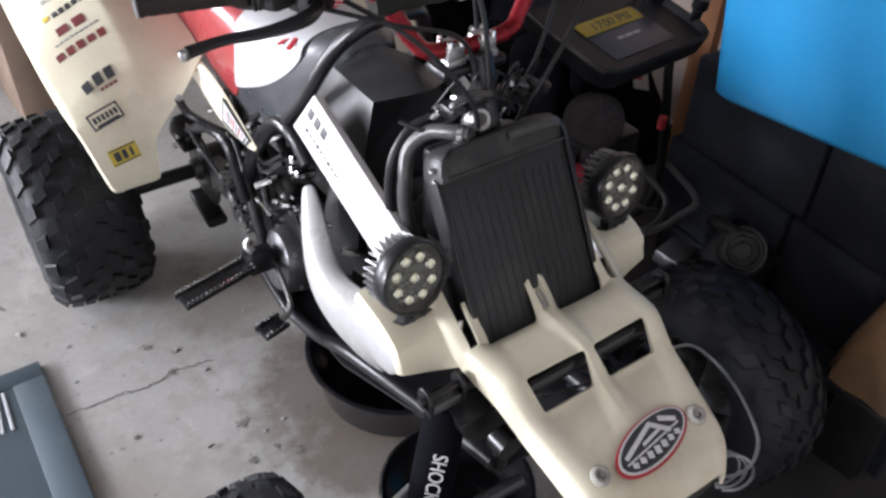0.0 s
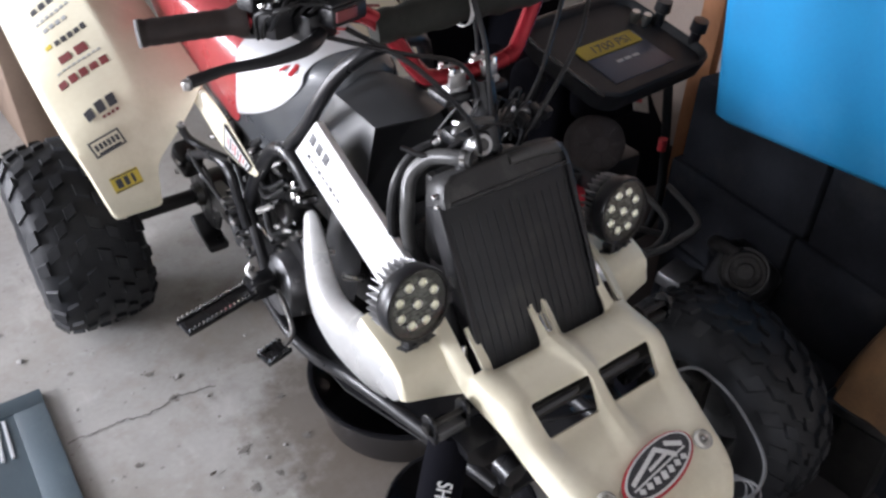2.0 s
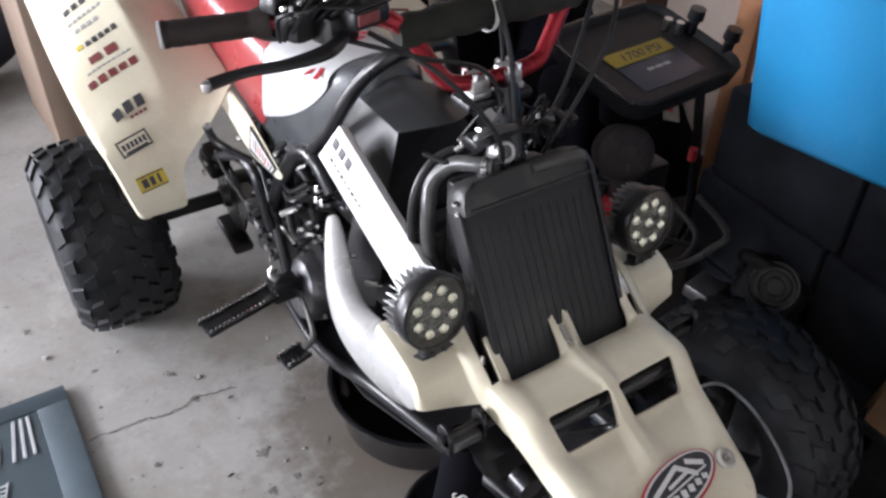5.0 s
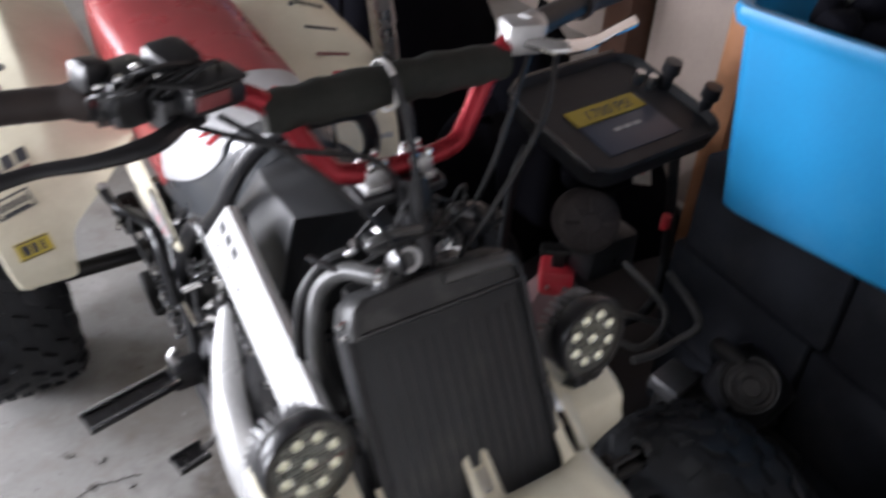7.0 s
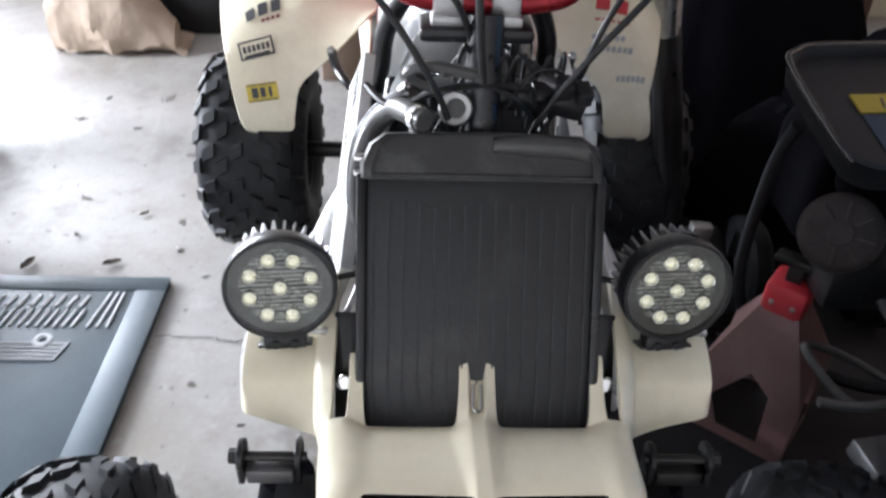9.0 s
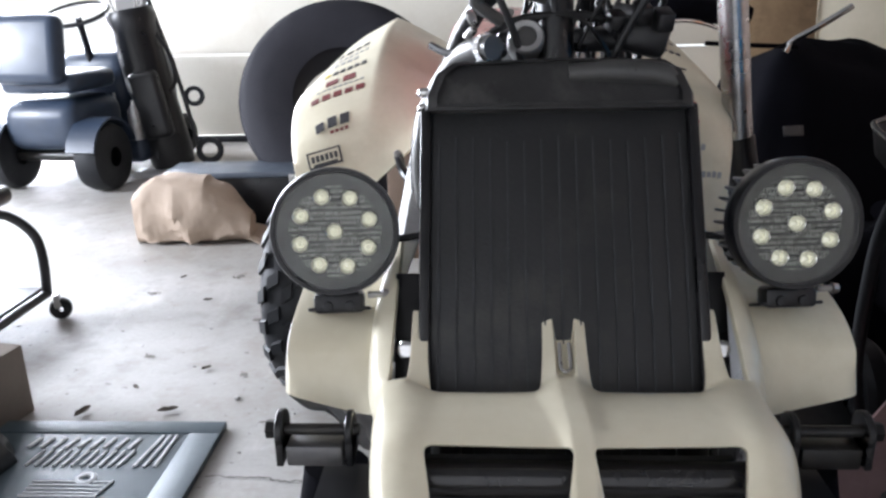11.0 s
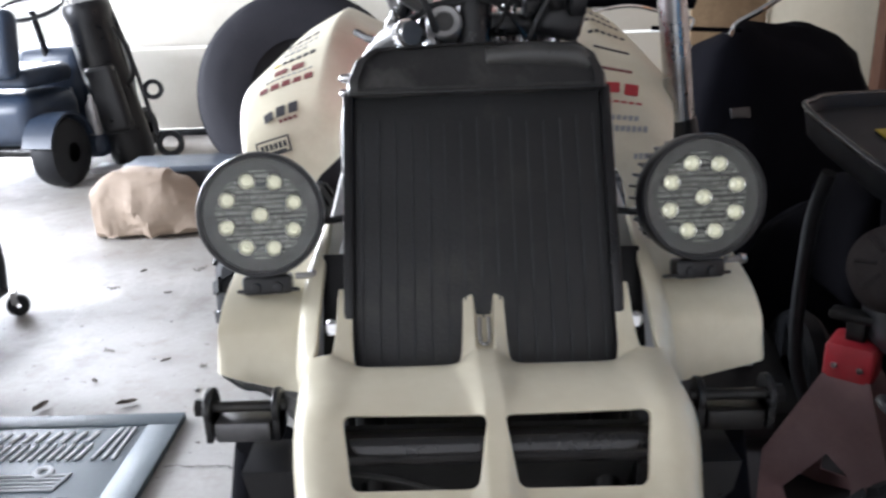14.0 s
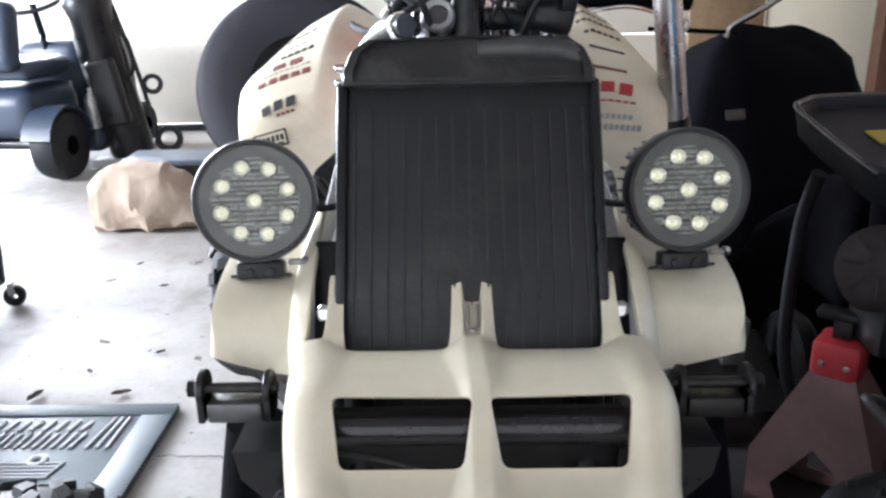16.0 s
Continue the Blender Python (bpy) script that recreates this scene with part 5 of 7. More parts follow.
for k in range(26):
    y, z, x = random.uniform(0.50, 1.0), random.uniform(0.34, 0.66), random.uniform(-0.155, -0.09)
    if z > 0.75 - 0.25 * (y - 0.5):
        continue
    part("engine_bolt", revolve([(0, 0.010), (0.006, 0.009), (0.008, 0.004), (0.008, -0.03)], 8, m=pose(x, y, z, random.uniform(-20, 20), -90 + random.uniform(-30, 30), 0)), random.choice([STEEL, CHROME, ENGINE, DARKGREY]), quad)
for k in range(9):
    y0, z0 = random.uniform(0.42, 0.8), random.uniform(0.42, 0.7)
    x0 = random.uniform(-0.14, -0.09)
    part("engine_hose", tube([(x0, y0, z0), (x0 - 0.02, y0 + 0.07, z0 - 0.05), (x0, y0 + 0.14, z0 - random.uniform(0, 0.12)), (x0 + 0.03, y0 + 0.22, z0 - 0.06)], random.uniform(0.004, 0.009), 8, 4), SOFT, quad)
part("rear_master_cylinder", revolve([(0.012, 0), (0.016, 0.01), (0.016, 0.07), (0.010, 0.08), (0.010, 0.10), (0, 0.10)], 16, m=pose(-0.165, 0.80, 0.36, -25, 0, 0)), DARKGREY, quad, "grey brake cylinder")
part("engine_side", loft([[(-0.098, 0.50, 0.45), (-0.128, 0.47, 0.46), (-0.132, 0.40, 0.47), (-0.110, 0.36, 0.48)], [(-0.095, 0.47, 0.56), (-0.126, 0.44, 0.57), (-0.130, 0.37, 0.575), (-0.108, 0.33, 0.58)], [(-0.090, 0.44, 0.67), (-0.112, 0.42, 0.67), (-0.116, 0.36, 0.675), (-0.10, 0.33, 0.675)]], closed=True, caps=True), SOFT, quad, "smooth black rubber guard beside the cylinder", 80)
for y, z in ((0.345, 0.560), (0.400, 0.585)):
    part("guard_bolt", revolve([(0, 0.012), (0.006, 0.011), (0.0085, 0.005), (0.0085, -0.03)], 10, m=pose(-0.126, y, z, 0, -70, -20)), CHROME, quad, "bright bolt head")
for y, z in ((0.548, 0.652), (0.530, 0.628), (0.556, 0.622)):
    part("guard_bolt", revolve([(0, 0.014), (0.007, 0.013), (0.010, 0.005), (0.010, -0.03)], 10, m=pose(-0.120, y, z, 25, -70, -20)), CHROME, quad, "bright bolt head")
part("heel_guard", rod((-0.165, 0.683, 0.492), (-0.165, 0.606, 0.492), 0.006, 8), CHROME, quad, "small bright alloy tab")


# foot pegs
def peg(pts, w, at_label):
    a, b = V(pts[0]), V(pts[1])
    m = plane_frame((a + b) / 2, b - a, (0, 1, 0.1))
    L = (b - a).length
    bm = box(L, 0.006, 0.012, m @ pose(0, w / 2, 0), 0.001)
    box(L, 0.006, 0.012, m @ pose(0, -w / 2, 0), 0.001, bm=bm)
    for k in range(4):
        box(0.006, w, 0.010, m @ pose(-L / 2 + 0.01 + (L - 0.02) * k / 3, 0, -0.001), bm=bm)
    box(L - 0.004, w, 0.012, m @ pose(0, 0, -0.0035), 0.002, bm=bm)
    p = part("foot_peg", bm, BLACK, quad, at_label)
    teeth = bmesh.new()
    n = int(L / 0.011)
    for k in range(n):
        for sg in (-1, 1):
            box(0.0065, 0.0075, 0.008, m @ pose(-L / 2 + 0.006 + 0.011 * k, sg * w / 2, 0.009), bm=teeth, taper=0.55)
    tagged(part("peg_tooth", teeth, CHROME, p, "bright worn steel teeth"), kind="stuff")


peg([(-0.390, 0.600, 0.362), (-0.215, 0.640, 0.362)], 0.042, "black steel foot peg with bright teeth")
peg([(0.390, 0.600, 0.362), (0.215, 0.640, 0.362)], 0.042, "black steel foot peg with bright teeth")
part("peg_mount", box(0.07, 0.05, 0.05, pose(-0.19, 0.65, 0.355), 0.01), BLACK, quad)
part("peg_spring", tube([(-0.205, 0.64, 0.39), (-0.212, 0.655, 0.40), (-0.20, 0.66, 0.41)], 0.009, 8, 3), STEEL, quad)
peg([(-0.275, 0.470, 0.315), (-0.215, 0.485, 0.315)], 0.036, "black brake pedal pad with bright teeth")
part("pedal_lever", tube([(-0.22, 0.485, 0.315), (-0.19, 0.50, 0.325), (-0.17, 0.58, 0.34), (-0.165, 0.64, 0.35)], 0.006, 8, 4), STEEL, quad)

# front suspension
for s in (-1, 1):
    for pts in ([(0.10, -0.17, 0.43), (0.25, -0.13, 0.37), (0.40, -0.09, 0.33)], [(0.10, 0.01, 0.40), (0.22, -0.05, 0.36), (0.40, -0.09, 0.33)], [(0.10, -0.18, 0.33), (0.25, -0.14, 0.24), (0.41, -0.09, 0.17)], [(0.10, 0.02, 0.31), (0.24, -0.05, 0.24), (0.41, -0.09, 0.17)]):
        part("control_arm", tube([(s * x, y, z) for x, y, z in pts], 0.012, 10, 4), BLACK, quad)
    part("steering_knuckle", box(0.05, 0.05, 0.20, pose(s * 0.415, -0.09, 0.26), 0.012), ENGINE, quad)
    part("tie_rod", rod((s * 0.10, -0.01, 0.36), (s * 0.40, -0.04, 0.27), 0.008, 10), STEEL, quad, "dull steel tie rod")
    part("shock_absorber", tube([(s * 0.195, -0.085, 0.600), (s * 0.200, -0.084, 0.545), (s * 0.210, -0.084, 0.470), (s * 0.224, -0.084, 0.38), (s * 0.238, -0.084, 0.29)], [0.028, 0.033, 0.035, 0.035, 0.028], 18, 5), CLOTH, quad, "shock absorber in a black fabric cover")
    part("shock_gusset", loft([[(s * x, -0.088 + d, z) for x, z in ((0.205, 0.602), (0.120, 0.602), (0.120, 0.545), (0.172, 0.545), (0.200, 0.575))] for d in (0, -0.05)], closed=True, caps=True), BLACK, quad, "black folded bracket under the mount")
    for x, r, z in ((0.180, 0.0165, 0.638), (0.238, 0.0175, 0.638)):
        plate = revolve([(0, 0.003), (r - 0.001, 0.003), (r, 0.002), (r, -0.002), (r - 0.001, -0.003), (0, -0.003)], 24, m=pose(s * x, -0.092, z, 0, 90, 0))
        box(0.006, 2 * r - 0.002, 0.024, pose(s * x, -0.092, z - 0.014), 0.001, bm=plate)
        part("shock_mount", plate, BLACK, quad, "black shock mount plate with a rounded top")
    part("mount_bolt", rod((s * 0.172, -0.095, 0.640), (s * 0.248, -0.095, 0.640), 0.0050, 12), ENGINE, quad, "long mount bolt")
    part("bolt_nut", rod((s * 0.242, -0.095, 0.640), (s * 0.250, -0.095, 0.640), 0.008, 6), ENGINE, quad)
    # the right eye's darker metal paints in the shade on that side
    part("shock_eye", box(0.048, 0.022, 0.019, pose(s * 0.209, -0.097, 0.621), 0.003), COVERGREY if s < 0 else ENGINE, quad, "grey alloy shock eye" if s < 0 else "shock eye in darker metal for the shade on that side")
    part("mount_boss", revolve([(0, 0.012), (0.020, 0.010), (0.022, -0.02)], 20, m=pose(s * 0.150, -0.175, 0.560, 90, 0, 0)), BLACK, quad)


def word(text, size, m, name, material, parent, label):
    """Flat raised lettering in the built-in font, centred on m."""
    cu = bpy.data.curves.new(name, "FONT")
    cu.body, cu.size, cu.extrude, cu.shear = text, size, 0.0004, 0.2
    cu.align_x, cu.align_y = "CENTER", "CENTER"
    tmp = bpy.data.objects.new(name, cu)
    me = bpy.data.meshes.new_from_object(tmp)
    bpy.data.objects.remove(tmp)
    me.transform(m)
    me.materials.append(material)
    ob = new(name, me)
    ob.parent = parent
    return tagged(ob, label)


word("SHOCK", 0.034, plane_frame((-0.2330, -0.1130, 0.470), (-0.014, 0.004, -0.10), (0.83, -0.55, -0.12)), "cover_lettering", WHITE, quad, "white lettering on the cover")
part("front_bumper", tube([(-0.10, -0.30, 0.42), (-0.10, -0.36, 0.50), (0.0, -0.37, 0.52), (0.10, -0.36, 0.50), (0.10, -0.30, 0.42)], 0.012, 12, 5), GLOSS, quad, "black tube front bumper")
part("steering_stem", rod((0, 0.13, 1.02), (0, -0.02, 0.50), 0.018, 16), BLACK, quad)

# handlebars
bar = part("handlebar", tube([(-0.425, 0.262, 1.138), (-0.30, 0.225, 1.142), (-0.20, 0.190, 1.140), (-0.160, 0.180, 1.132), (-0.130, 0.172, 1.105), (-0.095, 0.162, 1.050), (-0.070, 0.155, 1.030), (0, 0.152, 1.024),
                              (0.070, 0.155, 1.030), (0.095, 0.162, 1.050), (0.130, 0.172, 1.105), (0.160, 0.180, 1.132), (0.20, 0.190, 1.140), (0.30, 0.225, 1.142), (0.425, 0.262, 1.138)], 0.0125, 16, 6), RED, quad, "red anodised handlebar")
part("bar_pad", tube([(-0.150 + 0.02 * k, 0.170 + 0.00028 * (k - 7.5) ** 2 / 2, 1.118 - 0.00012 * (k - 7.5) ** 2) for k in range(16)], [0.0235 + 0.0016 * math.sin(2.6 * k) + 0.0009 * math.sin(5.1 * k + 1) - (0.004 if k in (0, 15) else 0) for k in range(16)], 18, 3), PAD, bar, "worn black foam crossbar pad")
for x in (-0.037, 0.020):
    cl = box(0.030, 0.036, 0.024, pose(x, 0.154, 1.024), 0.005)
    box(0.034, 0.040, 0.012, pose(x, 0.154, 1.010), 0.003, bm=cl)
    c = part("bar_clamp", cl, ALLOY, bar, "bright alloy bar clamp")
    for dx in (-0.009, 0.009):
        for dy in (-0.013, 0.013):
            part("clamp_bolt", revolve([(0, 0.010), (0.0042, 0.010), (0.0048, 0.008), (0.0048, 0)], 8, m=pose(x + dx, 0.154 + dy, 1.033)), CHROME, c)
part("top_clamp", box(0.115, 0.050, 0.016, pose(-0.008, 0.152, 0.998), 0.006), BLACK, quad, "black steering clamp")
for s in (-1, 1):
    g0, g1 = V((s * 0.428, 0.263, 1.138)), V((s * 0.300, 0.225, 1.142))
    if s > 0:
        part("bar_sleeve", tube([(0.205, 0.192, 1.1405), (0.25, 0.208, 1.1415), (0.31, 0.228, 1.142)], 0.0165, 14, 4), SOFT, bar, "black rubber sleeve")
    part("grip_end", revolve([(0, -0.003), (0.0165, -0.003), (0.0175, 0.0), (0.0165, 0.002), (0, 0.002)], 18, m=along(g0, g1)), GREYINK, bar, "pale worn grip end")
    gp = [(0.0150, 0.0), (0.0172, 0.002), (0.0172, 0.006), (0.0160, 0.008)] + [(0.0162 + 0.0007 * (k % 2), 0.012 + 0.0075 * k) for k in range(14)] + [(0.021, 0.120), (0.022, 0.130), (0.013, 0.131)]
    part("grip", revolve([(0, 0)] + gp, 20, m=along(g0, g1)), GRIPRUBBER, bar, "ribbed brownish-black rubber grip")
    lv = [(-0.235, 0.155, 1.135), (-0.27, 0.130, 1.132), (-0.32, 0.128, 1.128), (-0.37, 0.140, 1.125), (-0.415, 0.137, 1.122)] if s < 0 else [(0.175, 0.165, 1.137), (0.205, 0.140, 1.132), (0.255, 0.142, 1.128), (0.305, 0.158, 1.128), (0.352, 0.170, 1.130)]
    part("lever", tube(lv, [0.008, 0.010, 0.008, 0.007, 0.008], 10, 5, flat=0.7), BLACK if s < 0 else CHROME, bar, "black brake lever" if s < 0 else "bright polished clutch lever")
    perch = box(0.05, 0.045, 0.04, pose(s * (0.235 if s < 0 else 0.180), 0.182, 1.138, 0, 0, -16 * s), 0.008)
    part("lever_perch", perch, BLACK if s < 0 else ALLOY, bar)
    part("perch_clamp", revolve([(0.014, -0.012), (0.020, -0.012), (0.020, 0.012), (0.014, 0.012)], 16, m=along((s * (0.26 if s < 0 else 0.195), 0.212 if s < 0 else 0.188, 1.141), (s * 0.30, 0.225, 1.142))), BLACK if s < 0 else ALLOY, bar)
# throttle box, switch and brake reservoir
tb = box(0.060, 0.060, 0.055, pose(-0.270, 0.210, 1.150, 0, 0, 16), 0.012)
box(0.045, 0.05, 0.05, pose(-0.225, 0.205, 1.165, 10, 0, 16), 0.010, bm=tb)
part("throttle_box", tb, BLACK, bar, "black throttle and switch housing")
part("thumb_throttle", tube([(-0.285, 0.215, 1.125), (-0.30, 0.25, 1.115), (-0.31, 0.275, 1.118)], 0.008, 8, 4), BLACK, bar)
rs = box(0.060, 0.036, 0.026, pose(-0.205, 0.160, 1.155, 0, 0, 14), 0.006)
box(0.064, 0.040, 0.006, pose(-0.205, 0.160, 1.171, 0, 0, 14), 0.003, bm=rs)
part("brake_reservoir", rs, BLACK, bar, "black brake fluid reservoir")
part("red_button", revolve([(0, 0.01), (0.008, 0.008), (0.009, 0), (0.009, -0.01)], 14, m=pose(-0.225, 0.172, 1.165, 60)), REDPAINT, bar, "small red switch")
part("reservoir_label", box(0.034, 0.003, 0.014, pose(-0.208, 0.140, 1.157, 0, 0, 14), 0.0005), DECALRED, bar, "small red label plate")
part("lever_tip", revolve([(0, 0.007), (0.006, 0.004), (0.007, 0), (0.006, -0.006), (0, -0.007)], 12, m=pose(-0.419, 0.136, 1.1215)), STEEL, bar, "worn metal lever tip")
for k in range(8):
    part("switch_wire", tube([(-0.19 - 0.02 * (k % 4), 0.18 + 0.006 * k, 1.165), (-0.20 - 0.012 * k, 0.15 + 0.01 * (k % 3), 1.19 - 0.006 * (k % 4)), (-0.24 - 0.010 * k, 0.16 + 0.008 * (k % 5), 1.165), (-0.26 - 0.006 * k, 0.20, 1.125)], 0.0028, 6, 5), SOFT, bar)
part("kill_switch", box(0.03, 0.03, 0.03, pose(-0.30, 0.205, 1.175, 0, 10, 20), 0.006), BLACK, bar)
for k in range(5):
    part("switch_screw", revolve([(0, 0.006), (0.004, 0.005), (0.005, 0)], 8, m=pose(-0.30 + 0.018 * k, 0.182 - 0.004 * (k % 2), 1.172 + 0.006 * (k % 3), 70, 0, 0)), CHROME, bar)

# cables from the bars down behind the radiator
cables = [
    ([(-0.20, 0.16, 1.13), (-0.13, 0.10, 1.08), (-0.06, 0.07, 0.99), (-0.03, 0.09, 0.90), (-0.05, 0.12, 0.80)], 0.0036, SOFT),
    ([(-0.02, 0.135, 1.145), (-0.012, 0.11, 1.08), (-0.006, 0.10, 1.00), (0.005, 0.10, 0.92), (0.01, 0.12, 0.82)], 0.0040, SOFT),
    ([(0.22, 0.16, 1.13), (0.16, 0.10, 1.07), (0.09, 0.08, 0.99), (0.05, 0.095, 0.91), (0.04, 0.12, 0.80)], 0.0036, SOFT),
    ([(-0.25, 0.18, 1.13), (-0.15, 0.12, 1.10), (-0.05, 0.115, 1.06), (-0.01, 0.12, 0.98), (-0.02, 0.13, 0.88)], 0.0034, SOFT),
    ([(0.19, 0.17, 1.13), (0.12, 0.13, 1.02), (0.10, 0.14, 0.95), (0.07, 0.16, 0.88)], 0.0034, SOFT)]
cables += [
    ([(0.0, 0.19, 1.145), (0.03, 0.20, 1.10), (0.045, 0.20, 1.02), (0.03, 0.19, 0.95)], 0.0034, SOFT),
    ([(-0.12, 0.16, 0.93), (-0.09, 0.12, 0.925), (-0.04, 0.10, 0.955), (0.02, 0.10, 0.96), (0.06, 0.11, 0.95)], 0.0040, SOFT),
    ([(-0.05, 0.10, 0.955), (-0.075, 0.09, 0.975), (-0.05, 0.085, 0.985), (-0.01, 0.09, 0.975)], 0.0060, HOSE)]
for pts, r, mt in cables:
    part("cable", tube(pts, r, 8, 6), mt, quad, "black control cable" if mt is SOFT else "")
part("cable_tie", revolve([(0.0272, -0.003), (0.0290, -0.003), (0.0290, 0.003), (0.0272, 0.003)], 20, m=along((-0.012, 0.170, 1.118), (0.02, 0.170, 1.118))), WHITE, bar, "pale cable tie")
key = part("ignition_barrel", revolve([(0.010, 0.010), (0.010, 0.012), (0.015, 0.013), (0.017, 0.010), (0.017, -0.01), (0.012, -0.03), (0, -0.03)], 22, m=pose(-0.028, 0.094, 0.937, 62)), ALLOY, quad, "bright round metal fitting above the radiator")
part("fitting_centre", revolve([(0, 0.011), (0.0095, 0.011), (0.010, 0.006)], 18, m=pose(-0.028, 0.094, 0.937, 62)), HOSE, key)
jb = bmesh.new()
box(0.13, 0.04, 0.022, pose(0.01, 0.135, 0.935), 0.006, bm=jb)
box(0.045, 0.04, 0.035, pose(0.085, 0.125, 0.938, 0, 15, 0), 0.008, bm=jb)
part("wiring_block", jb, BLACK, quad, "black wiring block and bracket")
for x, z in ((0.055, 0.965), (0.078, 0.972), (0.098, 0.966)):
    part("connector", box(0.016, 0.022, 0.018, pose(x, 0.098, z - 0.012, 20, 0, 10), 0.003), BLACK, quad, "black plastic connector")
part("front_bulkhead", box(0.17, 0.05, 0.16, pose(0, 0.13, 0.80), 0.01), BLACK, quad)

# loose wires, ties and small fittings behind the radiator's top
random.seed(19)
for k in range(14):
    x0, x1 = random.uniform(-0.04, 0.10), random.uniform(-0.05, 0.11)
    z0, z1 = random.uniform(0.925, 0.985), random.uniform(0.925, 0.975)
    y0 = random.uniform(0.10, 0.155)
    part("wire", tube([(x0, y0, z0 - 0.03), (x0 * 0.7 + x1 * 0.3, y0 - 0.015, max(z0, z1) + random.uniform(0.0, 0.03)), (x0 * 0.3 + x1 * 0.7, y0, z1 + 0.015), (x1, y0 + 0.03, z1 - 0.05)], random.choice([0.0018, 0.0022, 0.003]), 6, 5), SOFT, quad)
for k in range(7):
    part("wire_fitting", revolve([(0, 0.006), (0.004, 0.005), (0.005, 0.0), (0.004, -0.008), (0, -0.008)], 8, m=pose(random.uniform(-0.09, 0.09), random.uniform(0.095, 0.13), random.uniform(0.94, 0.97), random.uniform(20, 90), 0, random.uniform(-60, 60))), STEEL if k % 2 else CHROME, quad)
part("hose_nipple", rod((0.055, 0.112, 0.962), (0.085, 0.100, 0.957), 0.0085, 12), COVERGREY, quad, "grey metal fitting")

# ---- beside the quad: timber, partition, chest and bin ----
slab("partition", 1.60, 1.66, -0.9, 1.28, 0, TOP, WALL, label="bare brown board partition", category="wall")
slab("post_1", 1.50, 1.62, 1.29, 1.41, 0, TOP, WOODDARK, label="dark brown timber post", category="post", bevel=0.004)
slab("post_2", 1.19, 1.225, 0.595, 0.665, 0.0, 1.9, WOODRED, label="orange timber upright", category="post", bevel=0.003)

slab("post_3", 1.835, 1.955, 2.90, 2.99, 0, TOP, WOODDARK, label="dark brown timber post", category="post", bevel=0.004)
ply = thing("plywood_sheet", "stained pale plywood sheets leaning upright", "plywood", (1.05, 3.04, 0.0), (-3, 0, 0))
part("sheet", box(0.335, 0.018, 1.5, pose(0.165, -0.004, 0.75), 0.002), BROWNPLY, ply, "brown water-stained sheet")
part("sheet", box(0.94, 0.018, 1.5, pose(0.810, 0.004, 0.75), 0.002), PLY, ply, "pale sheet")
stamp = bmesh.new()
for k in range(5):
    box(0.022, 0.002, 0.030, pose(0.70 + 0.022 * k, -0.001, 0.60 + 0.075 * k, 0, 20, 0), bm=stamp)
part("stamp_marks", stamp, GREYINK, ply, "faded blue-grey stamp marks")


def hanging(name, label, x0, x1, zlow, material, hem_label=""):
    """A cloth laid over the top edge of the plywood, hanging down its face in soft folds."""
    ob = thing(name, label, "tarp", (x0, 3.0, 0.0))
    n = 24

    def row(z, y, k):
        return [((x1 - x0) * i / n, y + k * (0.006 * math.sin(1.9 * i) + 0.004 * math.sin(4.1 * i + 1)), z + 0.004 * math.sin(1.1 * i)) for i in range(n + 1)]
    part("cloth", thicken(loft([row(1.30, 0.115, 0.3), row(1.506, 0.128, 0.2), row(1.512, 0.105, 0.2), row(1.506, 0.085, 0.3), row(1.30, 0.040, 1.0), row(1.12, 0.015, 1.6), row(zlow, -0.006, 2.0)]), 0.006), material, ob)
    if hem_label:
        part("hem", thicken(loft([row(zlow + 0.022, -0.012, 2.0), row(zlow - 0.022, -0.016, 2.0)]), 0.006), HEM, ob, hem_label)
    return ob


hanging("blue_tarp", "dark blue cloth with a light hem laid over the plywood", 0.98, 1.39, 1.035, TARP, "light blue hem")
hanging("navy_tarp", "dark navy cloth laid over the pale plywood", 1.40, 1.95, 1.025, CLOTH)

chest = thing("block_stack", "stack of dark slate-grey building blocks under a blue bin", "blocks", (1.04, -0.02, 0), (0, 0, -5))
for k in range(3):
    for j in range(2):
        off = 0.10 if k % 2 else 0.0
        part("block", box(0.46, 0.385, 0.230, pose(0, -0.20 + 0.395 * j + (0.02 if k % 2 else -0.01), 0.117 + 0.236 * k), 0.010), CHEST, chest)


def bin_wall(x0, x1, y0, y1, z0, z1, flare, r, n=6):
    def ring(ax, bx, ay, by, rr, z):
        pts = []
        for cx, cy, a0 in ((bx - rr, by - rr, 0), (ax + rr, by - rr, 90), (ax + rr, ay + rr, 180), (bx - rr, ay + rr, 270)):
            for k in range(n + 1):
                a = radians(a0 + 90 * k / n)
                pts.append((cx + rr * math.cos(a), cy + rr * math.sin(a), z))
        return pts
    f = flare
    def out(g, z, rr):
        return ring(x0 - g, x1 + g, y0 - g, y1 + g, rr, z)
    rows = [out(-0.012, z0, r), out(0.0, z0 + 0.012, r), out(f, z1 - 0.004, r), out(f - 0.004, z1 - 0.004, r), out(-0.004, z0 + 0.02, r)]
    bm = loft(rows, closed=True)
    bm.faces.new([v for v in bm.verts if abs(v.co.z - z0) < 1e-5])
    bm.faces.new([v for v in bm.verts if abs(v.co.z - z0 - 0.02) < 1e-5])
    lip = [out(f - 0.002, z1 - 0.030, r), out(f + 0.013, z1 - 0.029, r + 0.01), out(f + 0.017, z1 - 0.012, r + 0.01), out(f + 0.014, z1, r + 0.01), out(f + 0.002, z1 + 0.002, r), out(f - 0.006, z1 - 0.002, r)]
    return bm, loft(lip + lip[:1], closed=True)


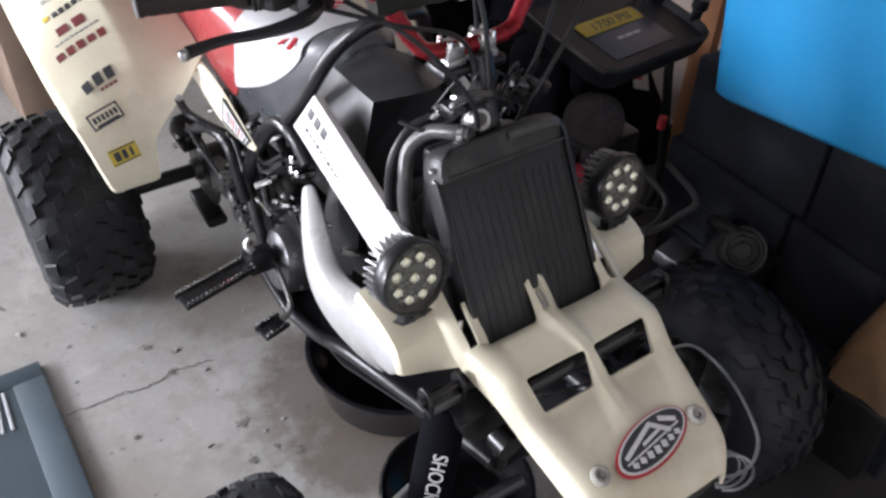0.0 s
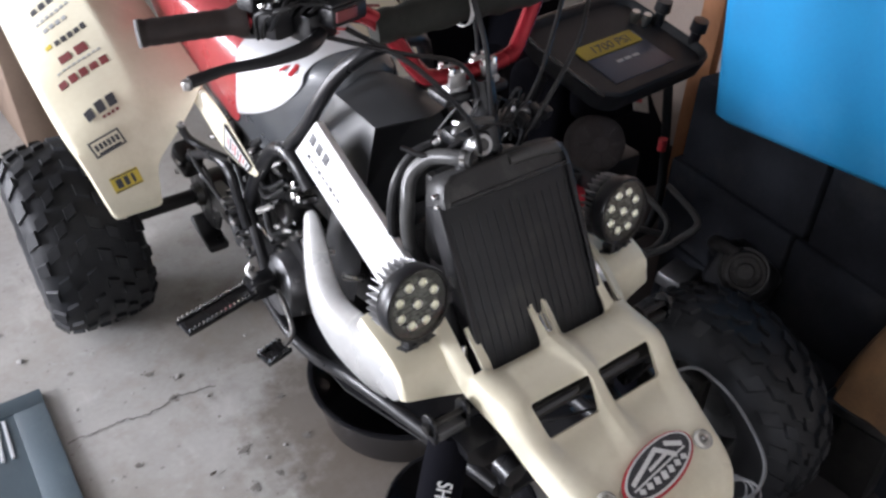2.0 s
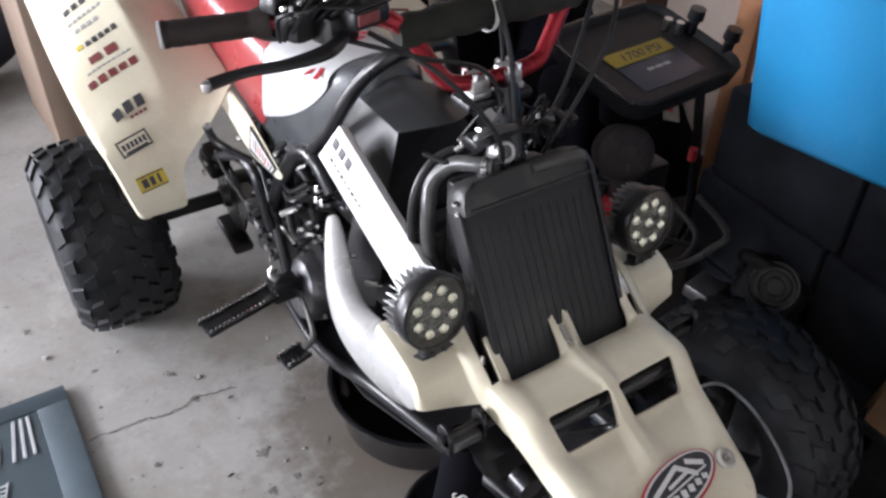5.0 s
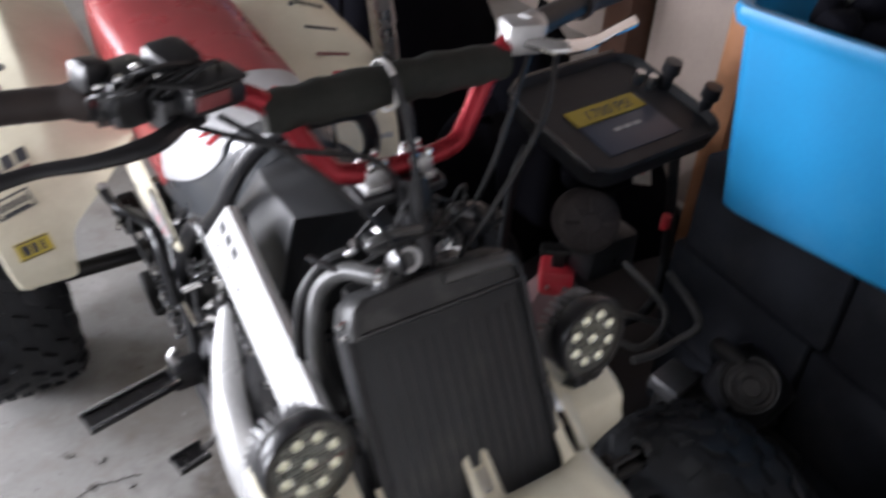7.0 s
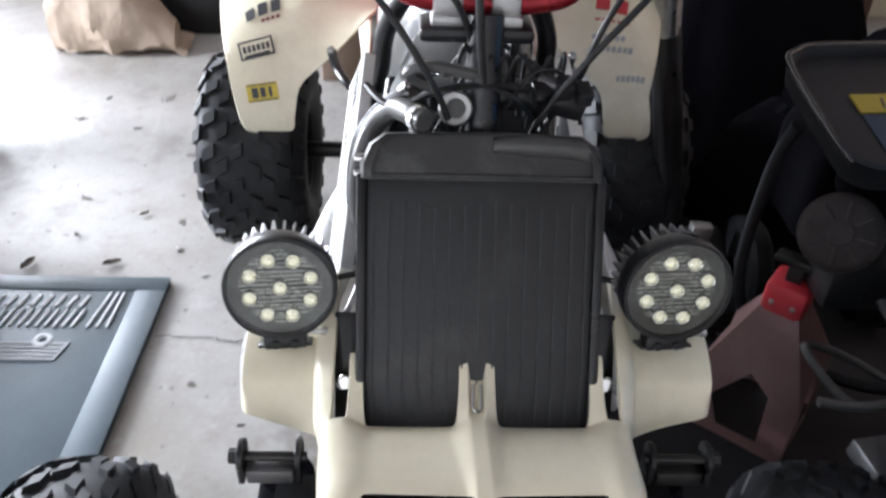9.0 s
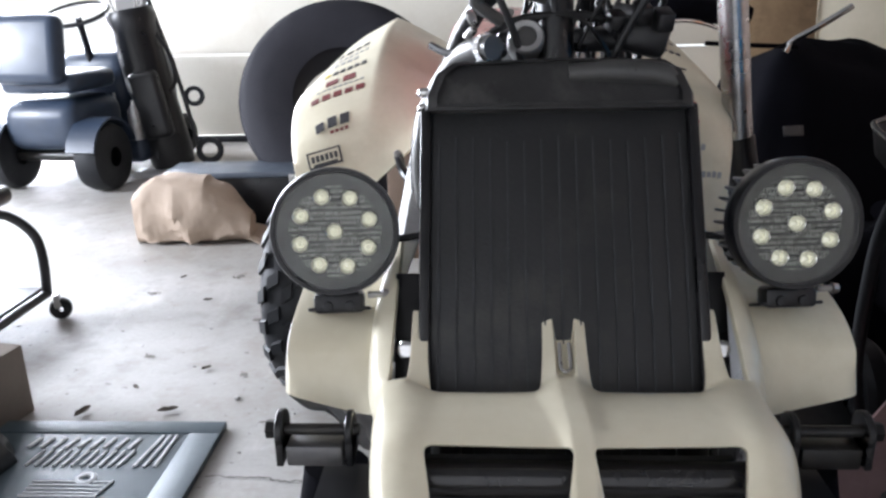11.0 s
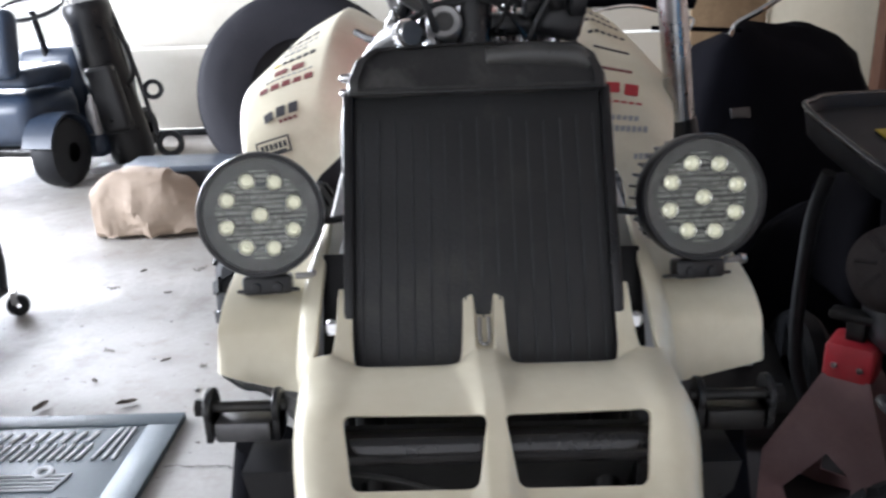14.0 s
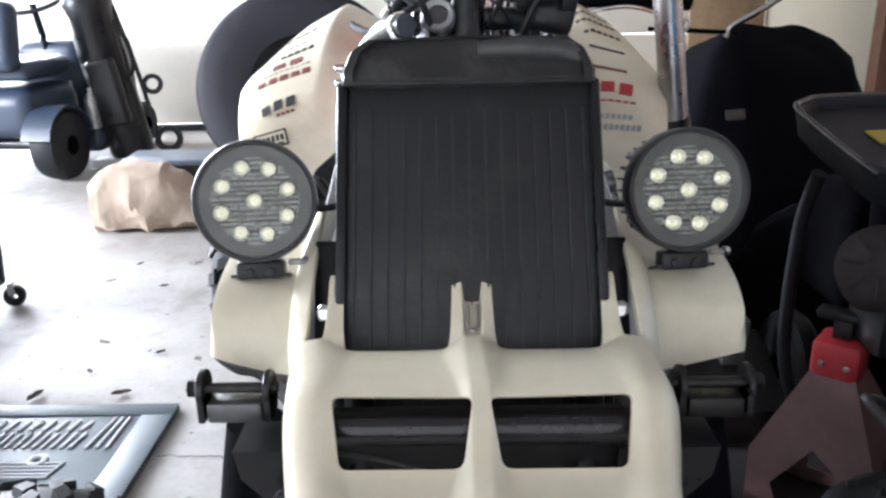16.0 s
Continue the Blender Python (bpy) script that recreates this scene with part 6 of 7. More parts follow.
blue_bin = thing("storage_bin", "bright blue plastic storage bin full of dark clutter", "bin", (0.695, 0.222, 0.708), (0, 0, 8))
tub_bm, lip_bm = bin_wall(0, 0.36, -0.46, 0, 0.0, 0.375, 0.032, 0.035)
part("tub", tub_bm, BLUE, blue_bin, "bright blue tapered tub")
part("rim", lip_bm, BLUE, blue_bin, "rolled blue rim")
random.seed(12)
for k in range(16):
    p = (random.uniform(0.03, 0.33), random.uniform(-0.42, -0.04), 0.31 + random.uniform(0, 0.07))
    rag = bmesh.new()
    bmesh.ops.create_icosphere(rag, subdivisions=3, radius=random.uniform(0.04, 0.08), matrix=pose(*p, random.uniform(0, 90), random.uniform(0, 90), 0) @ Matrix.Diagonal((1.3, 0.8, 0.6, 1)))
    for v in rag.verts:
        v.co += 0.014 * V((noise.noise(v.co * 22), noise.noise(v.co * 22 + V((9, 0, 0))), noise.noise(v.co * 22 + V((0, 7, 0))))) + V((0, 0, 0.010 * abs(noise.noise(v.co * 45))))
    solo("rag", rag, CLOTH, "dark crumpled rag heaped in the blue bin", "rag", blue_bin.matrix_basis.copy(), group="rags in the bin")
can = revolve([(0, 0), (0.035, 0), (0.037, 0.004), (0.037, 0.12), (0.030, 0.132), (0.014, 0.138), (0.014, 0.155), (0, 0.156)], 24)
solo("spray_can", can, ALLOY, "silver metal can lying in the blue bin", "can", blue_bin.matrix_basis @ pose(0.07, -0.05, 0.40, 65, 0, 30))
solo("plastic_bottle", revolve([(0, 0), (0.03, 0), (0.032, 0.01), (0.032, 0.1), (0.012, 0.13), (0.012, 0.15), (0, 0.15)], 20), WHITEVINYL, "pale plastic bottle lying in the blue bin", "bottle", blue_bin.matrix_basis @ pose(0.13, -0.16, 0.405, 75, 0, -60))

# pressure washer: tilted console with a lip, tank, wheels and hoses
pw = thing("pressure_washer", "dark pressure washer with a yellow rating label", "pressure washer", (0.78, 0.66, 0))
RIGHT_, UP_, OUT_ = V((0.9982, 0.0590, 0.0114)), V((-0.0601, 0.9799, 0.1901)), V((0.0, -0.1903, 0.9817))
pm = Matrix.Translation((-0.78, -0.66, 0)) @ Matrix(((RIGHT_.x, UP_.x, OUT_.x, 0.792), (RIGHT_.y, UP_.y, OUT_.y, 0.603), (RIGHT_.z, UP_.z, OUT_.z, 0.707), (0, 0, 0, 1)))


def rounded(w, h, r, n=6):
    pts = []
    for cx, cy, a0 in ((w / 2 - r, h / 2 - r, 0), (-w / 2 + r, h / 2 - r, 90), (-w / 2 + r, -h / 2 + r, 180), (w / 2 - r, -h / 2 + r, 270)):
        pts += [(cx + r * math.cos(radians(a0 + 90 * k / n)), cy + r * math.sin(radians(a0 + 90 * k / n))) for k in range(n + 1)]
    return pts


ol = rounded(0.40, 0.335, 0.060)
rows = [[(x * k, y * k, z) for x, y in ol] for k, z in ((0.86, -0.055), (0.95, -0.035), (1.0, 0.010), (0.975, 0.016), (0.945, 0.010), (0.925, -0.004))]
con = loft(rows, closed=True, caps=True, m=pm)
part("console", con, RUBBER, pw, "black moulded console with a raised lip")
part("panel_sticker", box(0.215, 0.150, 0.002, pm @ pose(-0.006, -0.040, -0.0028), 0.0005), TRACTOR, pw, "dark blue panel sticker")
lab = part("label", box(0.205, 0.050, 0.003, pm @ pose(-0.013, 0.012, 0.000), 0.0), SHADEYELLOW, pw, "yellow rating label")
word("1700 PSI", 0.040, pm @ pose(-0.010, 0.009, 0.0020), "label_lettering", INK, lab, "black lettering")
lb = bmesh.new()
for k in range(3):
    box(0.022, 0.010, 0.001, pm @ pose(-0.013, 0.024, -0.0008) @ pose(-0.02 + 0.028 * k, -0.075, 0), bm=lb)
tagged(part("small_print", lb, GREYINK, lab), kind="stuff")
part("lip_tube", tube([pm @ V(p) for p in ((0.15, 0.168, 0.014), (-0.11, 0.169, 0.014), (-0.168, 0.153, 0.014), (-0.198, 0.11, 0.014), (-0.200, -0.07, 0.012), (-0.188, -0.145, 0.006))], 0.006, 12, 6), GLOSS, pw, "glossy black tube round the console")
for x, y in ((0.186, 0.022), (0.200, -0.088)):
    part("knob", revolve([(0, 0.05), (0.020, 0.048), (0.022, 0.02), (0.014, 0.015), (0.014, -0.02)], 16, m=pm @ pose(x, y, 0.02)), BLACK, pw, "black control knob")
for x, y in ((0.135, 0.062), (0.152, 0.036)):
    part("brass_fitting", revolve([(0, 0.03), (0.011, 0.03), (0.013, 0.01), (0.009, 0), (0.009, -0.02)], 12, m=pm @ pose(x, y, 0.0)), STEEL, pw, "small brass fitting")
part("tank", box(0.26, 0.24, 0.24, pose(0.05, 0.14, 0.46), 0.05, seg=4), CLOTH, pw, "dark tank")
part("column", box(0.16, 0.12, 0.20, pose(0.02, -0.03, 0.600, -8), 0.03, seg=3), CLOTH, pw, "black column under the console")
mm = pose(-0.115, -0.165, 0.520, 62, 0, -32) @ Matrix.Scale(0.66, 4)
motor = part("motor", revolve([(0, 0.050), (0.030, 0.050), (0.036, 0.044), (0.080, 0.036), (0.100, 0.020), (0.106, 0.0), (0.106, -0.12), (0.09, -0.14), (0, -0.14)], 36, m=mm), MOTORDUST, pw, "dusty grey motor housing")
for k in range(8):
    part("motor_rib", box(0.010, 0.050, 0.010, mm @ pose(0.062 * math.cos(math.pi * k / 4), 0.062 * math.sin(math.pi * k / 4), 0.040, 0, 0, 45 * k - 90), 0.002), MOTORDUST, motor)
part("frame", tube([(-0.15, 0.02, 0.63), (-0.155, 0.06, 0.50), (-0.14, 0.08, 0.22), (-0.07, 0.02, 0.10), (0.10, -0.12, 0.10), (0.18, -0.16, 0.22), (0.19, -0.1, 0.6)], 0.013, 12, 5), RUBBER, pw, "black tube frame")
for x in (-0.06, 0.26):
    part("wheel", revolve([(0.03, -0.03), (0.12, -0.028), (0.13, -0.015), (0.13, 0.015), (0.12, 0.028), (0.03, 0.03)], 28, m=pose(x, 0.24, 0.131, 0, 90, 0)), RUBBER, pw, "black wheel")
part("pump_head", box(0.14, 0.12, 0.10, pose(-0.05, -0.14, 0.42), 0.015), BLACK, pw, "dark pump head")
part("red_valve", rod((0.144, -0.16, 0.415), (0.144, -0.16, 0.450), 0.012, 12), REDPAINT, pw, "small red valve")
part("drain_hose", tube([(-0.245, -0.47, 0.425), (-0.19, -0.475, 0.42), (-0.13, -0.472, 0.425), (-0.06, -0.46, 0.44), (0.02, -0.30, 0.42)], 0.008, 10, 6), HOSE, pw, "pale grey drain hose")
part("hose", tube([(-0.02, -0.20, 0.40), (0.02, -0.32, 0.32), (-0.10, -0.36, 0.30), (-0.16, -0.26, 0.34), (-0.05, -0.22, 0.28), (0.06, -0.28, 0.24)], 0.008, 10, 6), HOSE, pw, "grey hose")
tag = part("white_tag", box(0.085, 0.004, 0.060, pose(0.105, -0.090, 0.545, -30, 25, 10)), GREYBOSS, pw, "small white and red tag")
part("tag_stripe", box(0.040, 0.003, 0.030, pose(0.105, -0.090, 0.545, -30, 25, 10) @ pose(-0.018, -0.003, 0.008)), REDPAINT, tag)

# jack stand
js = thing("jack_stand", "faded red steel jack stand with cut-out sides", "jack stand", (0.652, 0.556, 0.0), (0, 0, -39))
shell = bmesh.new()
for k in range(4):
    m = Matrix.Rotation(radians(90 * k), 4, "Z")

    # a side plate, upright below and sloping to the neck above, with a five-sided hole
    def P(u, z):
        w = 0.104 - 0.066 * max(0.0, z - 0.165) / 0.145
        return m @ V((u * w, -w, z))
    outer = [P(-1, 0.165), P(0, 0.31), P(1, 0.165), P(1, 0.0), P(-1, 0.0)]
    hole = [P(-0.60, 0.105), P(-0.02, 0.190), P(0.42, 0.160), P(0.48, 0.035), P(-0.34, 0.035)]
    o, h = [shell.verts.new(p) for p in outer], [shell.verts.new(p) for p in hole]
    tl, tr = shell.verts.new(P(-1, 0.31)), shell.verts.new(P(1, 0.31))
    for f in ((o[0], h[0], h[4], o[4]), (o[4], h[4], h[3], o[3]), (o[3], h[3], h[2], o[2]), (o[2], h[2], h[1], o[1], tr), (o[1], h[1], h[0], o[0], tl)):
        shell.faces.new(f)
bmesh.ops.remove_doubles(shell, verts=shell.verts, dist=1e-5)
part("base", thicken(shell, 0.004), PINKPAINT, js, "faded pinkish-red pressed steel base")
part("collar", box(0.080, 0.080, 0.075, pose(0, 0, 0.333), 0.012), REDPAINT, js, "bright red collar")
part("post", box(0.03, 0.03, 0.04, pose(0, 0, 0.384), 0.003), ENGINE, js)
part("saddle", box(0.09, 0.035, 0.018, pose(0, 0, 0.410), 0.006), ENGINE, js)
for x in (-0.02, 0.02):
    part("rivet", revolve([(0, 0.006), (0.005, 0.004), (0.006, 0)], 10, m=pose(x, -0.039, 0.33, 90)), STEEL, js)

# floor jack with its handle standing up
fj = thing("floor_jack", "floor jack with an upright silver handle", "jack", (0.58, 1.02, 0))
part("body", loft([[(-0.10, -0.25, 0.04), (0.10, -0.25, 0.04), (0.10, -0.25, 0.10), (-0.10, -0.25, 0.10)], [(-0.11, 0.0, 0.03), (0.11, 0.0, 0.03), (0.11, 0, 0.17), (-0.11, 0, 0.17)], [(-0.09, 0.12, 0.03), (0.09, 0.12, 0.03), (0.08, 0.12, 0.12), (-0.08, 0.12, 0.12)]], closed=True, caps=True), ENGINE, fj, "dark jack body")
for x in (-0.09, 0.09):
    for y in (-0.20, 0.08):
        part("wheel", revolve([(0, -0.016), (0.04, -0.016), (0.042, -0.01), (0.042, 0.01), (0.04, 0.016), (0, 0.016)], 20, m=pose(x, y, 0.043, 0, 90, 0)), STEEL, fj)
part("socket", rod((0.0, 0, 0.10), (-0.127, -0.02, 0.676), 0.033, 16), BLACK, fj, "black handle socket")
part("handle", rod((-0.122, -0.02, 0.64), (-0.199, -0.03, 1.22), 0.029, 18), STEEL, fj, "dull silver tube handle")
part("bracket", box(0.05, 0.03, 0.11, pose(0.02, -0.10, 0.19, 0, 4, 0), 0.004), ALLOY, fj, "bright bracket")


# black covered machine
def draped(w, d, h, seed, taper=0.72, nz=10, n=40):
    rnd = random.Random(seed)
    ph = [rnd.uniform(0, 6.28) for _ in range(8)]
    rows = []
    for i in range(nz + 4):
        t = min(1, i / nz)
        if i <= nz:
            k, z = 1 - (1 - taper) * t ** 1.7, h * 0.80 * t
        else:
            j = (i - nz) / 4
            k, z = taper * math.cos(j * 1.45), h * (0.80 + 0.20 * math.sin(j * 1.45))
        row = []
        for q in range(n):
            a = 2 * math.pi * q / n
            c, s_ = math.cos(a), math.sin(a)
            e = 0.55
            x = abs(c) ** e * (1 if c > 0 else -1)
            y = abs(s_) ** e * (1 if s_ > 0 else -1)
            fold = 1 + (0.06 * (1 - t) + 0.015) * sum(math.sin((5 + 3 * m_) * a + ph[m_] + 1.5 * t) for m_ in range(3)) / 2
            zz = z + (0.03 * h * math.sin(2 * a + ph[4]) + 0.02 * h * math.sin(3 * a + ph[5])) * t
            row.append((w / 2 * x * k * fold, d / 2 * y * k * fold, zz))
        rows.append(row)
    return loft(rows, closed=True, caps=True)


cm = thing("covered_machine", "machine under a black fabric cover with a faint label", "covered machine", (0.95, 1.92, 0.0), (0, 0, 8))
part("cover", draped(0.90, 0.80, 0.795, 4, 0.60), CLOTH, cm, "black fabric cover", 60)
part("cover_label", box(0.060, 0.003, 0.030, pose(-0.188, -0.264, 0.569, -21, 0, 0), 0.001), DARKGREY, cm, "small faint printed label")
rail = thing("chrome_rack", "bent chrome tube rack with red cord by the black cover", "rack", (0.55, 1.45, 0.0))
part("tube", tube([(-0.24, -0.02, 0.87), (-0.12, 0, 0.885), (-0.02, 0.02, 0.86), (0.03, 0.03, 0.82)], 0.005, 10, 5), CHROME, rail, "thin chrome tube")
part("tube", tube([(0.15, 0.03, 0.80), (0.17, 0.03, 0.83), (0.22, 0.02, 0.86), (0.30, 0.02, 0.91)], 0.008, 10, 5), CHROME, rail, "bent chrome tube")
part("roll", tube([(-0.28, 0.06, 0.885), (-0.16, 0.05, 0.915), (-0.02, 0.05, 0.905), (0.06, 0.05, 0.89)], [0.012, 0.034, 0.034, 0.022], 16, 4), CLOTH, rail, "black rolled pad")
for k in range(3):
    part("cord", tube([(-0.02 + 0.016 * k, 0.02, 0.875 - 0.01 * k), (0.012 + 0.016 * k, -0.01, 0.845), (0.005 + 0.012 * k, 0.0, 0.805), (0.03 + 0.01 * k, 0.02, 0.775)], 0.0035, 8, 4), REDVINYL if k % 2 else WHITEVINYL, rail, "red and white cord")
part("leg", rod((0.02, 0.10, 0.0), (0.02, 0.04, 0.83), 0.008, 10), CLOTH, rail)
part("cross_tube", rod((-0.05, 0.04, 0.825), (0.18, 0.03, 0.812), 0.006, 10), CLOTH, rail)

for x, y, w, d, h_, sd in [(0.86, 1.18, 0.44, 0.42, 0.42, 31), (1.22, 1.0, 0.40, 0.46, 0.36, 37), (1.32, 1.55, 0.36, 0.40, 0.50, 41)]:
    bb = thing("bin_bag", "full black plastic sack slumped on the floor", "sack", (x, y, 0.0), (0, 0, sd * 7), "black sacks by the wall")
    part("bag", draped(w, d, h_, sd, 0.6, 8, 36), CLOTH, bb, "", 40)
    part("tied_neck", tube([(0, 0, h_ * 0.96), (0.01, 0.01, h_ * 1.04), (0.03, 0.02, h_ * 1.12)], [0.035, 0.018, 0.035], 12, 4), CLOTH, bb)

# dark sheet added over the floor to stand for the deep shade there
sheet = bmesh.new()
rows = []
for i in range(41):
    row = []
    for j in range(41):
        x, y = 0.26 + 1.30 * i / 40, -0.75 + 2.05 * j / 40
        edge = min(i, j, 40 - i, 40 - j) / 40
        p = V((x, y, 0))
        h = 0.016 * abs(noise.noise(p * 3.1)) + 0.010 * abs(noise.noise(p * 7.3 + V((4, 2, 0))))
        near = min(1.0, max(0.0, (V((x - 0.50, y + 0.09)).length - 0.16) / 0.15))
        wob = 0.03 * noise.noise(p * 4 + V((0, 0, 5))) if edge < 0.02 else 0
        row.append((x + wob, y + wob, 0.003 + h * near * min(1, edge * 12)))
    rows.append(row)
solo("shade_sheet", loft(rows), SHADESHEET, "black crumpled sheet added for the deep shade on the floor beside the quad", "sheet", sharp=50)

# ---- under and around the quad ----


def tub(name, at, r, h, label):
    b = revolve([(0, 0.004), (r * 0.86, 0.004), (r * 0.90, 0.012), (r * 0.97, h - 0.012), (r * 1.0, h - 0.006), (r * 1.0, h), (r * 0.965, h), (r * 0.93, h - 0.02), (r * 0.86, 0.012), (0, 0.012)], 48)
    bmesh.ops.recalc_face_normals(b, faces=b.faces)
    pan = thing(name, label, "drain pan", at)
    part("bowl", b, PANBLACK, pan)
    part("rim", revolve([(r * 0.985, h - 0.004), (r * 1.03, h - 0.003), (r * 1.035, h + 0.001), (r * 1.0, h + 0.004), (r * 0.975, h + 0.003), (r * 0.985, h - 0.004)], 56), PANBLACK, pan, "rolled glossy rim")
    return pan


tub("drain_pan", (0.058, 0.452, 0.0), 0.222, 0.125, "round glossy black oil drain pan under the quad")
tub("drain_pan", (-0.06, 0.05, 0.0), 0.155, 0.115, "small round black drain pan under the quad")
# pale loop modelled in place of the highlight along the front wheel's rim lip
part_loop = tube([(0.30, -0.03, 0.30), (0.348, -0.099, 0.42), (0.366, -0.16, 0.425), (0.344, -0.245, 0.42), (0.301, -0.322, 0.41), (0.246, -0.349, 0.40), (0.192, -0.335, 0.40), (0.165, -0.300, 0.41)], 0.0032, 10, 7)
for k in range(3):
    tube([(0.215 + 0.028 * math.cos(a) * 1.6, -0.338 + 0.012 * k + 0.030 * math.sin(a), 0.398 - 0.006 * k) for a in [radians(-150 + 40 * q) for q in range(7)]], 0.0026, 8, 3, part_loop)
solo("rim_glint_loop", part_loop, RIMGLINT, "thin pale loop standing for the highlight on the front wheel's rim lip", "hose")
mach = thing("old_engine", "old dark engine with a pulley on the floor", "engine", (0.84, 0.05, 0.0))
part("block", box(0.14, 0.30, 0.28, pose(-0.125, 0.02, 0.141), 0.03, seg=3), ENGINE, mach)
rec = along((-0.135, -0.010, 0.400), (-0.135 - 0.60, -0.010 - 0.45, 0.400 + 0.52))
recoil = part("recoil_housing", revolve([(0.042, -0.07), (0.048, -0.06), (0.048, 0.0), (0.042, 0.010), (0.036, 0.012), (0.033, 0.004), (0.022, 0.004), (0.018, 0.014), (0.012, 0.016), (0, 0.016)], 36, m=rec), DUSTY, mach, "dusty grey round starter housing")
part("pulley", revolve([(0.049, -0.045), (0.055, -0.045), (0.057, -0.040), (0.053, -0.034), (0.057, -0.028), (0.055, -0.022), (0.049, -0.022)], 36, m=rec), ENGINE, mach, "dark grooved pulley ring")
for k in range(6):
    a = radians(60 * k)
    part("housing_slot", box(0.012, 0.005, 0.003, rec @ pose(0.0275 * math.cos(a), 0.0275 * math.sin(a), 0.0045, 0, 0, 60 * k), 0.001), BLACK, recoil)
part("shroud", box(0.09, 0.15, 0.14, pose(-0.075, 0.03, 0.33, 15, 10, 0), 0.03, seg=3), BLACK, mach)
part("air_box", box(0.09, 0.07, 0.035, pose(-0.155, 0.145, 0.290, 6, 4, 12), 0.006), COVERGREY, mach, "small grey metal box")
part("exhaust", tube([(-0.05, 0.12, 0.34), (-0.10, 0.10, 0.40), (-0.12, 0.02, 0.42)], 0.018, 12, 4), ENGINE, mach)
ow = thing("old_tiller", "rusty orange tiller housing on the dark floor", "tiller", (0.752, -0.325, 0.0), (0, 0, 4))
housing = draped(0.170, 0.190, 0.235, 8, 0.70, 8, 28)
bmesh.ops.translate(housing, vec=(0.0, 0.0, 0.262), verts=housing.verts)
part("housing", housing, OLDORANGE, ow, "rusty orange rounded housing")
part("guard", box(0.176, 0.196, 0.030, pose(0.0, 0.0, 0.262), 0.010), ENGINE, ow, "dark band under the housing")
part("base", box(0.110, 0.120, 0.262, pose(0.020, 0.010, 0.132), 0.015, taper=0.85), ENGINE, ow, "dark metal base")

# ---- toward the doors ----
car_tyre = thing("truck_tyre", "large worn black truck tyre standing on the floor", "tyre", (-0.712, 3.08, 0.458), (-25, -4, 10))
prof = [(0.215, -0.10), (0.225, -0.125), (0.34, -0.145), (0.425, -0.13), (0.455, -0.105), (0.462, -0.06), (0.464, 0), (0.462, 0.06), (0.455, 0.105), (0.425, 0.13), (0.34, 0.145), (0.225, 0.125), (0.215, 0.10), (0.215, -0.10)]
part("carcass", revolve([(r * 1.025, z) for r, z in prof], 72, m=pose(0, 0, 0, 90, 0, 0)), HAZERUBBER, car_tyre)
for y in (-0.055, 0.0, 0.055):
    part("tread_band", revolve([(0.4715, y - 0.022), (0.4780, y - 0.020), (0.4780, y + 0.020), (0.4715, y + 0.022)], 72, m=pose(0, 0, 0, 90, 0, 0)), HAZERUBBER, car_tyre, "worn smooth tread band")

bag = bmesh.new()
random.seed(21)
rows = []
for i in range(25):
    t = i / 24
    x = -0.24 + 0.48 * t
    hgt = 0.282 * (0.74 + 0.26 * math.sin(math.pi / 2 * min(1, t / 0.22))) * (1 if t < 0.62 else 1 - 1.35 * (t - 0.62))
    wid = 0.105 * (0.55 + 0.45 * math.sin(math.pi * (0.12 + 0.75 * t)))
    row = []
    for q in range(40):
        a = 2 * math.pi * q / 40
        c, s_ = math.cos(a), math.sin(a)
        y = wid * abs(c) ** 0.7 * (1 if c > 0 else -1)
        z = hgt / 2 + hgt / 2 * abs(s_) ** 0.75 * (1 if s_ > 0 else -1)
        v = V((x, y, z))
        cr = 0.022 * noise.noise(v * 5) + 0.030 * abs(noise.noise(v * 7 + V((2, 5, 1)))) - 0.010 * abs(noise.noise(v * 15)) - 0.012
        row.append((x + cr * 0.6, y + cr, max(0.002, z + (cr if z > 0.03 else 0))))
    rows.append(row)
sack = thing("paper_sack", "crumpled brown paper sack lying on the floor", "sack", (-1.245, 2.475, 0.0), (0, 0, 4))
loft(rows, bag, closed=True, caps=True)
bmesh.ops.triangulate(bag, faces=bag.faces[:])
bmesh.ops.subdivide_edges(bag, edges=bag.edges[:], cuts=2, use_grid_fill=True)
bag.normal_update()
for v in bag.verts:
    ridge = 1 - 2 * abs(noise.noise(v.co * 14)) + 0.5 * (1 - 2 * abs(noise.noise(v.co * 33 + V((3, 1, 7)))))
    v.co += v.normal * (0.0018 * (ridge - 0.9) + 0.006 * noise.noise(v.co * 5))
    v.co.z = max(0.001, v.co.z)
part("body", bag, PAPER, sack, "", 22)
fold = bmesh.new()
for i in range(9):
    y = -0.10 + 0.025 * i
    k = 0.008 * math.sin(2.1 * i) + 0.005 * (i % 2)
    fold.verts.new((0.215, y, 0.03 + k)), fold.verts.new((0.262 + 0.6 * k, y * 1.15, 0.006 + abs(k)))
fold.verts.ensure_lookup_table()
for i in range(8):
    fold.faces.new([fold.verts[j] for j in (2 * i, 2 * i + 2, 2 * i + 3, 2 * i + 1)])
part("rolled_mouth", thicken(fold, 0.004), PAPER, sack, "folded paper mouth", 20)
chest_low = thing("tool_chest", "low slate-blue metal chest lying behind the paper sack", "chest", (-1.08, 2.72, 0.0), (0, 0, 2))
part("body", box(0.66, 0.20, 0.222, pose(0, 0, 0.1115), 0.006), BLACK, chest_low, "dark chest body")
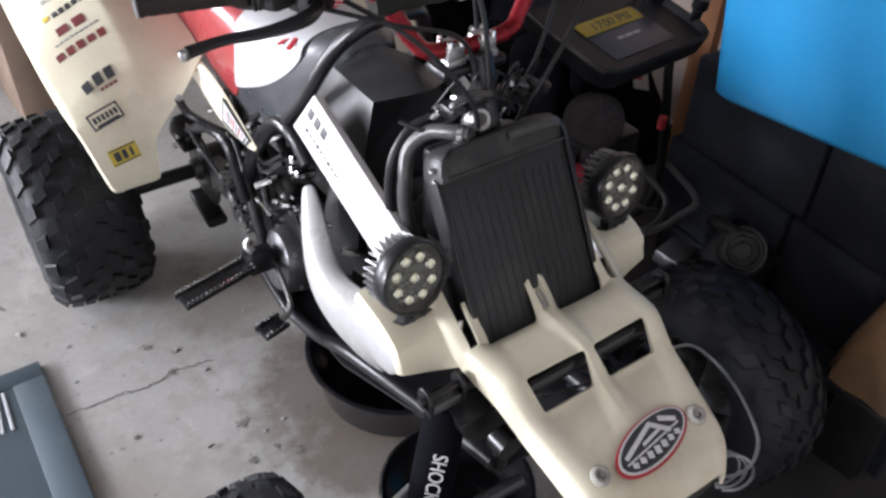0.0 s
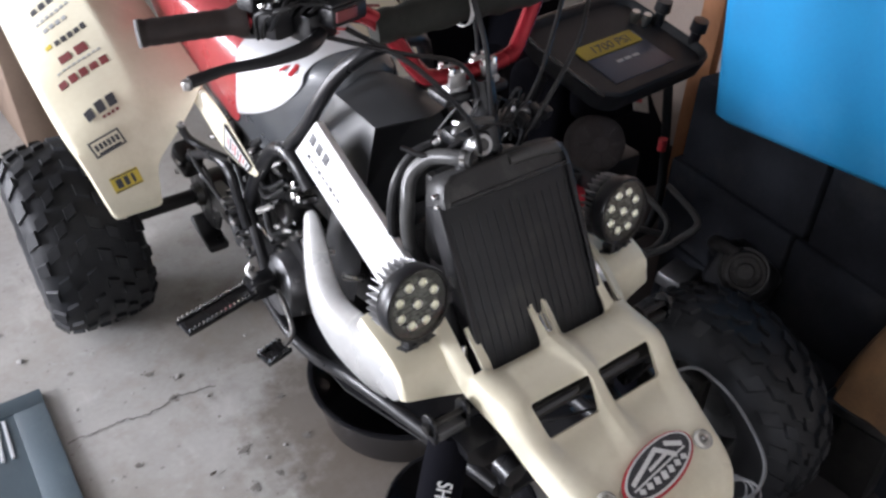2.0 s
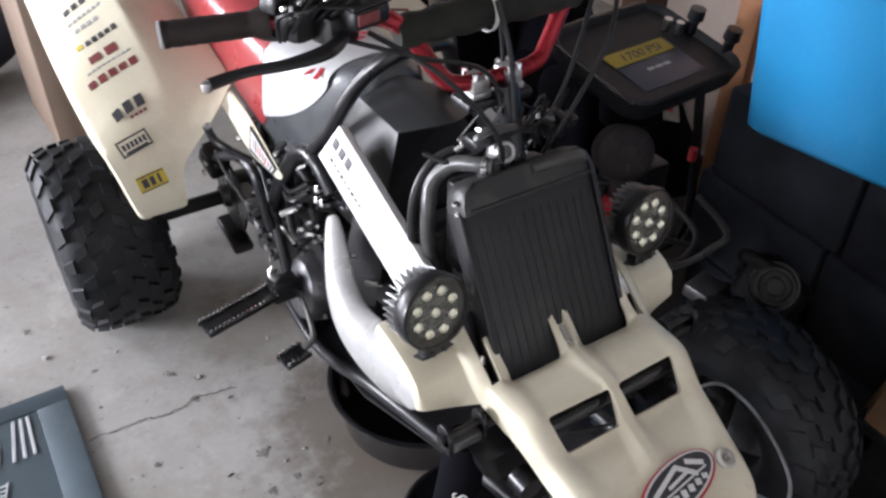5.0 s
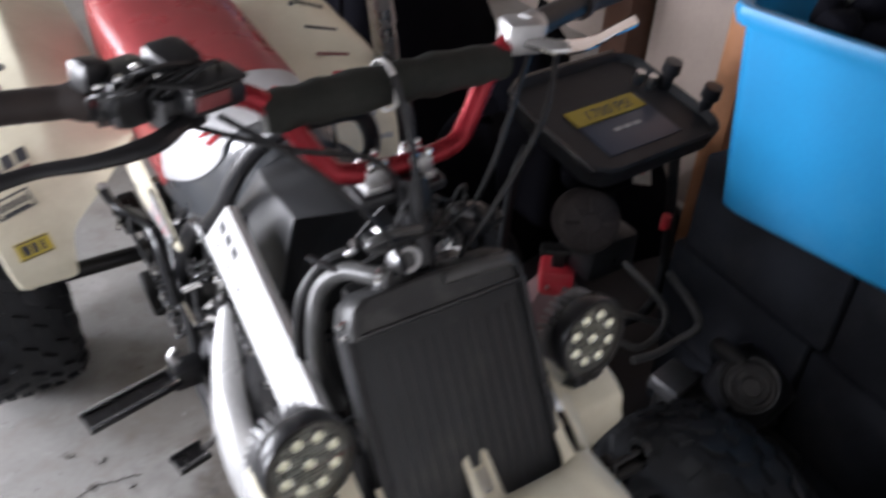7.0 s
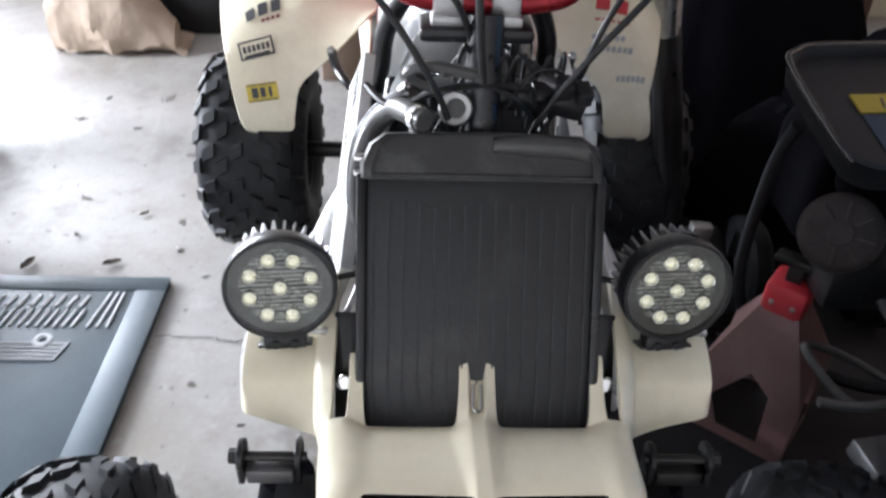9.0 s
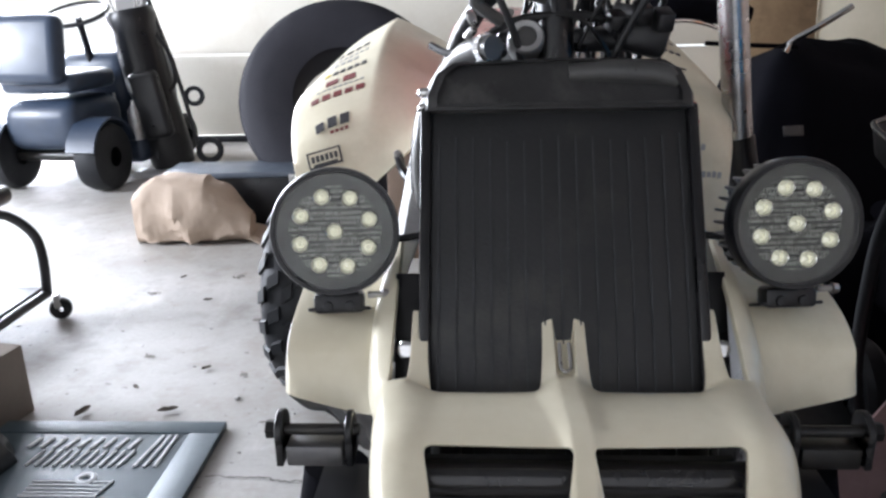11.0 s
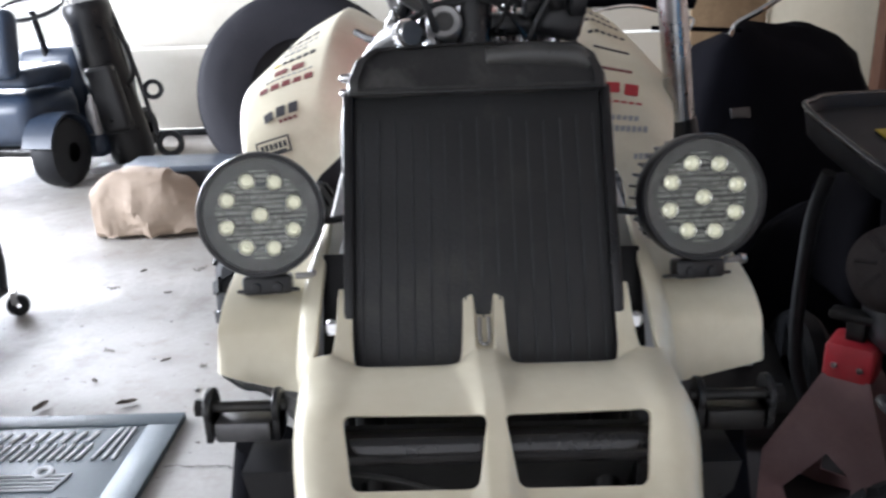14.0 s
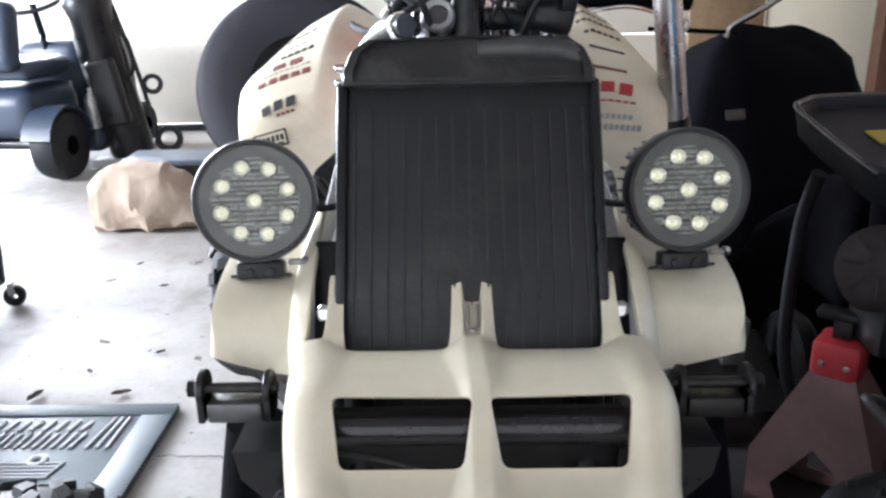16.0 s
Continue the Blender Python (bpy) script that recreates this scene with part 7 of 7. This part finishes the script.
part("lid", box(0.70, 0.235, 0.026, pose(0, 0, 0.2365), 0.006), BOARDBLUE, chest_low, "slate-blue lid")
for x in (-0.2, 0.2):
    part("hasp", box(0.03, 0.006, 0.05, pose(x, -0.119, 0.215), 0.002), STEEL, chest_low)

# garden tractor seen from behind
gt = thing("garden_tractor", "dark blue garden tractor standing against the daylight", "tractor", (-2.28, 3.50, 0.0), (0, 0, -8))
for s in (-1, 1):
    part("wheel", revolve([(0.05, -0.07), (0.13, -0.075), (0.165, -0.06), (0.175, -0.03), (0.175, 0.03), (0.165, 0.06), (0.13, 0.075), (0.05, 0.07)], 36, m=pose(s * 0.27, -0.12, 0.176, 0, 90, 0)), RUBBER, gt, "black rear wheel")
    part("front_wheel", revolve([(0.04, -0.05), (0.11, -0.05), (0.13, -0.03), (0.13, 0.03), (0.11, 0.05), (0.04, 0.05)], 28, m=pose(s * 0.24, 0.75, 0.131, 0, 90, 0)), RUBBER, gt, "black front wheel")
part("body", box(0.44, 0.46, 0.26, pose(0, 0.0, 0.34), 0.09, seg=5), TRACTOR, gt)
for s in (-1, 1):
    part("wheel_guard", thicken(loft([[(s * x, -0.12 + 0.20 * math.cos(radians(a)), 0.18 + 0.20 * math.sin(radians(a))) for x in (0.19, 0.27, 0.345)] for a in range(15, 171, 15)]), 0.012), TRACTOR, gt, "dark curved wheel guard")
part("hood", box(0.40, 0.60, 0.42, pose(0, 0.58, 0.46), 0.07, seg=3), TRACTOR, gt)
part("deck", box(0.72, 0.5, 0.14, pose(0, 0.35, 0.16), 0.04, seg=3), TRACTOR, gt)
part("seat", box(0.42, 0.40, 0.10, pose(0, 0.0, 0.55), 0.04, seg=3), TRACTOR, gt, "dark seat")
part("seat_back", box(0.38, 0.11, 0.34, pose(0, -0.20, 0.72, -10), 0.053, seg=5), TRACTOR, gt, "dark seat back")
part("axle", rod((-0.26, -0.12, 0.176), (0.26, -0.12, 0.176), 0.03, 14), ENGINE, gt)
part("steering_column", rod((0, 0.32, 0.55), (0, 0.24, 0.86), 0.02, 12), BLACK, gt)
part("steering_wheel", revolve([(0.165, -0.012), (0.18, 0.0), (0.165, 0.012), (0.15, 0.0), (0.165, -0.012)], 32, m=pose(0, 0.23, 0.87, 20)), BLACK, gt)
part("bag_frame", tube([(-0.30, -0.30, 0.20), (-0.32, -0.42, 0.32), (-0.25, -0.46, 0.36)], 0.012, 8, 4), STEEL, gt)

# golf bag on a push cart
gb_ = thing("golf_bag_cart", "dark golf bag strapped on a folding push cart", "golf cart", (-1.80, 3.72, 0.0), (0, -10, 0))
part("bag", revolve([(0, 0.05), (0.11, 0.05), (0.12, 0.08), (0.115, 0.45), (0.125, 0.50), (0.12, 0.80), (0.135, 0.86), (0.12, 0.90), (0, 0.88)], 28), BLACK, gb_, "black golf bag")
part("pocket", box(0.16, 0.08, 0.36, pose(0.02, -0.12, 0.40), 0.03, seg=3), BLACK, gb_)
part("strap", tube([(0.12, -0.02, 0.75), (0.17, -0.04, 0.62), (0.16, -0.05, 0.50), (0.11, -0.04, 0.45)], 0.012, 8, 5, flat=0.4), BLACK, gb_)
random.seed(31)
for k in range(7):
    a = random.uniform(0, 6.28)
    top = V((0.09 * math.cos(a), 0.09 * math.sin(a), 1.02 + random.uniform(-0.05, 0.12)))
    part("club_shaft", rod((0.06 * math.cos(a), 0.06 * math.sin(a), 0.85), top, 0.005, 8), CHROME, gb_)
    part("club_head", box(0.07, 0.03, 0.045, Matrix.Translation(top) @ pose(0.02, 0, 0.01, 20, 30 * random.uniform(-1, 1), random.uniform(0, 360)), 0.010), CHROME if k % 2 else BLACK, gb_)
part("bottle", revolve([(0, 0), (0.035, 0), (0.036, 0.01), (0.036, 0.15), (0.015, 0.19), (0.015, 0.21), (0, 0.21)], 20, m=pose(-0.10, -0.14, 0.24, 0, 10, 0)), ALLOY, gb_, "silver bottle")
part("cart_frame", tube([(0.16, 0.0, 0.12), (0.15, 0.02, 0.50), (0.10, 0.05, 0.95)], 0.012, 10, 4), BLACK, gb_)
for x, z, r in ((0.24, 0.40, 0.055), (0.24, 0.10, 0.075)):
    part("cart_wheel", revolve([(r * 0.55, -0.010), (r * 0.9, -0.014), (r, 0), (r * 0.9, 0.014), (r * 0.55, 0.010), (r * 0.55, -0.010)], 26, m=pose(x, -0.06, z, 80, 0, 15)), RUBBER, gb_, "small black cart wheel")
part("base_plate", box(0.26, 0.16, 0.03, pose(-0.06, -0.10, 0.035, 0, 10, 0), 0.008), WHITEVINYL, gb_, "pale base plate")
part("rung", box(0.12, 0.02, 0.02, pose(-0.20, -0.05, 0.30, 0, 10, 0), 0.004), ALLOY, gb_)
part("rung", box(0.12, 0.02, 0.02, pose(-0.20, -0.05, 0.18, 0, 10, 0), 0.004), ALLOY, gb_)
part("side_stay", rod((-0.26, -0.05, 0.03), (-0.20, -0.04, 0.50), 0.008, 8), ALLOY, gb_)

# wheeled stand at the edge of the view
ws = thing("wheeled_stand", "low black tube stand on casters with a dark tray", "stand", (-1.44, 1.62, 0.0))
part("hoop", tube([(0.0, 0.0, 0.09), (0.008, 0.0, 0.20), (-0.004, 0.0, 0.28), (-0.06, 0.0, 0.335), (-0.14, 0.0, 0.352), (-0.45, 0.0, 0.352)], 0.015, 12, 6), BLACK, ws, "bent black tube")
part("rail", rod((0.0, 0.01, 0.092), (-0.02, -0.62, 0.092), 0.014, 12), DARKGREY, ws, "grey tube rail")
part("rail", rod((-0.55, 0.01, 0.092), (-0.55, -0.62, 0.092), 0.014, 12), DARKGREY, ws, "grey tube rail")
part("tray", box(0.52, 0.40, 0.018, pose(-0.28, -0.18, 0.10), 0.006), BLACK, ws, "dark tray")
part("pad", box(0.36, 0.26, 0.06, pose(-0.30, 0.0, 0.385), 0.025, seg=3), BLACK, ws, "dark padded top")
for x, y in ((0.005, 0.02), (-0.02, -0.62), (-0.55, 0.02), (-0.55, -0.62)):
    cst = revolve([(0.008, -0.012), (0.030, -0.014), (0.034, -0.008), (0.034, 0.008), (0.030, 0.014), (0.008, 0.012), (0.008, -0.012)], 24, m=pose(x + 0.02, y, 0.035, 90, 0, 25))
    c = part("caster", cst, RUBBER, ws, "black caster wheel")
    part("fork", box(0.02, 0.05, 0.045, pose(x + 0.012, y, 0.062, 0, 0, 25), 0.006), STEEL, c)

carton = thing("cardboard_box", "brown cardboard box with a pale label", "box", (-1.36, 0.98, 0.0), (0, 0, -12))
part("carton_body", box(0.30, 0.22, 0.18, pose(0, 0, 0.0905), 0.004), CARD, carton)
part("tape", box(0.302, 0.05, 0.001, pose(0, 0, 0.1815)), PAPER, carton, "strip of brown tape")
part("label", box(0.08, 0.002, 0.06, pose(0.05, -0.1115, 0.07)), WHITE, carton, "pale paper label")
solo("rubber_boot", draped(0.24, 0.26, 0.10, 15, 0.7, 6, 26), BLACK, "crumpled black rubber boot lying on the mat", "boot", pose(-1.22, 0.74, 0.017))

tall = thing("cardboard_box", "tall brown cardboard carton standing behind the quad", "box", (-0.36, 2.41, 0.0), (0, 0, 3))
carton_body = part("carton_body", box(0.150, 0.42, 0.62, pose(0, 0, 0.3105), 0.004), BROWNCARD, tall)
part("tape", box(0.040, 0.001, 0.16, pose(0.01, -0.2110, 0.54)), PAPER, carton_body, "strip of brown tape")
for sy in (-1, 1):
    part("flap", box(0.145, 0.003, 0.050, pose(0, sy * 0.218, 0.640, sy * -24), 0.001), BROWNCARD, tall, "bent carton flap")
